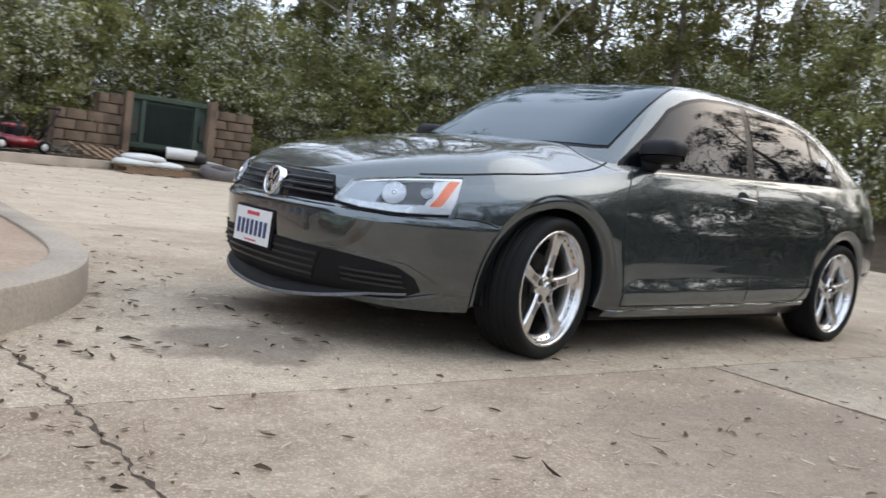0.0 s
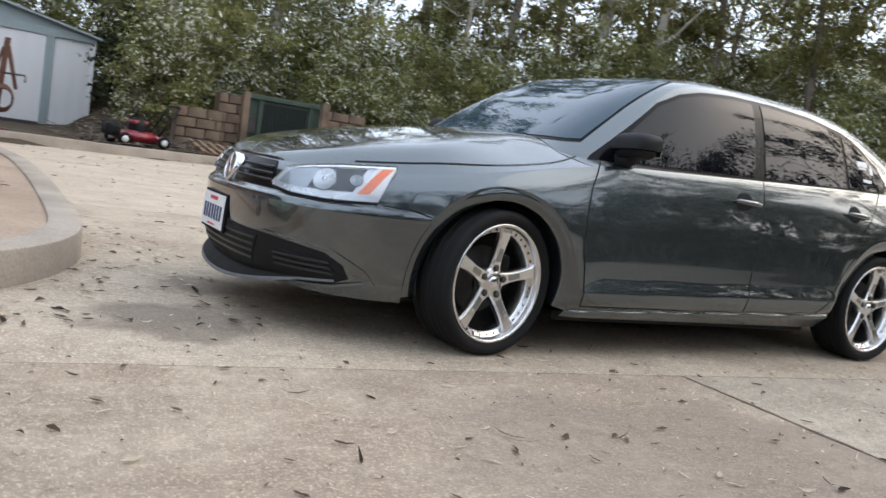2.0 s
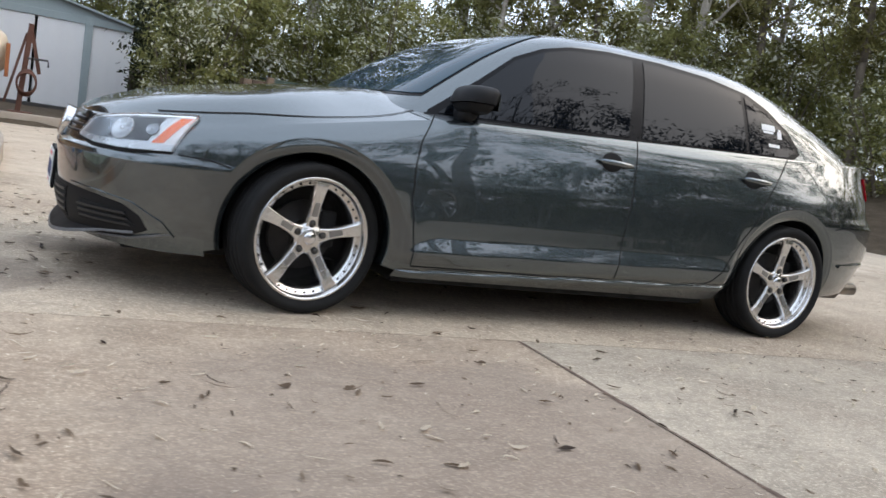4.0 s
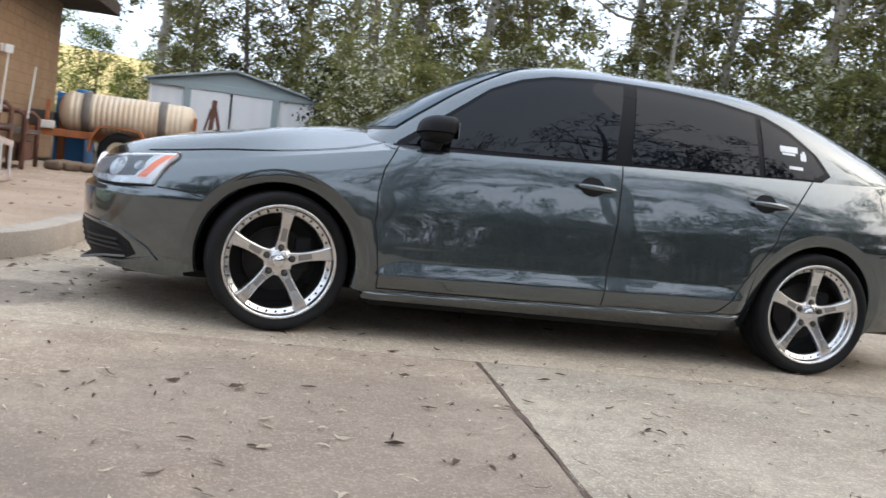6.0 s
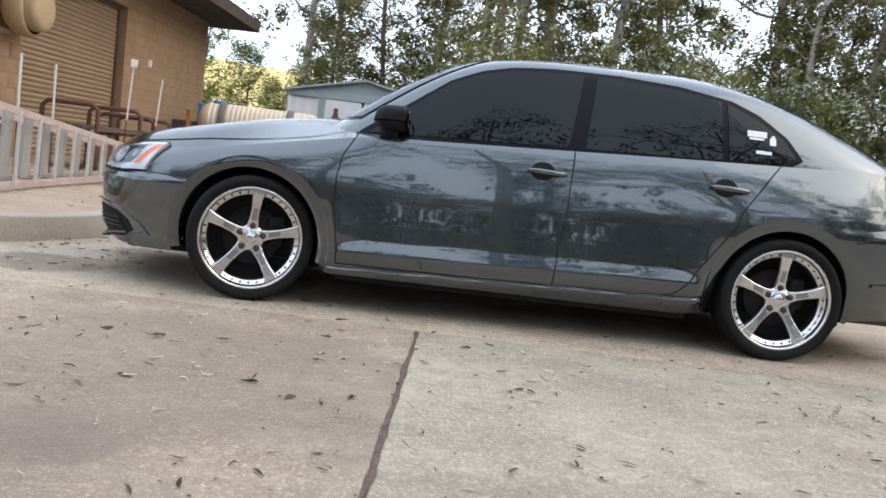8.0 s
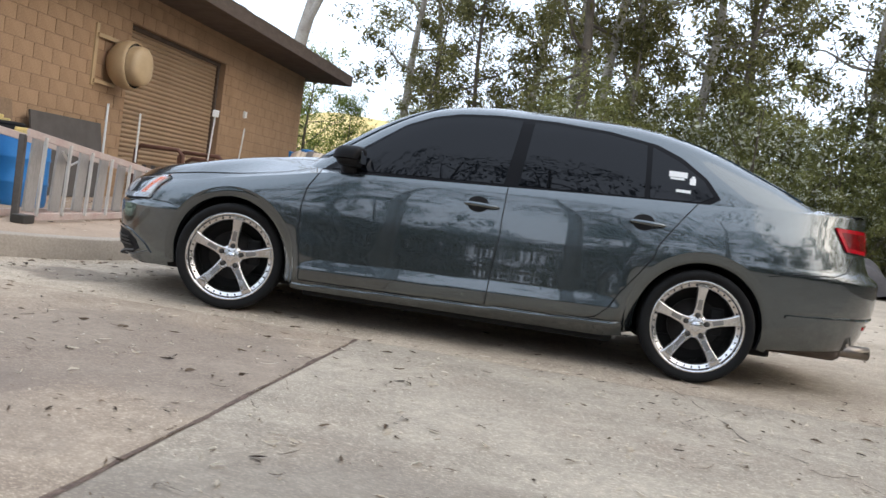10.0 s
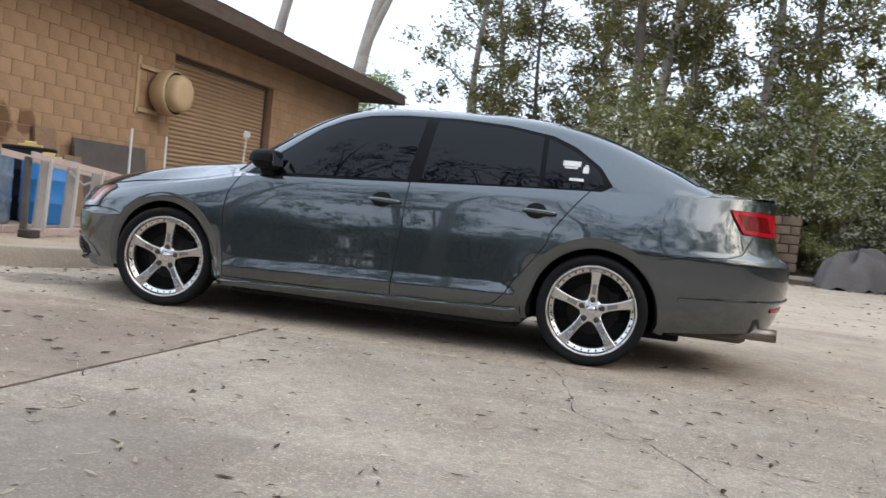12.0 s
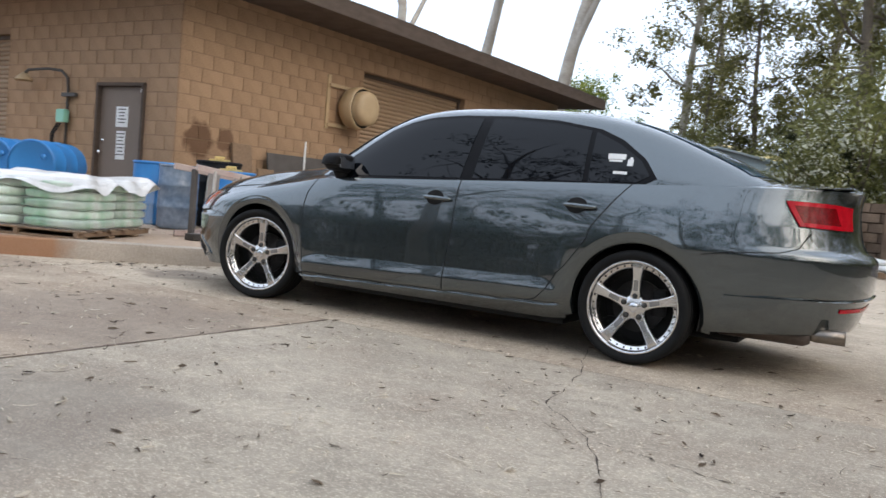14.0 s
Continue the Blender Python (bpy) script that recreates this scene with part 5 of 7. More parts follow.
tagged(leaf_scatter("fallen_leaves", 500, (-1.5, 6.5, 11.4, 13.2), 0.02, 11, (0.04, 0.11)), "dry brown leaves drifted before the bank", "leaves", kind="stuff")
tagged(leaf_scatter("leaf_crumbs", 110, (-3.40, -3.22, -2.4, -0.35), 0.001, 12, (0.012, 0.04), 0.5), "leaf crumbs caught in a crack", "leaves", kind="stuff")
tagged(leaf_scatter("leaf_crumbs", 1900, (-5, 5.5, -5.5, -0.6), 0.001, 13, (0.008, 0.022), 0.5), "tiny leaf crumbs on concrete", "leaves", kind="stuff")
tagged(leaf_scatter("fallen_twigs", 90, (-4, 5, -5.5, -1), 0.002, 8, (0.05, 0.14), 0.06), "thin curled twigs and bark strips", "twigs", kind="stuff")


# ---- trees and shrubs ----
def leaf_cloud(centres, spread, per, size, rng, droop=0.2, tall=0.62):
    """Many small leaves round clump centres: vertices and quads."""
    n = len(centres) * per
    c = np.repeat(centres, per, 0) + rng.normal(0, 1, (n, 3)) * (1, 1, tall) * np.repeat(spread, per)[:, None]
    out = c - np.repeat(centres, per, 0)
    out /= np.linalg.norm(out, axis=1, keepdims=True) + 1e-9
    face = rng.normal(0, 0.45, (n, 3)) + out * 0.6 + (0, 0, 0.55)
    d = np.cross(face, rng.normal(0, 1, (n, 3))) - (0, 0, droop * 0.5)
    d /= np.linalg.norm(d, axis=1, keepdims=True)
    s = np.cross(d, face)
    s /= np.linalg.norm(s, axis=1, keepdims=True) + 1e-9
    ln = rng.uniform(size * 0.6, size * 1.3, n)[:, None]
    wd = ln * rng.uniform(0.28, 0.50, n)[:, None]
    v = np.stack([c - d * ln * 0.5, c + s * wd * 0.5, c + d * ln * 0.5, c - s * wd * 0.5], 1).reshape(-1, 3)
    return v, np.arange(4 * n).reshape(-1, 4)


def branch_path(start, heading, length, rng, wobble=0.25, n=7, lift=0.0):
    p, h = np.array(start, float), np.array(heading, float)
    out = [p.copy()]
    for _ in range(n):
        h = h + rng.normal(0, wobble, 3) * 0.5 + (0, 0, lift)
        h /= np.linalg.norm(h)
        p = p + h * length / n
        out.append(p.copy())
    return out


def make_tree(label, height, crown_from, spread, clumps, per, size, bark, leaf, seed, lean=0.05, sparse=0.55, radius=0.16):
    """A tapered trunk, limbs and a crown of small leaves gathered on the limbs' ends."""
    rng = np.random.default_rng(seed)
    tree = thing("tree", None, label, "tree", "trees round the yard")
    trunk = branch_path((0, 0, -0.2), (rng.normal(0, lean), rng.normal(0, lean), 1), height, rng, 0.10, 12)
    rad = [radius * (1 - 0.82 * k / 12) * (1.25 if k == 0 else 1) for k in range(13)]
    part("trunk", tube("trunk", bark, trunk, rad, 12), tree)
    ends = []
    limbs = []
    for k in range(16):
        f = crown_from + (1 - crown_from) * (k + 0.5) / 16
        i = min(11, int(f * 12))
        p = trunk[i] + (trunk[i + 1] - trunk[i]) * (f * 12 - i)
        a = k * 2.4 + rng.uniform(-0.5, 0.5)
        ln = spread * (1.15 - 0.7 * abs(f - 0.55)) * rng.uniform(0.7, 1.2)
        path = branch_path(p, (math.cos(a), math.sin(a), rng.uniform(0.1, 0.8)), ln, rng, 0.3, 7, 0.04)
        limbs.append(tube("limb", bark, path, [rad[i] * 0.42 * (1 - 0.12 * q) for q in range(8)], 7))
        ends += [path[q] for q in (3, 4, 5, 6, 7)]
        for _ in range(3):
            b = path[rng.integers(2, 7)]
            twig = branch_path(b, rng.normal(0, 1, 3) + (0, 0, 0.2), ln * 0.45, rng, 0.3, 4)
            limbs.append(tube("limb", bark, twig, [rad[i] * 0.14 * (1 - 0.2 * q) for q in range(5)], 5))
            ends += twig[2:]
    tagged(part("branching", joined("branching", limbs, bark), tree), kind="stuff")
    ends = np.array(ends)
    pick = ends[rng.integers(0, len(ends), clumps)] + rng.normal(0, spread * 0.10, (clumps, 3))
    v, q = leaf_cloud(pick, rng.uniform(0.16, 0.40, clumps) * sparse * 2, per, size, rng, 0.5, 0.9)
    part("crown", quick_mesh("crown", v, q, leaf), tree)
    return tree


def make_bare_tree(label, height, seed):
    """A pale leaning trunk that forks steeply, with few limbs and thin hanging tufts high up."""
    rng = np.random.default_rng(seed)
    tree = thing("tree", None, label, "tree", "trees round the yard")
    trunk = branch_path((0, 0, -0.2), (0.10, 0.05, 1), height, rng, 0.12, 14)
    rad = [0.27 * (1 - 0.80 * k / 14) * (1.2 if k == 0 else 1) for k in range(15)]
    part("trunk", tube("trunk", M_BARK, trunk, rad, 14), tree)
    limbs, ends = [], []
    for k, i in enumerate((5, 7, 8, 10, 11)):
        a = k * 2.3 + 0.4
        path = branch_path(trunk[i], (0.45 * math.cos(a), 0.45 * math.sin(a), 1), height * (1 - i / 14) * 0.95, rng, 0.22, 9, 0.02)
        limbs.append(tube("limb", M_BARK, path, [rad[i] * 0.66 * (1 - 0.10 * q) for q in range(10)], 10))
        for q in (4, 6, 7, 8):
            twig = branch_path(path[q], (rng.normal(0, 0.7), rng.normal(0, 0.7), 0.6), 1.5, rng, 0.3, 5)
            limbs.append(tube("limb", M_BARK, twig, [rad[i] * 0.20 * (1 - 0.17 * j) for j in range(6)], 6))
            ends += twig[3:]
    tagged(part("branching", joined("branching", limbs, M_BARK), tree), kind="stuff")
    part("crown", quick_mesh("crown", *leaf_cloud(np.array(ends), rng.uniform(0.15, 0.35, len(ends)), 16, 0.15, rng, 0.9, 1.1), M_EUCA), tree)
    return tree


def make_shrub(label, height, wide, clumps, per, size, leaf, seed):
    rng = np.random.default_rng(seed)
    shrub = thing("shrub", None, label, "shrub", "shrubs along the bank")
    stems = []
    for k in range(7):
        a = rng.uniform(0, 6.28)
        stems.append(tube("stem", M_BARKDARK, branch_path((0.2 * math.cos(a), 0.2 * math.sin(a), -0.2), (math.cos(a) * 0.35, math.sin(a) * 0.35, 1), height * 0.85, rng, 0.2, 7), [0.04 * (1 - 0.11 * q) for q in range(8)], 6))
    tagged(part("stem", joined("stem", stems, M_BARKDARK), shrub), kind="stuff")
    u = rng.normal(0, 1, (clumps, 3))
    u /= np.linalg.norm(u, axis=1, keepdims=True)
    r = rng.uniform(0.35, 1, clumps) ** 0.5
    lump = 1 + 0.28 * np.sin(u[:, 0] * 5 + seed) * np.cos(u[:, 1] * 4) + 0.18 * np.sin(u[:, 2] * 9 + u[:, 0] * 7)
    c = u * (r * lump)[:, None] * (wide, wide, height * 0.52) + (0, 0, height * 0.50)
    c[:, 2] = np.maximum(c[:, 2], 0.1 + 0.2 * rng.random(clumps))
    v, q = leaf_cloud(c, rng.uniform(0.12, 0.32, clumps), per, size, rng)
    part("crown", quick_mesh("crown", v, q, leaf), shrub)
    return shrub


def ground_z(x, y):
    return float(bank(np.array(float(x)), np.array(float(y))))


shrub_kinds = [make_shrub("dense dark green shrub with pale specks", 4.2, 1.6, 90, 62, 0.165, M_LEAF, 1),
               make_shrub("dense dark green shrub with pale specks", 3.6, 1.5, 82, 60, 0.155, M_LEAF, 2),
               make_shrub("dense dark green shrub with pale specks", 5.0, 1.7, 98, 62, 0.17, M_LEAF, 3)]
tree_kinds = [make_tree("tall thin tree with narrow grey-green leaves", 13.0, 0.25, 2.2, 70, 125, 0.17, M_BARKDARK, M_EUCA, 11, radius=0.15, sparse=0.44),
              make_tree("tall thin tree with narrow grey-green leaves", 11.0, 0.20, 2.0, 66, 125, 0.165, M_BARKDARK, M_EUCA, 12, radius=0.12, sparse=0.42),
              make_tree("tall leaning tree with sparse grey-green crown", 14.5, 0.27, 2.4, 68, 125, 0.175, M_BARK, M_EUCA, 13, lean=0.04, radius=0.18, sparse=0.45)]
tall_kinds = [make_tree("tall spreading tree with layered dark crown", 14.5, 0.46, 3.4, 80, 42, 0.40, M_BARKDARK, M_OAK, 21, lean=0.14, radius=0.30, sparse=0.62),
              make_tree("tall spreading tree with layered dark crown", 10.5, 0.25, 3.2, 70, 130, 0.20, M_BARKDARK, M_OAK, 22, lean=0.12, radius=0.20, sparse=0.6)]
thin_tree = make_tree("tall spreading tree with thin dark branches", 15.0, 0.36, 4.2, 90, 26, 0.24, M_BARKDARK, M_OAK, 23, lean=0.12, radius=0.26)
dark_shrub = make_shrub("dark evergreen shrub with dense foliage", 3.8, 1.9, 95, 70, 0.17, M_OAK, 5)
light_tree = make_tree("bright yellow-green tree beyond the shed", 6.5, 0.15, 2.2, 100, 90, 0.15, M_BARKDARK, M_LIGHTLEAF, 14, radius=0.1)
bare_tree = make_bare_tree("tall pale-barked tree with bare forking limbs", 15.0, 15)

rng = random.Random(7)
placed = {id(o): False for o in shrub_kinds + tree_kinds + tall_kinds + [thin_tree, light_tree, bare_tree, dark_shrub]}


def plant(kind, x, y, size=1.0, turn=None):
    """The first of a kind is moved to its place; the next ones are copies."""
    m = pose(x, y, ground_z(x, y), 0, 0, rng.uniform(0, 360) if turn is None else turn) @ Matrix.Diagonal((size, size, size, 1))
    if not placed[id(kind)]:
        placed[id(kind)] = True
        kind.matrix_basis = m
        return kind
    ob = copy_thing(kind, pose(0, 0, 0))
    ob.matrix_basis = m
    return ob


# the bank of shrubs, from beside the shed round to the east
for n in range(24):
    f = n / 23
    x = 1.1 + 19.6 * f
    y = 16.4 + 0.7 * math.sin(f * 9) - 15.0 * max(0, f - 0.40) ** 1.5
    plant(shrub_kinds[n % 3], x + rng.uniform(-0.3, 0.3), y + rng.uniform(-0.4, 0.4), rng.uniform(0.72, 1.0))
for x, y, s in ((-4.6, 24.2, 1.0), (-3.2, 23.6, 1.05), (-1.6, 23.2, 1.1), (0.0, 22.6, 1.1)):
    plant(shrub_kinds[1], x, y, s)
for n in range(12):
    f = n / 11
    plant(shrub_kinds[(n + 1) % 3], 1.0 + 22 * f, 20.5 + 0.8 * math.sin(f * 11) - 14 * max(0, f - 0.45) ** 1.4, rng.uniform(0.9, 1.2))
for n in range(18):
    f = n / 17
    x = -3.4 + 25.5 * f + rng.uniform(-0.6, 0.6)
    y = 18.6 + rng.uniform(-1.4, 3.5) - 15 * max(0, f - 0.45) ** 1.4
    y += 5.5 if x < 0.4 else 0.0
    plant(tree_kinds[n % 3], x, y, (0.62, 1.05, 0.7, 1.2)[n % 4] * rng.uniform(0.93, 1.07))
for x, y, size in ((-5.2, 25.5, 1.0), (-3.7, 26.5, 0.9), (9.8, 20.6, 1.0), (11.6, 19.2, 0.95), (1.2, 19.4, 1.05), (2.9, 20.4, 0.9), (-0.9, 25.5, 1.0), (0.9, 22.6, 1.05)):
    plant(tree_kinds[2], x, y, size)
for n in range(3, 9):
    f = n / 8
    plant(tree_kinds[(n + 1) % 3], 7.0 + 13.5 * f, 18.6 - 12.5 * f**1.5 + rng.uniform(-0.8, 1.2), rng.uniform(0.85, 1.15))
for x, y, size in ((0.40, 14.5, 0.58), (4.7, 15.3, 0.55), (5.5, 14.75, 0.52), (6.5, 14.95, 0.58), (7.6, 15.2, 0.55)):
    plant(shrub_kinds[0], x, y, size)
# beyond the shed and the building
for x, y, s in ((-8.6, 25, 0.80), (-7.0, 25.5, 0.60), (-10.5, 23, 0.6), (-5.2, 27.5, 0.62), (-9.8, 28, 0.7), (-6.2, 23.5, 0.42)):
    plant(light_tree, x, y, s)
for x, y, s in ((-8.0, 20.0, 1.05), (-11.4, 20.5, 1.0), (-13.6, 20.0, 1.0), (-17, 10, 1.1)):
    plant(bare_tree, x, y, s)
# to the south, behind the camera's way: a row of tall ones near, then an open line with light under the crowns
for x, y, size in ((-11.5, -18.0, 0.80), (-4.4, -20.0, 0.80), (2.2, -20.5, 0.78), (9.4, -19.2, 0.80)):
    plant(tall_kinds[0], x, y, size)
for x, y, size in ((-8.0, -14.2, 0.98), (-3.2, -15.4, 0.95), (1.2, -14.6, 0.92), (6.2, -14.4, 0.98)):
    plant(thin_tree, x, y, size)
for n in range(6):
    x = -19 + 7.6 * n + rng.uniform(-1.0, 1.0)
    plant(tall_kinds[1], x, -18.5 - 3.0 * abs(math.sin(n * 1.3)), rng.uniform(0.55, 0.72))
# unseen shrub row, added to darken what the doors mirror
for n in range(13):
    plant(dark_shrub, -22 + 3.5 * n + rng.uniform(-0.6, 0.6), -15.6 - 1.2 * abs(math.sin(n * 2.3)), rng.uniform(0.66, 1.0))
# unseen far row, added to keep low light from under the car
for n in range(8):
    plant(dark_shrub, -25 + 6.6 * n + rng.uniform(-0.8, 0.8), -23.5 - 2.0 * abs(math.sin(n * 1.9)), rng.uniform(1.0, 1.4))
# unseen south-west row, added to darken the lower doors' reflection
for n in range(6):
    plant(dark_shrub, -14.5 + 2.4 * n + rng.uniform(-0.4, 0.4), -17.8 - 0.8 * abs(math.sin(n * 2.1)), rng.uniform(0.95, 1.3))
for x, y, size in ((0.55, 16.1, 0.62), (1.2, 18.6, 0.6), (0.75, 20.4, 0.7)):
    plant(dark_shrub, x, y, size)
# to the east, beyond the bank
for x, y, size in ((20.5, 9.5, 1.2), (20.0, 13.5, 1.25), (22.5, 16.5, 1.3), (17.0, 16.5, 1.2)):
    plant(shrub_kinds[2], x, y, size)
for n in range(4):
    plant(tree_kinds[n % 3], 22.0 + 2.0 * math.sin(n), -16 + 3.4 * n, rng.uniform(0.42, 0.52))
for n in range(10):
    plant(tree_kinds[n % 3], 20.0 + 1.6 * math.sin(n * 2.0), -3.6 + 1.6 * n, rng.uniform(0.72, 0.95))
for n in range(11):
    plant(shrub_kinds[n % 3], 16.8 + 1.0 * math.sin(n * 1.7), -5.5 + 1.5 * n, rng.uniform(0.85, 1.1))
for x, y, size in ((16.5, -8.4, 1.0), (13.2, -9.6, 0.95), (18.5, -4.4, 0.6), (17.0, -12.5, 1.05), (10.2, -12.6, 0.9)):
    plant(tall_kinds[1], x, y, size)
# unseen shrubs, added so the car's flank mirrors dark low in the south-east
for x, y, size in ((16.0, -5.6, 0.7), (15.2, -8.8, 0.75), (17.5, -9.4, 0.75), (18.0, -6.4, 0.7)):
    plant(shrub_kinds[1], x, y, size)
for x, y, size in ((15.5, -4.2, 1.1), (13.6, -7.0, 1.1), (12.2, -9.4, 1.15), (10.4, -11.6, 1.1), (16.4, -2.0, 1.0), (8.0, -14.2, 1.0), (5.0, -16.5, 1.0)):
    plant(dark_shrub, x, y, size)
# to the west and south-west, beyond the yard: unseen, added for the bumper to mirror
for x, y, size in ((-19, -8, 0.7), (-22, -2.5, 0.7)):
    plant(tall_kinds[1], x, y, size)

# sunlit hillside far off; the golden sunlight is put into its colour
hx, hy = np.meshgrid(np.linspace(-70, 40, 60), np.linspace(60, 130, 30), indexing="ij")
hz = 9 * np.exp(-((hx + 22) / 26) ** 2) * np.clip((hy - 60) / 40, 0, 1) + 1.0 + lumps(hx * 0.1, hy * 0.1, 0.6)
tagged(part("hillside", grid_mesh("hillside", np.stack([hx, hy, hz], -1), M_HILL)), "distant hillside with golden sunlight in its colour", "hill", kind="structure")


# ---- the workshop building ----
def block_mesh(w, h, d=0.05, c=0.006):
    """A block's outer shell: a face with chamfered edges, set proud of the mortar."""
    x, z = w / 2, h / 2
    v = [(0, -x, -z), (0, x, -z), (0, x, z), (0, -x, z), (d, -x + c, -z + c), (d, x - c, -z + c), (d, x - c, z - c), (d, -x + c, z - c)]
    me = mesh_of("block", v, [(4, 5, 6, 7), (0, 1, 5, 4), (1, 2, 6, 5), (2, 3, 7, 6), (3, 0, 4, 7)], M_BLOCK)
    return me


B_AT = pose(-6.58, 3.2, 0, 0, 0, -2.24)      # south-east corner; local x points east, y north
BLOCK_W, BLOCK_H, WALL_TOP = 0.406, 0.203, 3.50
building = thing("building", B_AT, "tan concrete block workshop with shingle roof", "building")
full_block, end_block = block_mesh(BLOCK_W - 0.004, BLOCK_H - 0.010, 0.05, 0.003), block_mesh(BLOCK_W / 2 - 0.004, BLOCK_H - 0.010, 0.05, 0.003)


def block_wall(name, length, holes, place, near):
    """A wall of staggered blocks on a mortar core; blocks nearer than 'near' along it are objects of their own."""
    wall = part(name, None, building)
    rest_v, rest_f = [], []
    for row in range(int(WALL_TOP / BLOCK_H) + 1):
        z = 0.10 + (row + 0.5) * BLOCK_H
        a = 0.0
        first = row % 2
        while a < length - 0.05:
            w = BLOCK_W / 2 if (first and a == 0.0) else BLOCK_W
            w = min(w, length - a)
            mid = a + w / 2
            cut = [h for h in holes if h[0] - 0.02 < mid + w / 2 and mid - w / 2 < h[1] + 0.02 and h[2] - 0.02 < z + BLOCK_H / 2 and z - BLOCK_H / 2 < h[3] + 0.02]
            spans = [(a, a + w)]
            for h in cut:
                if z - BLOCK_H / 2 > h[3] - 0.08:
                    continue
                spans = [s for b in spans for s in ((b[0], min(b[1], h[0])), (max(b[0], h[1]), b[1])) if s[1] - s[0] > 0.03]
            for b0, b1 in spans:
                bw = b1 - b0
                m = place(b0 + bw / 2, z)
                me = full_block if abs(bw - BLOCK_W) < 1e-3 else end_block if abs(bw - BLOCK_W / 2) < 1e-3 else block_mesh(bw - 0.01, BLOCK_H - 0.01)
                m = m @ pose(random.uniform(-0.002, 0.002), 0, 0)
                if b0 < near:
                    part("block", me, wall, at=m)
                else:
                    base = len(rest_v)
                    rest_v += [m @ v.co for v in me.vertices]
                    rest_f += [tuple(i + base for i in p.vertices) for p in me.polygons]
            a += w
    if rest_v:
        tagged(part("block_rest", mesh_of("block_rest", rest_v, rest_f, M_BLOCK), wall), kind="stuff")
    return wall


def core(parent, x0, x1, y0, y1, z0, z1):
    part("wall_core", box("wall_core", M_MORTAR, (x1 - x0, y1 - y0, z1 - z0), ((x0 + x1) / 2, (y0 + y1) / 2, (z0 + z1) / 2)), parent)


E_LEN, S_LEN = 12.6, 9.34
ROLL = (4.18, 7.78, 0.0, 2.93)
east = block_wall("east_wall", E_LEN, [ROLL], lambda a, z: pose(-0.042, a, z), 5.3)
for y0, y1, z0, z1 in ((0.0, ROLL[0], 0, WALL_TOP), (ROLL[1], E_LEN, 0, WALL_TOP), (ROLL[0], ROLL[1], ROLL[3], WALL_TOP)):
    core(east, -0.24, 0.002, y0, y1, z0, z1)
DOOR, ROLL2 = (0.66, 1.74, 0.0, 2.02), (4.12, 7.4, 0.0, 2.85)
south = block_wall("south_wall", S_LEN, [DOOR, ROLL2], lambda a, z: pose(-a, 0.042, z, 0, 0, -90), 4.2)
for a0, a1, z0, z1 in ((0.004, DOOR[0], 0, WALL_TOP), (DOOR[1], ROLL2[0], 0, WALL_TOP), (ROLL2[1], S_LEN, 0, WALL_TOP), (DOOR[0], DOOR[1], DOOR[3], WALL_TOP), (ROLL2[0], ROLL2[1], ROLL2[3], WALL_TOP)):
    core(south, -a1, -a0, -0.002, 0.24, z0, z1)
part("back_wall", box("back_wall", M_MORTAR, (0.2, E_LEN, WALL_TOP), (-S_LEN + 0.1, E_LEN / 2, WALL_TOP / 2)), building)
part("north_wall", box("north_wall", M_BLOCK, (S_LEN - 0.3, 0.2, WALL_TOP), (-S_LEN / 2, E_LEN - 0.12, WALL_TOP / 2)), building)


def roller_door(parent, width, height, at):
    """A closed roller door of curved interlocking slats in steel guides."""
    door = part("roller_door", None, parent, "closed tan roller door", at)
    pitch, prof = 0.078, []
    for k in range(7):
        a = math.pi * k / 6
        prof.append((0.018 * math.sin(a), pitch * 0.06 + pitch * 0.86 * k / 6))
    prof.append((0.0, pitch))
    g = np.array([[(p, y, z) for p, z in prof] for y in (-width / 2, width / 2)])
    slat = grid_mesh("slat", g, M_DOORTAN)
    for k in range(int(height / pitch)):
        part("slat", slat, door, at=pose(0, 0, k * pitch))
    for s in (-1, 1):
        part("guide", box("guide", M_FASCIA, (0.06, 0.09, height), (0.03, s * (width / 2 - 0.02), height / 2), 0.006), door)
    part("hood", box("hood", M_FASCIA, (0.07, width, 0.10), (0.035, 0, height - 0.04), 0.006), door)
    return door


roller_door(building, ROLL[1] - ROLL[0], ROLL[3], pose(-0.17, (ROLL[0] + ROLL[1]) / 2, 0.02))
roller_door(building, ROLL2[1] - ROLL2[0], ROLL2[3], pose(-(ROLL2[0] + ROLL2[1]) / 2, 0.17, 0.02, 0, 0, -90))

# side door with its notices
door = part("side_door", box("side_door", M_DOORGREY, (1.00, 0.045, 1.86), (-1.20, 0.05, 1.07), 0.004), building, "closed grey-brown steel door")
for dx, w in ((-1.72, 0.05), (-0.68, 0.05)):
    part("door_frame", box("door_frame", M_FASCIA, (w, 0.10, 1.93), (dx, 0.0, 1.08), 0.006), door)
part("door_frame", box("door_frame", M_FASCIA, (1.09, 0.10, 0.05), (-1.20, 0.0, 2.03), 0.006), door)
part("door_handle", lathe("door_handle", M_CHROME, [(0.001, -0.07), (0.028, -0.068), (0.034, -0.05), (0.02, -0.035), (0.014, 0.0)], "y", 20, (-1.63, 0.03, 1.02)), door)
part("deadbolt", lathe("deadbolt", M_CHROME, [(0.001, -0.02), (0.03, -0.018), (0.034, 0.0)], "y", 20, (-1.63, 0.03, 1.20)), door)
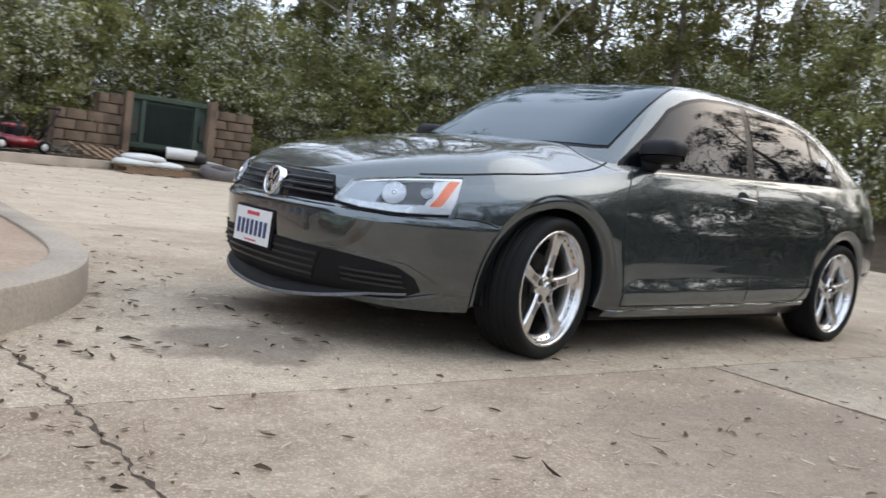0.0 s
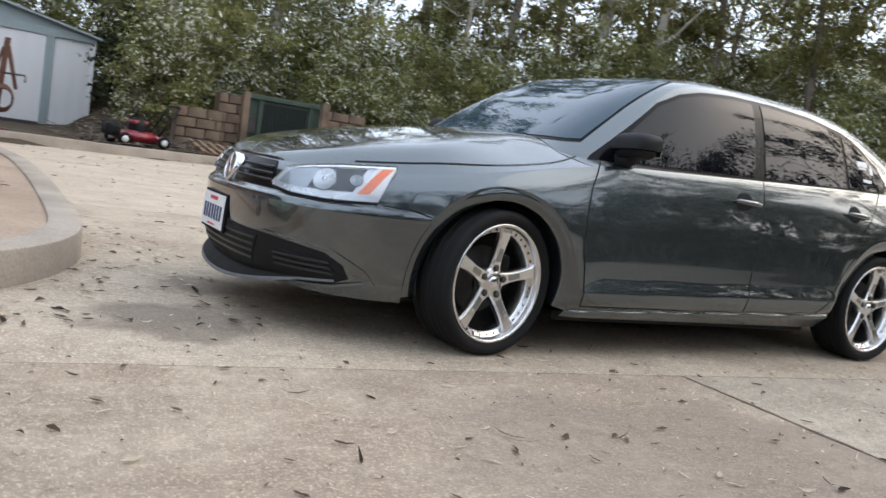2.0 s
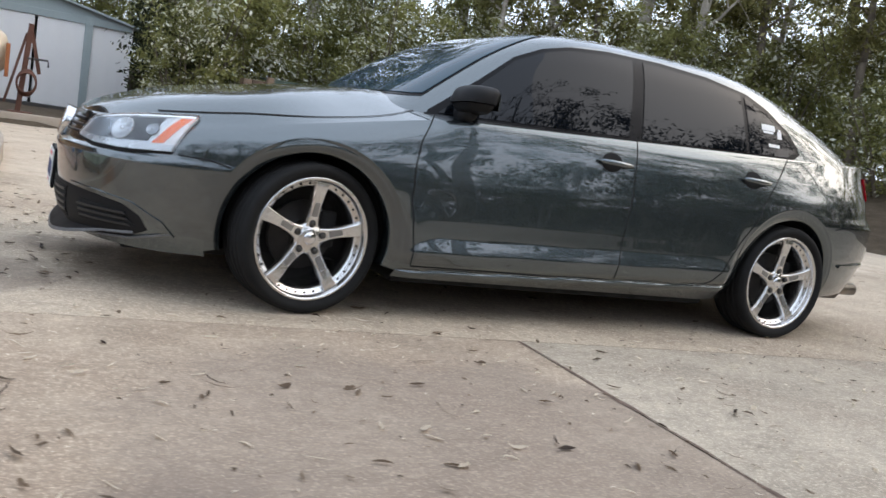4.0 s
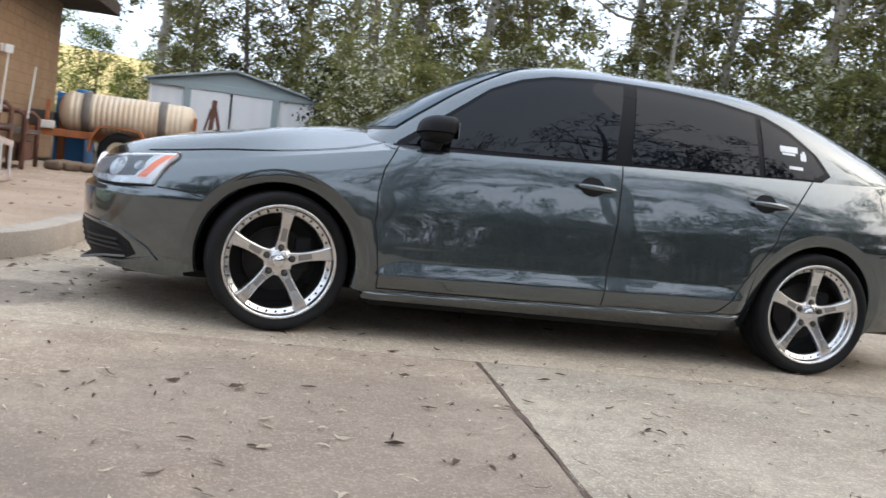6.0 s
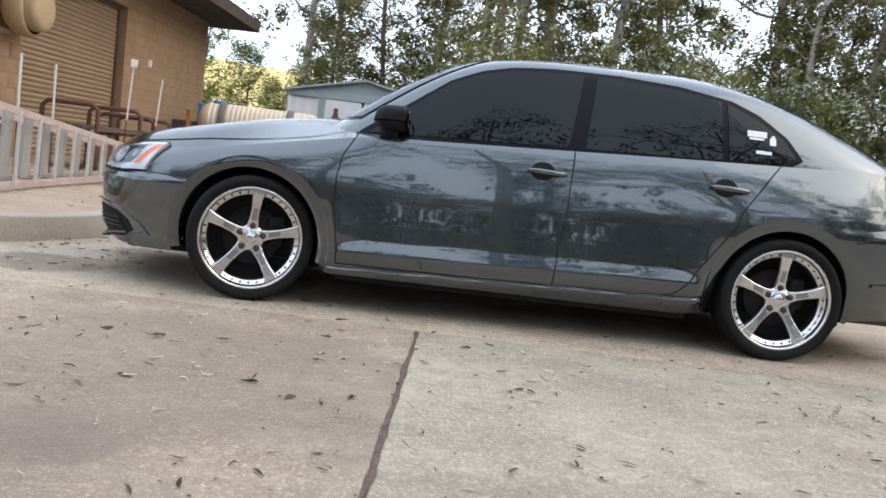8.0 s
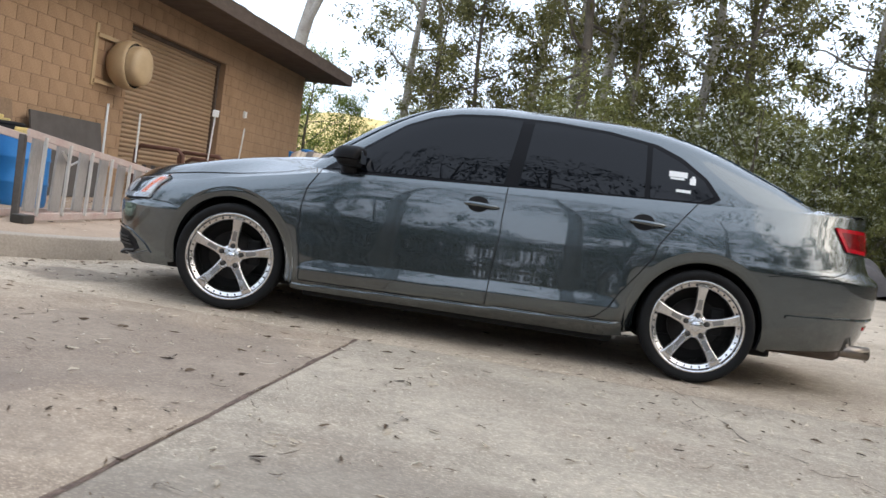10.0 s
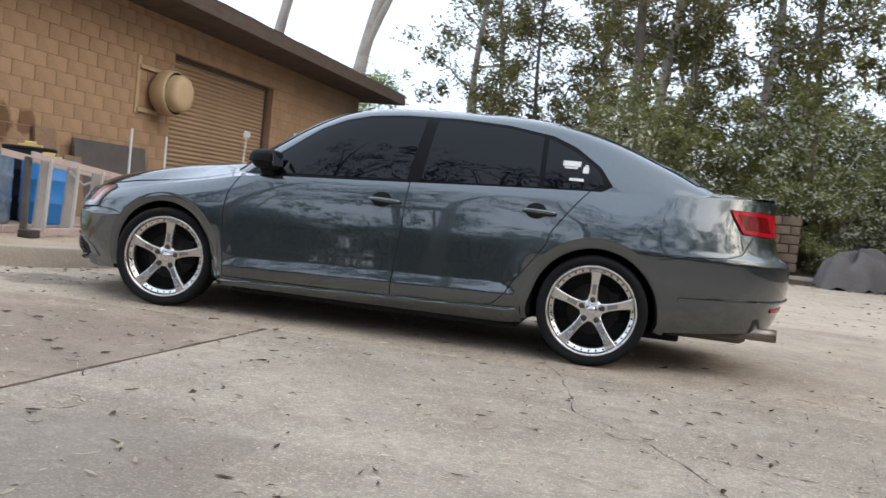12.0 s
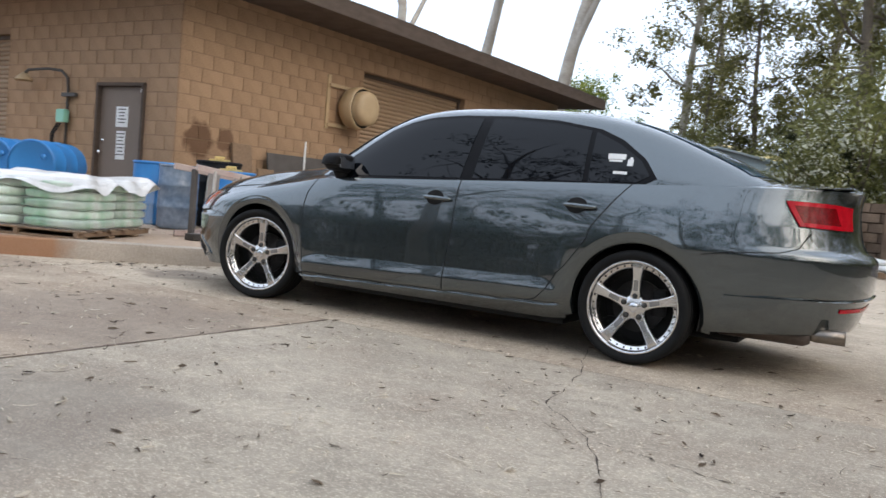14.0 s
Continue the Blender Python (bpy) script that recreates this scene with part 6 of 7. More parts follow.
for z0, h in ((1.56, 0.30), (1.14, 0.42)):
    sign = part("notice", box("notice", M_WHITE, (0.27 if h < 0.4 else 0.20, 0.006, h), (-1.20, 0.024, z0), 0.001), door, "white notice with dark print bars")
    n = 5 if h < 0.4 else 7
    for k in range(n):
        part("print_bar", box("print_bar", M_STEEL, (0.17 - 0.03 * (k % 3), 0.004, 0.016), (-1.20, 0.0195, z0 + h / 2 - 0.04 - k * (h - 0.06) / n), 0.0), sign)
part("tag", box("tag", M_WHITE, (0.07, 0.004, 0.05), (-0.78, 0.024, 1.95), 0.0), door)

# roof: eaves on all sides, hipped, with rows of shingles
EAVE, RZ, SLOPE = 1.05, 3.52, 0.30
x0, x1, y0, y1 = -S_LEN - EAVE, EAVE, -EAVE, E_LEN + EAVE * 0.6
roof = part("roof", None, building, "brown shingle hip roof with dark fascia")
half = (x1 - x0) / 2
rx = (x0 + x1) / 2


def roof_z(x, y):
    return RZ + 0.16 + SLOPE * np.minimum(np.minimum(x - x0, x1 - x), np.minimum(y - y0, y1 - y))


part("soffit", box("soffit", M_FASCIA, (x1 - x0 - 0.02, y1 - y0 - 0.02, 0.03), (rx, (y0 + y1) / 2, RZ - 0.05), 0.004), roof)
for cx, cy, sx, sy in ((x1, (y0 + y1) / 2, 0.045, y1 - y0 + 0.045), (x0, (y0 + y1) / 2, 0.045, y1 - y0 + 0.045), (rx, y0, x1 - x0, 0.045), (rx, y1, x1 - x0, 0.045)):
    part("fascia", box("fascia", M_FASCIA, (sx, sy, 0.25), (cx, cy, RZ + 0.050), 0.008), roof)
deck = []
gx = np.linspace(x0, x1, 50)
gy = np.linspace(y0, y1, 60)
mx, my = np.meshgrid(gx, gy, indexing="ij")
part("deck", grid_mesh("deck", np.stack([mx, my, roof_z(mx, my) - 0.005], -1), M_SHINGLE), roof)
sv, sf = [], []
for row in range(14):
    off = row * 0.20
    for side in range(2):
        span = (y0 + off, y1 - off) if side == 0 else (x0 + off, x1 - off)
        a = span[0] - (0.15 if row % 2 else 0)
        while a < span[1]:
            w = random.uniform(0.22, 0.36)
            b = min(a + w, span[1])
            a2 = max(a, span[0])
            e0, e1 = -0.03 + off, 0.24 + off
            z0, z1 = RZ + 0.175 + SLOPE * e0 + random.uniform(0.008, 0.03), RZ + 0.172 + SLOPE * e1
            base = len(sv)
            for e, z in ((e0, z0), (e1, z1), (e0, z0 - 0.022)):
                for q in (a2 + 0.004, b - 0.004):
                    sv.append((x1 - e, q, z) if side == 0 else (q, y0 + e, z))
            sf += [(base, base + 1, base + 3, base + 2), (base + 1, base, base + 4, base + 5)]
            a = b
tagged(part("shingle_rows", mesh_of("shingle_rows", sv, sf, M_SHINGLE), roof), kind="stuff")

# the round exhaust vent on its bracket
vent = part("exhaust_vent", None, building, "tan painted round exhaust vent", pose(0.0, 3.72, 2.20))
part("bowl", lathe("bowl", M_VENT, [(0.12, 0.02), (0.26, 0.05), (0.345, 0.14), (0.375, 0.26), (0.37, 0.36), (0.355, 0.40), (0.34, 0.40), (0.33, 0.30)], "x", 40), vent)
part("cap", lathe("cap", M_VENT, [(0.30, 0.30), (0.302, 0.47), (0.285, 0.53), (0.23, 0.56), (0.14, 0.575), (0.001, 0.58)], "x", 40), vent)
# black ring across the open gap: its shadow put in as colour
part("cap_ring", lathe("cap_ring", M_GAP, [(0.345, 0.385), (0.295, 0.375)], "x", 40), vent)
part("bracket", box("bracket", M_VENT, (0.03, 0.08, 0.92), (0.02, -0.52, 0.05), 0.006), vent)
part("bracket_arm", box("bracket_arm", M_VENT, (0.05, 0.55, 0.06), (0.04, -0.25, 0.34), 0.006), vent)
part("bracket_arm", box("bracket_arm", M_VENT, (0.05, 0.55, 0.06), (0.04, -0.25, -0.34), 0.006), vent)
part("switch_box", box("switch_box", M_WHITE, (0.05, 0.11, 0.14), (0.03, 8.98, 2.06), 0.008), building, "white switch box")

# emergency shower on a bent pipe beside the door, no lamp
lamp = part("wall_lamp", None, building, "emergency shower on a bent grey pipe", pose(-2.42, -0.05, 0))
part("pipe", tube("pipe", M_STEEL, [(0, 0, 0.15), (0, 0, 1.95), (0, -0.02, 2.12), (-0.10, -0.06, 2.22), (-0.35, -0.12, 2.24), (-0.80, -0.16, 2.22), (-0.90, -0.17, 2.16)], 0.022, 10), lamp)
# the shower's head at the pipe's end
part("shade", lathe("shade", M_VENT, [(0.02, 0.10), (0.05, 0.08), (0.13, 0.0), (0.14, -0.03), (0.12, -0.02)], "z", 24, (-0.90, -0.17, 2.08)), lamp)
part("valve_box", box("valve_box", M_MINT, (0.20, 0.10, 0.20), (-0.02, -0.06, 1.53), 0.015), lamp, "mint green box")
part("clamp", box("clamp", M_STEEL, (0.36, 0.05, 0.06), (0.05, -0.01, 1.86), 0.008), lamp)
for k in range(3):
    part("cable", tube("cable", M_BLACK, [(-0.14 - 0.05 * k, 0.0, 1.42), (-0.26 - 0.04 * k, -0.03, 1.25), (-0.28 - 0.03 * k, -0.02, 0.8), (-0.20, 0.0, 0.42)], 0.010, 6), lamp)


# ---- the white shed ----
def build_shed():
    shed = thing("shed", pose(-2.39, 18.4, 0.12, 0, 0, 1) @ Matrix.Diagonal((1.364, 1.364, 1.43, 1)), "white corrugated metal garden shed with grey trim", "shed")
    w, d, h, peak = 3.02, 2.4, 1.52, 1.84

    def ribbed(length, height, step=0.10):
        xs = []
        a = -length / 2
        while a < length / 2:
            xs += [(a, 0), (a + step * 0.45, 0), (a + step * 0.55, 0.004), (a + step * 0.9, 0.004)]
            a += step
        xs = [(min(q, length / 2), o) for q, o in xs]
        g = np.array([[(q, -o, z) for z in (0, height)] for q, o in xs])
        return g

    for x, ln in ((-w / 2 + 0.40, 0.80), (w / 2 - 0.36, 0.72)):
        part("front_panel", grid_mesh("front_panel", ribbed(ln, h, 0.2) + (x, 0, 0), M_SHEDWHITE), shed)
    for x in (-0.40, 0.40):
        part("sliding_door", grid_mesh("sliding_door", ribbed(0.78, h - 0.08, 0.26) + (x - 0.02, -0.03, 0.03), M_SHEDWHITE), shed, "white sliding door")
    g = ribbed(d, h)
    for sx, ang in ((w / 2, 90), (-w / 2, -90)):
        part("side_panel", grid_mesh("side_panel", g, M_SHEDWHITE), shed, at=pose(sx, d / 2, 0, 0, 0, ang))
    part("back_panel", grid_mesh("back_panel", ribbed(w, h), M_SHEDWHITE), shed, at=pose(0, d, 0, 0, 0, 180))
    for y in (-0.02, d):
        tri = mesh_of("gable", [(-w / 2, y, h), (w / 2, y, h), (w / 2, y, h + 0.04), (0, y, peak), (-w / 2, y, h + 0.04)], [(0, 1, 2, 3, 4)], M_SHEDGREY)
        part("gable", tri, shed, "grey gable panel")
    for s in (-1, 1):
        v = [(0, -0.14, peak + 0.03), (0, d + 0.12, peak + 0.03), (s * (w / 2 + 0.10), d + 0.12, h + 0.02), (s * (w / 2 + 0.10), -0.14, h + 0.02)]
        v += [(x, y, z - 0.035) for x, y, z in v]
        f = [(0, 1, 2, 3), (7, 6, 5, 4), (0, 3, 7, 4), (1, 0, 4, 5), (2, 1, 5, 6), (3, 2, 6, 7)]
        part("roof_panel", mesh_of("roof_panel", v, f, M_SHEDGREY), shed)
    for x in (-0.84, 0.80):
        part("door_post", box("door_post", M_SHEDGREY, (0.13, 0.05, h), (x, -0.035, h / 2), 0.006), shed)
    part("door_header", box("door_header", M_SHEDGREY, (w, 0.05, 0.12), (0, -0.03, h - 0.02), 0.006), shed)
    for x in (-w / 2, w / 2):
        part("corner_post", box("corner_post", M_SHEDWHITE, (0.04, 0.04, h), (x, -0.01, h / 2), 0.006), shed)
    part("skid", box("skid", M_STEEL, (w + 0.06, 0.10, 0.10), (0, 0.02, -0.03), 0.01), shed)
    part("skid", box("skid", M_STEEL, (w + 0.06, 0.10, 0.16), (0, d - 0.1, -0.03), 0.01), shed)
    part("floor", box("floor", M_STEEL, (w, d, 0.04), (0, d / 2, 0.0), 0.0), shed)


build_shed()


# ---- tank trailer and the rusty stand by the shed ----
def build_trailer():
    tr = thing("tank_trailer", pose(-4.14, 12.8, 0.04, 0, 0, 3) @ Matrix.Diagonal((1.26, 1.26, 1.26, 1)), "orange steel trailer carrying a yellowed water tank", "trailer")
    prof = [(0.001, -0.86), (0.12, -0.855), (0.24, -0.80), (0.292, -0.72)]
    for k in range(22):
        prof += [(0.296, -0.70 + 0.075 * k), (0.306, -0.685 + 0.075 * k), (0.306, -0.655 + 0.075 * k), (0.296, -0.640 + 0.075 * k)]
    prof += [(0.292, 1.00), (0.24, 1.07), (0.12, 1.115), (0.001, 1.12)]
    tank = part("tank", lathe("tank", M_TANK, prof, "x", 36), tr, "yellowed ribbed plastic water tank", pose(-0.05, 0, 0.84))
    for x in (-0.46, 0.62):
        part("strap", lathe("strap", M_STRAP, [(0.316, -0.06), (0.322, -0.055), (0.322, 0.055), (0.316, 0.06)], "x", 36), tank, at=pose(x, 0, 0))
    part("filler_cap", lathe("filler_cap", M_BLUE, [(0.11, 0.0), (0.11, 0.05), (0.001, 0.06)], "z", 20, (-0.55, 0, 0.28)), tank)
    for y in (-0.34, 0.34):
        part("frame_rail", box("frame_rail", M_ORANGE, (2.2, 0.07, 0.11), (-0.15, y, 0.50), 0.008), tr)
    for x in (-1.2, -0.6, 0.3, 0.92):
        part("cross_member", box("cross_member", M_ORANGE, (0.07, 0.7, 0.08), (x, 0, 0.49), 0.006), tr)
    for x in (-1.02, 1.05):
        part("tank_end_post", box("tank_end_post", M_ORANGE, (0.05, 0.07, 0.45), (x, -0.30, 0.74), 0.006), tr)
    part("pump", box("pump", M_STEEL, (0.34, 0.36, 0.26), (-1.12, -0.05, 0.67), 0.03), tr, "dark pump engine")
    part("fuel_can", box("fuel_can", M_PVC, (0.22, 0.20, 0.12), (-1.02, -0.34, 0.60), 0.02), tr, "small white fuel can")
    for y in (-0.52, 0.52):
        wheel = part("wheel", lathe("tyre", M_TYRE, [(0.165, -0.07), (0.20, -0.09), (0.27, -0.085), (0.293, -0.065), (0.297, 0), (0.293, 0.065), (0.27, 0.085), (0.20, 0.09), (0.165, 0.07)], "y", 36), tr, at=pose(0.02, y, 0.297))
        part("rim", lathe("rim", M_TANK, [(0.001, -0.02), (0.05, -0.025), (0.07, -0.012), (0.12, -0.02), (0.145, -0.05), (0.168, -0.068), (0.17, 0.06)], "y", 30), wheel)
        pts = [(-0.40, y, 0.30), (-0.38, y, 0.50), (-0.27, y, 0.665), (0.0, y, 0.685), (0.30, y, 0.665), (0.40, y, 0.50), (0.44, y, 0.30)]
        v, f = [], []
        for k, (px, py, pz) in enumerate(pts):
            v += [(px, py - 0.12, pz), (px, py + 0.12, pz), (px * 0.93, py + 0.12, pz - 0.025), (px * 0.93, py - 0.12, pz - 0.025)]
            if k:
                a = 4 * k
                f += [(a - 4 + i, a - 4 + (i + 1) % 4, a + (i + 1) % 4, a + i) for i in range(4)]
        part("mudguard", mesh_of("mudguard", v, f, M_ORANGE), tr)
    part("axle", tube("axle", M_STEEL, [(0.02, -0.5, 0.297), (0.02, 0.5, 0.297)], 0.03, 10), tr)


build_trailer()


def build_stand():
    st = thing("hitch_stand", pose(-2.50, 12.5, 0.09) @ Matrix.Diagonal((1.26, 1.26, 1.31, 1)), "rusty steel stand with a crank and coiled chain", "stand")
    part("post", box("post", M_RUSTRED, (0.07, 0.07, 1.18), (-0.02, 0, 0.60), 0.008, (0, 4, 0)), st)
    part("brace", box("brace", M_RUSTRED, (0.035, 0.035, 0.95), (-0.13, 0, 0.60), 0.006, (0, 13, 0)), st)
    part("brace", box("brace", M_RUSTRED, (0.05, 0.04, 0.55), (0.10, 0, 0.82), 0.006, (0, -14, 0)), st)
    part("crank", tube("crank", M_STEEL, [(0.0, -0.03, 0.74), (0.26, -0.05, 0.745), (0.27, -0.06, 0.66)], 0.013, 8), st)
    for k in range(5):
        a = np.linspace(0, 2 * np.pi, 22)
        pts = [(0.02 + 0.12 * math.cos(t), -0.05 - 0.012 * k, 0.42 + (0.17 - 0.01 * k) * math.sin(t)) for t in a]
        part("chain_loop", tube("chain_loop", M_RUSTRED, pts, 0.014, 6), st)
    part("foot", box("foot", M_RUSTRED, (0.30, 0.26, 0.04), (-0.03, 0, 0.02), 0.006), st)


build_stand()


# ---- block bay with the green bin ----
old_block = mesh_of("block", [tuple(v.co) for v in block_mesh(0.396, 0.190, 0.10, 0.008).vertices], [tuple(p.vertices) for p in block_mesh(0.396, 0.190, 0.10, 0.008).polygons], M_BLOCKOLD)


def old_wall(parent, length, rows, at, step=0):
    """A low rough block wall; its top steps down along its length."""
    wall = part("bay_wall", None, parent, at=at)
    part("wall_core", box("wall_core", M_BLOCKOLD, (0.18, length - 0.01, rows * 0.2 - 0.01), (-0.08, length / 2, rows * 0.1)), wall)
    for r in range(rows):
        a = -0.2 if r % 2 else 0.0
        while a < length - 0.02:
            b = min(a + 0.4, length)
            a0 = max(a, 0)
            if b - a0 > 0.06:
                me = old_block if b - a0 > 0.39 else block_mesh(b - a0 - 0.008, 0.190, 0.10, 0.008)
                if me is not old_block:
                    me.materials[0] = M_BLOCKOLD
                part("block", me, wall, at=pose(random.uniform(-0.004, 0.004), (a0 + b) / 2, (r + 0.5) * 0.2))
            a += 0.4
    return wall


bay = thing("block_bay", pose(0.58, 13.45, 0.22), "weathered block storage bay under shrubs", "bay")
old_wall(bay, 0.92, 4, pose(0, 0, 0, 0, 0, -90 + 6))
old_wall(bay, 0.62, 6, pose(0.90, 0.42, 0, 0, 0, -90 + 4))
old_wall(bay, 0.5, 4, pose(0.92, 0.02, 0, 0, 0, 4))
old_wall(bay, 1.0, 6, pose(3.30, 0.62, 0, 0, 0, -90 - 2))
part("pillar", box("pillar", M_BLOCKOLD, (0.16, 0.16, 1.35), (3.16, 0.15, 0.66), 0.012), bay)
part("pillar", box("pillar", M_BLOCKOLD, (0.14, 0.16, 1.30), (1.46, 0.30, 0.64), 0.012), bay)


def build_bin():
    b = thing("refuse_bin", pose(3.06, 14.15, 0.36, 0, 0, -2), "dull green steel refuse bin with a slatted front", "bin")
    part("body", box("body", M_GREENBIN, (1.80, 1.1, 1.02), (0, 0.56, 0.54), 0.02), b)
    part("rim", box("rim", M_GREENBIN, (1.92, 0.12, 0.10), (0, -0.02, 1.10), 0.015), b)
    part("lid", box("lid", M_GREENBIN, (1.86, 1.15, 0.05), (0, 0.55, 1.14), 0.015, (3, 0, 0)), b)
    # black sheet behind the slats: the shadow between them as colour
    part("grille_back", box("grille_back", M_GAP, (0.98, 0.02, 0.80), (0.0, -0.005, 0.58), 0.0), b)
    for k in range(15):
        part("slat", box("slat", M_GREENDARK, (0.030, 0.03, 0.80), (-0.46 + k * 0.066, -0.03, 0.58), 0.004), b)
    for x in (-0.56, 0.56):
        part("stile", box("stile", M_GREENBIN, (0.10, 0.06, 0.98), (x, -0.03, 0.56), 0.008), b)
    part("bottom_rail", box("bottom_rail", M_GREENBIN, (1.80, 0.07, 0.10), (0, -0.03, 0.12), 0.008), b)
    for x in (-0.78, 0.78):
        part("pocket", box("pocket", M_STEEL, (0.26, 0.06, 0.34), (x, -0.03, 0.50), 0.008), b)


build_bin()


# ---- red mower ----
def build_mower():
    m = thing("lawn_mower", pose(-0.25, 12.55, ground_z(-0.25, 12.55) + 0.03, 0, 0, 14), "red and black push lawn mower on the bank", "mower")
    bm = bmesh.new()
    bmesh.ops.create_cube(bm, size=1)
    bmesh.ops.bevel(bm, geom=bm.edges[:], offset=0.22, segments=4, affect="EDGES")
    bmesh.ops.scale(bm, vec=(0.82, 0.55, 0.20), verts=bm.verts)
    part("deck", from_bm("deck", bm, M_RED, True), m, "red mower deck", pose(0, 0, 0.17))
    part("engine", lathe("engine", M_BLACK, [(0.17, 0.26), (0.18, 0.36), (0.16, 0.45), (0.08, 0.49), (0.001, 0.50)], "z", 20), m)
    part("engine_cover", box("engine_cover", M_RED, (0.30, 0.30, 0.07), (-0.02, 0, 0.43), 0.03), m)
    part("bag", box("bag", M_BLACK, (0.26, 0.36, 0.24), (-0.50, 0, 0.26), 0.08), m)
    for x in (-0.36, 0.38):
        for y in (-0.30, 0.30):
            w = part("wheel", lathe("wheel", M_TYRE, [(0.06, -0.03), (0.105, -0.03), (0.115, 0), (0.105, 0.03), (0.06, 0.03)], "y", 22), m, at=pose(x, y, 0.115))
            part("hub", lathe("hub", M_PVC, [(0.001, -0.035), (0.055, -0.033), (0.065, -0.02), (0.065, 0.02)], "y", 16), w)
    for y in (-0.22, 0.22):
        part("handle_bar", tube("handle_bar", M_BLACK, [(0.30, y, 0.22), (0.52, y, 0.55), (0.66, y, 0.80)], 0.016, 8), m)
    part("handle_grip", tube("handle_grip", M_BLACK, [(0.66, -0.22, 0.80), (0.66, 0.22, 0.80)], 0.018, 8), m)


build_mower()


def brush(name, n, region, seed, length, radius):
    """Dead sticks strewn over the bank, each a thin bent taper."""
    rng = np.random.default_rng(seed)
    verts, quads = [], []
    for k in range(n):
        x, y = rng.uniform(region[0], region[1]), rng.uniform(region[2], region[3])
        a, up, ln, r = rng.uniform(0, 6.28), rng.uniform(-0.1, 0.45), rng.uniform(*length), rng.uniform(*radius)
        d = np.array([math.cos(a), math.sin(a), up])
        bend = np.array([-math.sin(a), math.cos(a), 0.3]) * rng.uniform(-0.15, 0.15) * ln
        c = np.array([x, y, ground_z(x, y) + max(0.0, -up) * ln + r + rng.uniform(0, 0.08)])
        base = len(verts)
        for j in range(4):
            p = c + d * ln * j / 3 + bend * math.sin(j * 1.05)
            w = r * (1 - 0.22 * j)
            s = np.array([-math.sin(a), math.cos(a), 0])
            verts += [p + s * w, p + np.array([0, 0, w]), p - s * w, p - np.array([0, 0, w])]
            if j:
                q = base + 4 * j
                quads += [(q - 4 + i, q - 4 + (i + 1) % 4, q + (i + 1) % 4, q + i) for i in range(4)]
    return part(name, mesh_of(name, verts, quads, M_BARKDARK))


tagged(brush("fallen_branches", 150, (-1.25, 0.75, 12.35, 14.2), 51, (0.25, 0.95), (0.006, 0.020)), "dead branches heaped round a mower on the bank", "branches", kind="stuff")
tagged(brush("fallen_branches", 110, (-0.3, 2.6, 14.0, 18.0), 52, (0.3, 1.2), (0.008, 0.024)), "dead branches strewn on the wooded bank", "branches", kind="stuff")
bank_leaves = leaf_scatter("bank_leaves", 2600, (-1.3, 3.0, 12.4, 19.0), 0.012, 53, (0.05, 0.13))
for v in bank_leaves.data.vertices:
    v.co.z += float(bank(np.array(v.co.x), np.array(v.co.y)))
tagged(bank_leaves, "dry brown leaves covering the wooded bank", "leaves", kind="stuff")


# ---- pallets, sacks, pipe, tyre ----
def build_pallet(name, at, label, group="", w=1.2, d=1.0, tall=1.0):
    p = thing("pallet", at, label, "pallet", group)
    for y in (-d / 2 + 0.05, 0, d / 2 - 0.05):
        part("stringer", box("stringer", M_WOOD, (w, 0.045, 0.09 * tall), (0, y, 0.020 + 0.045 * tall), 0.004), p)
    n = 6
    for k in range(n):
        x = -w / 2 + 0.06 + k * (w - 0.12) / (n - 1)
        part("deck_board", box("deck_board", M_WOOD, (0.095, d, 0.02), (x, random.uniform(-0.01, 0.01), 0.030 + 0.09 * tall), 0.003, (0, 0, random.uniform(-1, 1))), p)
        if k % 2 == 0:
            part("base_board", box("base_board", M_WOOD, (0.095, d, 0.02), (x, 0, 0.010), 0.003), p)
    return p


def sack(material, size, at, seed, name="sack", boxy=3.6):
    """A filled sack: a slumped pillow shape with pinched ends."""
    rng = np.random.default_rng(seed)
    bm = bmesh.new()
    bmesh.ops.create_uvsphere(bm, u_segments=28, v_segments=16, radius=1)
    ph = rng.uniform(0, 6, 4)
    for v in bm.verts:
        x, y, z = v.co
        k = 1 / max(1e-6, (abs(x) ** boxy + abs(y) ** boxy + abs(z) ** (boxy * 0.6)) ** (1 / (boxy * 0.9)))
        x, y, z = x * k, y * k, z * k
        dent = 1 + 0.06 * math.sin(4 * x + ph[0]) * math.cos(3 * y + ph[1]) + 0.03 * math.sin(9 * x + ph[2]) * math.sin(8 * y + ph[3])
        v.co = (x * size[0] / 2, y * size[1] / 2 * (1 - 0.06 * abs(x)), z * size[2] / 2 * dent)
    return from_bm(name, bm, material, True)


build_pallet("pallet", pose(1.90, 12.05, 0.0, 0, 0, 8), "weathered wooden pallet carrying white sacks", "pallets on the ground", 1.25, 0.95)
for k, (x, y, z, r, sx) in enumerate(((1.62, 12.02, 0.185, 10, 0.72), (2.22, 12.12, 0.180, 4, 0.70), (1.82, 12.08, 0.285, 14, 0.78))):
    ob = part("sack", sack(M_BAG, (sx, 0.46, 0.15), (0, 0, 0), 20 + k))
    ob.matrix_basis = pose(x, y, z, 0, 0, r)
    tagged(ob, "full white sack lying on a pallet", "sack", "sacks on the small pallet")
build_pallet("pallet", pose(1.42, 12.95, ground_z(1.42, 12.95) + 0.02, 14, 3, 12), "broken tilted wooden pallet on dirt", "pallets on the ground", 1.15, 0.8)

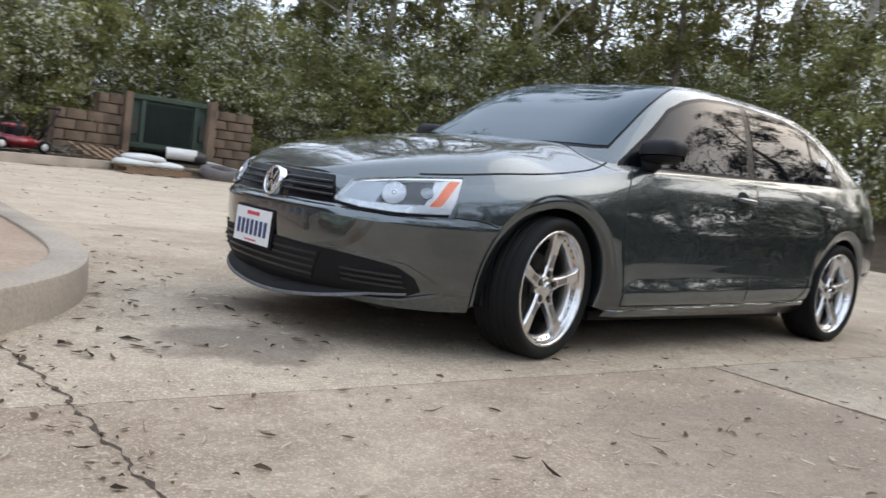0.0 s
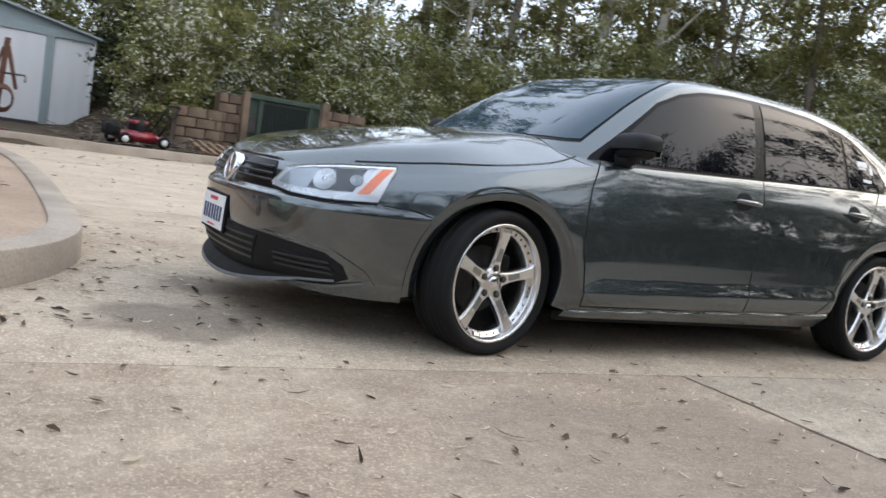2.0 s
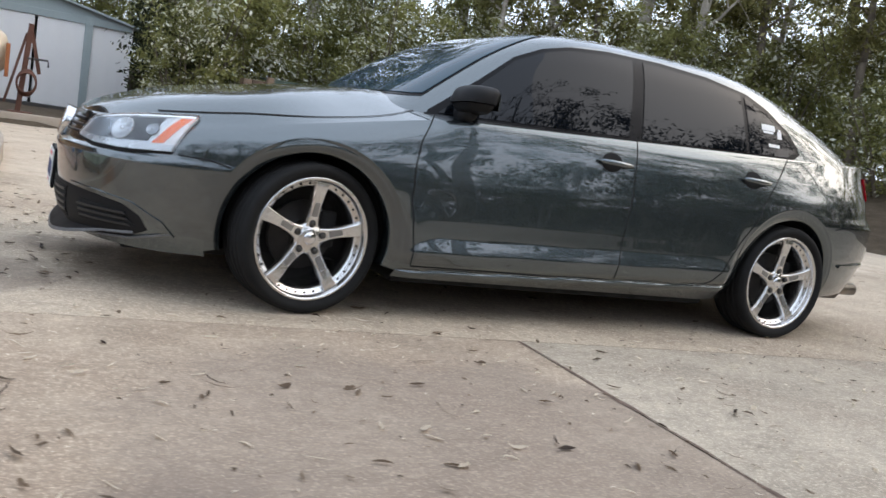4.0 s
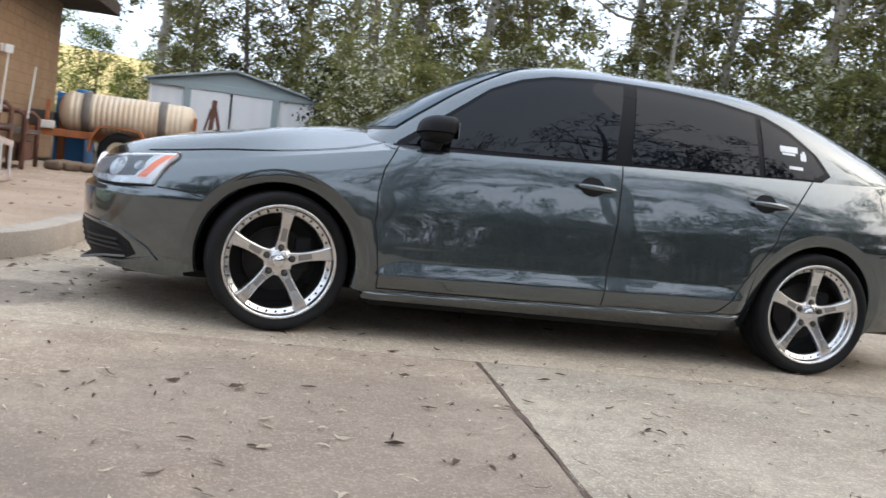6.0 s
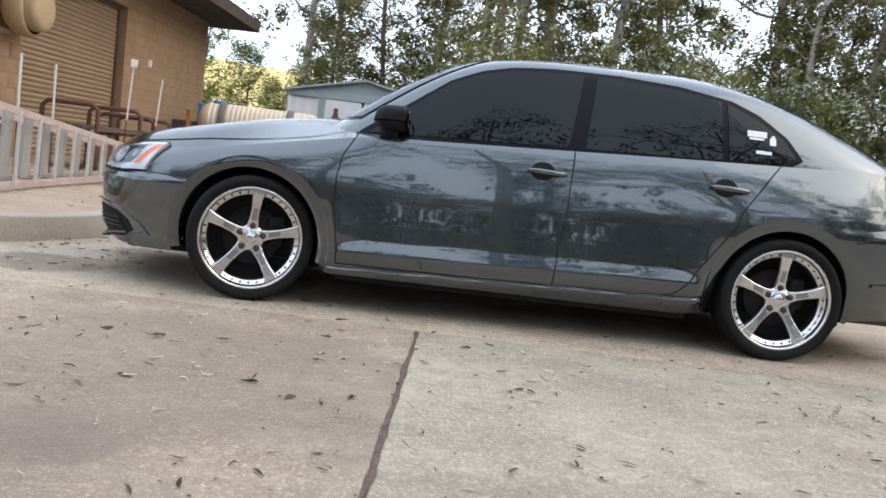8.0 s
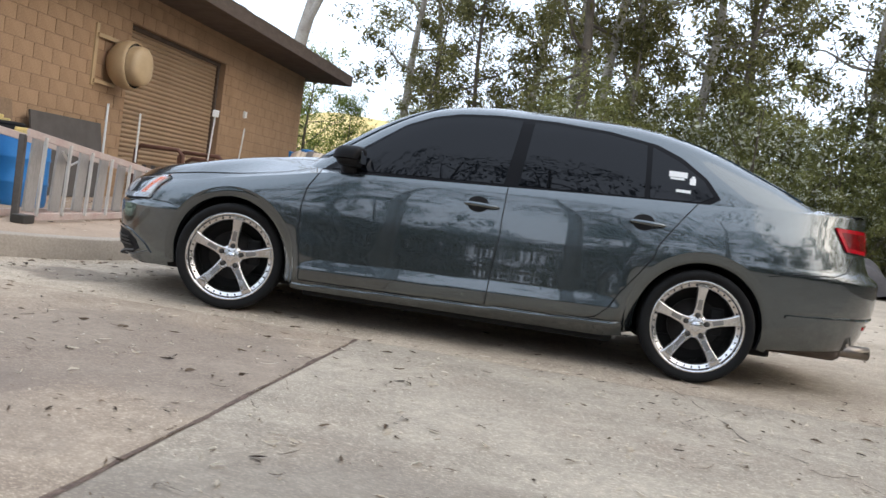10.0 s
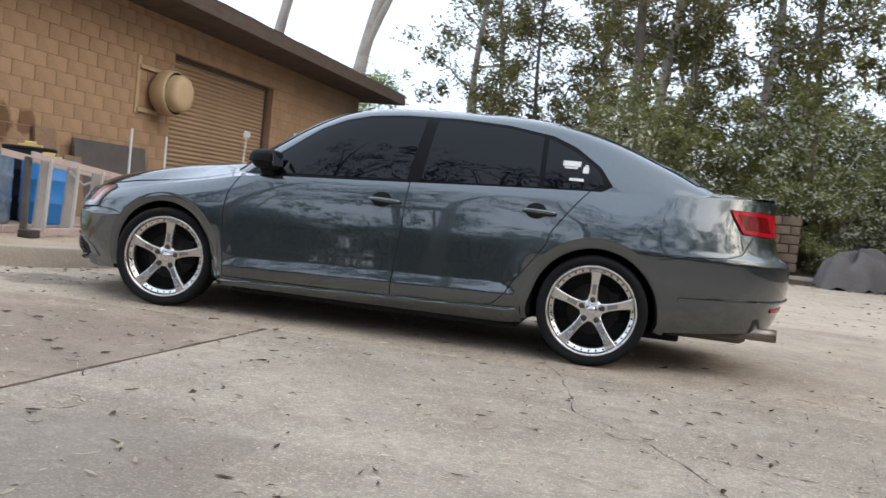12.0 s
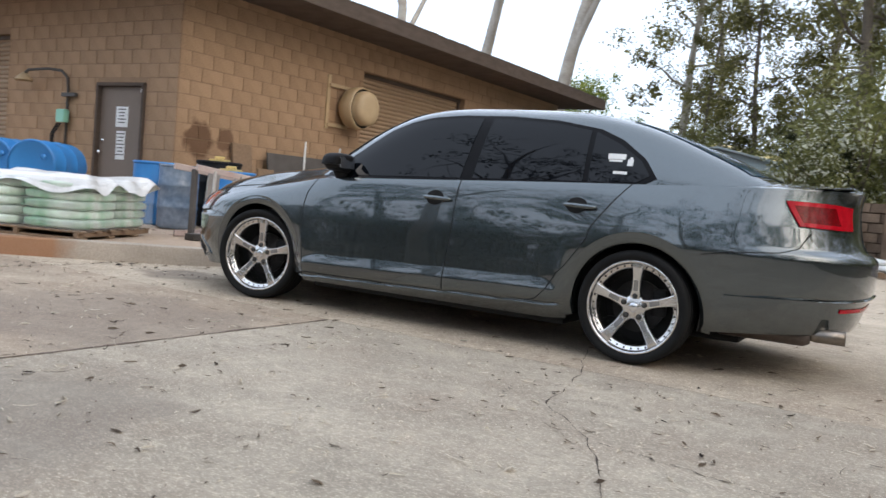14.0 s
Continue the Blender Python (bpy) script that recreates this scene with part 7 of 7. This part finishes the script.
pipe = thing("pipe", pose(2.75, 12.95, ground_z(2.75, 12.95) + 0.30, 0, 0, -22), "short white plastic drain pipe", "pipe")
part("shell", tube("shell", M_PVC, [(-0.16, 0, 0), (0.42, 0, 0), (0.42, 0, 0), (-0.14, 0, 0)], [0.115, 0.115, 0.103, 0.103], 28, caps=False), pipe)
collar = part("collar", tube("collar", M_STEEL, [(0.40, 0, -0.02), (0.62, -0.02, -0.05), (0.62, -0.02, -0.05), (0.42, 0, -0.02)], [0.118, 0.11, 0.095, 0.09], 24, caps=False), pipe, "dark pipe coupling")
rod = thing("pole", pose(3.35, 12.85, ground_z(3.35, 12.85) + 0.22, 0, 8, -24), "thin white pole lying on rubble", "pole")
part("shaft", tube("shaft", M_PVC, [(-0.65, 0, 0), (0.65, 0, 0)], 0.022, 10), rod)
part("fitting", tube("fitting", M_PVC, [(-0.67, 0, 0), (-0.60, 0, 0)], 0.03, 10), rod)
tyre_ob = part("old_tyre", lathe("old_tyre", M_TARP, [(0.20, 0.03), (0.23, 0.0), (0.34, 0.005), (0.385, 0.035), (0.39, 0.11), (0.385, 0.185), (0.34, 0.215), (0.23, 0.22), (0.20, 0.19), (0.21, 0.11), (0.20, 0.03)], "z", 40))
tyre_ob.matrix_basis = pose(3.50, 12.45, 0.03, 10, 0, 0)
tagged(tyre_ob, "worn grey car tyre lying flat", "tyre")


# ---- the tarpaulin heap ----
def tarp(at, size, seed, label):
    rng = np.random.default_rng(seed)
    u, v = np.meshgrid(np.linspace(0, 2 * np.pi, 72), np.linspace(0, 1, 26), indexing="ij")
    r = (1 - v) ** 0.75
    lump = 1 + 0.16 * np.sin(3 * u + 1 + seed) + 0.08 * np.sin(7 * u + 3 * v)
    x, y = size[0] * r * lump * np.cos(u), size[1] * r * lump * np.sin(u)
    z = size[2] * (1 - (1 - v) ** 2.6) * (1 + 0.14 * np.sin(5 * u + 4 * v) + 0.10 * np.sin(x * 6 + y * 3))
    z += 0.035 * np.sin(11 * u + 6 * v) * (1 - v) + 0.02 * np.sin(19 * u) * (1 - v)
    ob = part("crumpled_tarp", grid_mesh("crumpled_tarp", np.stack([x, y, np.maximum(z, -0.03)], -1), M_TARP))
    ob.matrix_basis = at
    return tagged(ob, label, "tarp")


tarp(pose(5.9, 13.2, 0.02, 0, 0, 18), (0.95, 0.55, 0.72), 1, "heap under a slack grey tarpaulin")
tarp(pose(7.25, 13.9, 0.05, 0, 0, 20), (1.05, 0.6, 0.64), 2, "long low heap under a grey tarpaulin")


# ---- raised yard: sacks on the pallet, drums, ladder, boards, racks ----
P_AT = pose(-3.80, -0.36, 0.142, 0, 0, 112)
build_pallet("pallet", P_AT @ pose(0.62, 0.60, 0), "wooden pallet under wrapped sacks", "pallets on the ground", 1.3, 1.25, 0.45)
for layer in range(5):
    for i in range(2):
        for j in range(2):
            ob = part("sack", sack(M_GREENBAG, (0.655, 0.61, 0.108), (0, 0, 0), 40 + layer * 4 + i * 2 + j, boxy=7.0))
            ob.matrix_basis = P_AT @ pose(0.30 + 0.64 * i + random.uniform(-0.02, 0.02), 0.30 + 0.60 * j + random.uniform(-0.02, 0.02), 0.130 + 0.084 * layer, 0, 0, random.uniform(-2, 2))
            tagged(ob, "green and white printed sack in a stack", "sack", "sacks on the large pallet")
u, v = np.meshgrid(np.linspace(-0.06, 1.34, 48), np.linspace(-0.06, 1.28, 48), indexing="ij")
edge = np.minimum(np.minimum(u + 0.06, 1.34 - u), np.minimum(v + 0.06, 1.28 - v))
cz = 0.548 + 0.025 * np.sin(7 * u + 2 * v) * np.sin(6 * v + 1) + 0.02 * np.sin(17 * u + 5 * v) - (0.10 + 0.05 * np.sin(9 * u + 8 * v)) * np.clip(1 - edge / 0.07, 0, 1)
wrap = []
for k in range(97):
    a = 4 * (k % 96) / 96
    e, f = int(a), a - int(a)
    c = [(-0.035, -0.035), (1.29, -0.035), (1.29, 1.24), (-0.035, 1.24)]
    q = np.array(c[e % 4]) * (1 - f) + np.array(c[(e + 1) % 4]) * f
    wrap.append([(q[0] + 0.012 * math.sin(9 * a + 5 * z), q[1] + 0.012 * math.cos(11 * a + 7 * z), z) for z in np.linspace(0.075, 0.54, 14)])
film = thing("stretch_film", P_AT, "clear stretch film wrapped round stacked sacks", "plastic film")
for k in range(4):
    part("film_side", grid_mesh("film_side", np.array(wrap[24 * k: 24 * k + 25]), M_FILM), film)
cover = part("plastic_cover", grid_mesh("plastic_cover", np.stack([u, v, cz], -1), M_WRAP))
cover.matrix_basis = P_AT
tagged(cover, "crumpled cloudy plastic sheet over stacked sacks", "plastic sheet")


def build_drum(at, label, material=None, height=0.88, r=0.285, open_top=False):
    d = thing("drum", at, label, "drum", "plastic drums in the yard")
    material = material or M_BLUE
    prof = [(0.001, 0.0), (r * 0.93, 0.0), (r * 0.98, 0.02), (r, 0.06), (r, height * 0.30), (r * 1.025, height * 0.32), (r * 1.025, height * 0.35), (r, height * 0.37), (r, height * 0.64), (r * 1.025, height * 0.66), (r * 1.025, height * 0.69), (r, height * 0.71), (r, height * 0.93), (r * 0.985, height * 0.97), (r * 0.95, height)]
    if open_top:
        prof += [(r * 0.93, height * 0.99), (r * 0.92, height * 0.4)]
    else:
        prof += [(r * 0.90, height * 0.985), (0.001, height * 0.98)]
    part("shell", lathe("shell", material, prof, "z", 36), d)
    part("rim", lathe("rim", material, [(r * 0.99, height * 0.955), (r * 1.03, height * 0.965), (r * 1.03, height * 0.995), (r * 0.97, height * 1.005)], "z", 36), d)
    if not open_top:
        for a in (0.6, 3.6):
            part("bung", lathe("bung", material, [(0.034, 0.0), (0.034, 0.018), (0.001, 0.02)], "z", 14, (0.17 * math.cos(a), 0.17 * math.sin(a), height * 0.98)), d)
    return d


timber = thing("timber_stack", pose(-7.75, 2.0, 0.14, 0, 0, 0), "low stack of weathered timbers holding drums", "timber")
for k in range(4):
    for j in range(3):
        part("timber", box("timber", M_WOOD, (2.3, 0.20, 0.11), (0, -0.35 + 0.30 * k, 0.055 + 0.112 * j), 0.01), timber)
for x, y in ((-6.95, 1.78), (-7.60, 1.68), (-8.25, 1.62)):
    build_drum(pose(x, y, 0.765, 90, 0, 28), "blue plastic drum lying on its side")
build_drum(pose(-5.82, 2.25, 0.142, 0, 0, 20), "upright open blue plastic drum", height=0.78, open_top=True)
build_drum(pose(-5.02, 2.75, 0.142, 0, 0, 70), "upright blue plastic drum behind a ladder", height=0.74)
build_drum(pose(-5.20, 2.04, 0.142, 0, 0, 0), "grey-blue drum wrapped in cloudy plastic", M_DRUMWRAP, height=0.76, r=0.235)
build_drum(pose(-5.55, 3.05, 0.142, 0, 0, 0), "black plastic drum with a flat lid", M_BLACK, height=0.86, r=0.29)
for x, y, z in ((-5.02, 2.72, 0.885), (-5.52, 3.02, 1.005)):
    s = thing("sponge_tool", pose(x, y, z, 0, 0, 30), "yellow plastic float resting on a drum", "tool", "tools on the drums")
    part("plate", box("plate", M_YELLOW, (0.26, 0.11, 0.03), (0, 0, 0.015), 0.008), s)
    part("grip", box("grip", M_YELLOW, (0.13, 0.03, 0.035), (0, 0, 0.05), 0.01), s)


def build_ladder():
    lad = thing("step_ladder", pose(-3.78, 1.0, 0.142, 0, 0, 3.0), "faded red step ladder lying on its edge", "ladder")
    n, ln = 10, 4.1
    top = lambda y: 0.735 - 0.085 * y  # noqa: E731
    for x, w in ((0.0, 0.05), (-0.30, 0.04)):
        lo = [(x, 0, 0.045), (x - 0.02, ln, 0.045)]
        hi = [(x, -0.05, top(-0.05)), (x - 0.02, ln, top(ln))]
        for path in (lo, hi):
            (ax, ay, az), (bx_, by_, bz) = path
            ang = math.degrees(math.atan2(bz - az, by_ - ay))
            part("rail", box("rail", M_FIBRE, (0.030, math.hypot(by_ - ay, bz - az), 0.062), ((ax + bx_) / 2, (ay + by_) / 2, (az + bz) / 2), 0.006, (ang, 0, 0)), lad, "faded red rail")
    for k in range(n):
        y = 0.18 + k * (ln - 0.35) / (n - 1)
        h = top(y) - 0.05
        part("rung", box("rung", M_ALU, (0.026, 0.030, h), (0.012, y, 0.05 + h / 2), 0.006, (-3, 0, 0)), lad)
        part("step", box("step", M_STEPGREY, (0.025, 0.17, h - 0.03), (-0.16, y + 0.17, 0.05 + h / 2), 0.006, (-5, 0, 0)), lad, "flat grey step")
    part("end_board", box("end_board", M_GREYBOARD, (0.055, 0.05, 0.72), (-0.08, 0.0, 0.36), 0.01, (0, 0, 8)), lad, "dark end post")
    part("end_foot", box("end_foot", M_STEEL, (0.12, 0.16, 0.07), (0.02, -0.05, 0.035), 0.01), lad)
    part("spreader", tube("spreader", M_ALU, [(0.0, 0.5, 0.62), (-0.18, 1.0, 0.50), (-0.30, 1.5, 0.58)], 0.012, 6), lad)


build_ladder()


def board(at, size, material, label, name="board"):
    ob = part(name, box(name, material, size, (0, 0, size[2] / 2), 0.006))
    ob.matrix_basis = at
    return tagged(ob, label, "board", "boards against the wall")


board(B_AT @ pose(0.22, 1.22, 0.14, 0, -8, 0), (0.05, 0.40, 1.20), M_WOOD, "brown plank leaning against the block wall")
board(B_AT @ pose(0.30, 2.54, 0.14, 0, -9, 0), (0.03, 1.66, 1.12), M_GREYBOARD, "grey plywood sheet leaning against the wall")
board(B_AT @ pose(0.36, 1.60, 0.14, 0, -9, 0), (0.03, 0.35, 0.85), M_WOOD, "short weathered board leaning against the wall")
for k, (x, y, h, tilt) in enumerate(((-4.65, 3.70, 1.23, 1), (-4.60, 4.40, 1.21, -1), (-4.58, 6.46, 1.43, 5), (-4.60, 7.70, 1.38, 5))):
    st = thing("stake", pose(x, y, 0.14, tilt, tilt * 0.6, 10 * k), "thin survey stake, white above and rusty below", "stake", "stakes in the yard")
    part("shaft", box("shaft", M_RUSTRED, (0.016, 0.016, h * 0.5), (0, 0, h * 0.25), 0.004), st, "rusty lower shaft")
    part("sleeve", box("sleeve", M_PVC, (0.020, 0.020, h * 0.5), (0, 0, h * 0.75), 0.004), st, "white upper sleeve")
    if k == 2:
        part("top_block", box("top_block", M_PVC, (0.09, 0.09, 0.10), (0, 0, h + 0.04), 0.01), st, "white block on the stake")


def build_rack(at, w, h, d, label):
    r = thing("steel_rack", at, label, "rack", "rusty racks by the roller door")
    for x in (-w / 2, w / 2):
        path = [(x, -d / 2, 0), (x, -d / 2, h * 0.92), (x, -d / 2 + 0.08, h), (x, d / 2 - 0.08, h), (x, d / 2, h * 0.92), (x, d / 2, 0)]
        part("hoop", tube("hoop", M_RUSTRED, path, 0.032, 8), r)
    for y in (-d / 2, d / 2):
        part("side_rail", tube("side_rail", M_RUSTRED, [(-w / 2, y, h * 0.62), (w / 2, y, h * 0.62)], 0.022, 8), r)
    for k in range(5):
        part("plank", box("plank", M_WOOD if k % 2 else M_GREYBOARD, (w * 1.25, 0.16, 0.05), (0.04 * k, -d / 2 + 0.12 + k * (d - 0.24) / 4, h * 0.62 + 0.03), 0.006, (0, 0, 3 * (k - 2))), r)
    for k in range(3):
        part("panel", box("panel", M_RUSTRED, (w * 0.9, 0.03, h * 0.34), (0, -d / 2 + 0.05 + 0.06 * k, h * 0.30), 0.006), r)
    return r


build_rack(pose(-5.15, 6.9, 0.14, 0, 0, 80), 1.1, 0.86, 0.8, "rusty red tubular rack loaded with planks")
build_rack(pose(-5.05, 8.3, 0.14, 0, 0, 96), 1.2, 0.78, 0.8, "rusty red tubular rack loaded with timber")
for k in range(9):
    ob = part("rubble", sack(M_BLOCKOLD, (0.26, 0.2, 0.15), (0, 0, 0), 90 + k))
    ob.matrix_basis = pose(-4.45 + 0.22 * (k % 4), 8.9 + 0.28 * (k // 4) + 0.1 * (k % 3), 0.20, 0, 0, 40 * k)
    tagged(ob, "broken lump of tan masonry", "rubble", "rubble by the trailer")
# plain box in place of a blue object of unknown kind
crate = thing("blue_crate", pose(-5.2, 13.75, 0.05) @ Matrix.Diagonal((1.26, 1.26, 1.26, 1)), "plain blue box behind the trailer", "crate")
for x in (-0.21, 0.21):
    part("side", box("side", M_BLUE, (0.04, 0.7, 1.12), (x, 0, 0.56), 0.01), crate)
for y in (-0.34, 0.34):
    part("side", box("side", M_BLUE, (0.40, 0.03, 1.10), (0, y, 0.55), 0.01), crate)
part("yellow_frame", box("yellow_frame", M_ORANGE, (0.10, 0.08, 1.04), (-0.10, -0.40, 0.52), 0.01), crate)
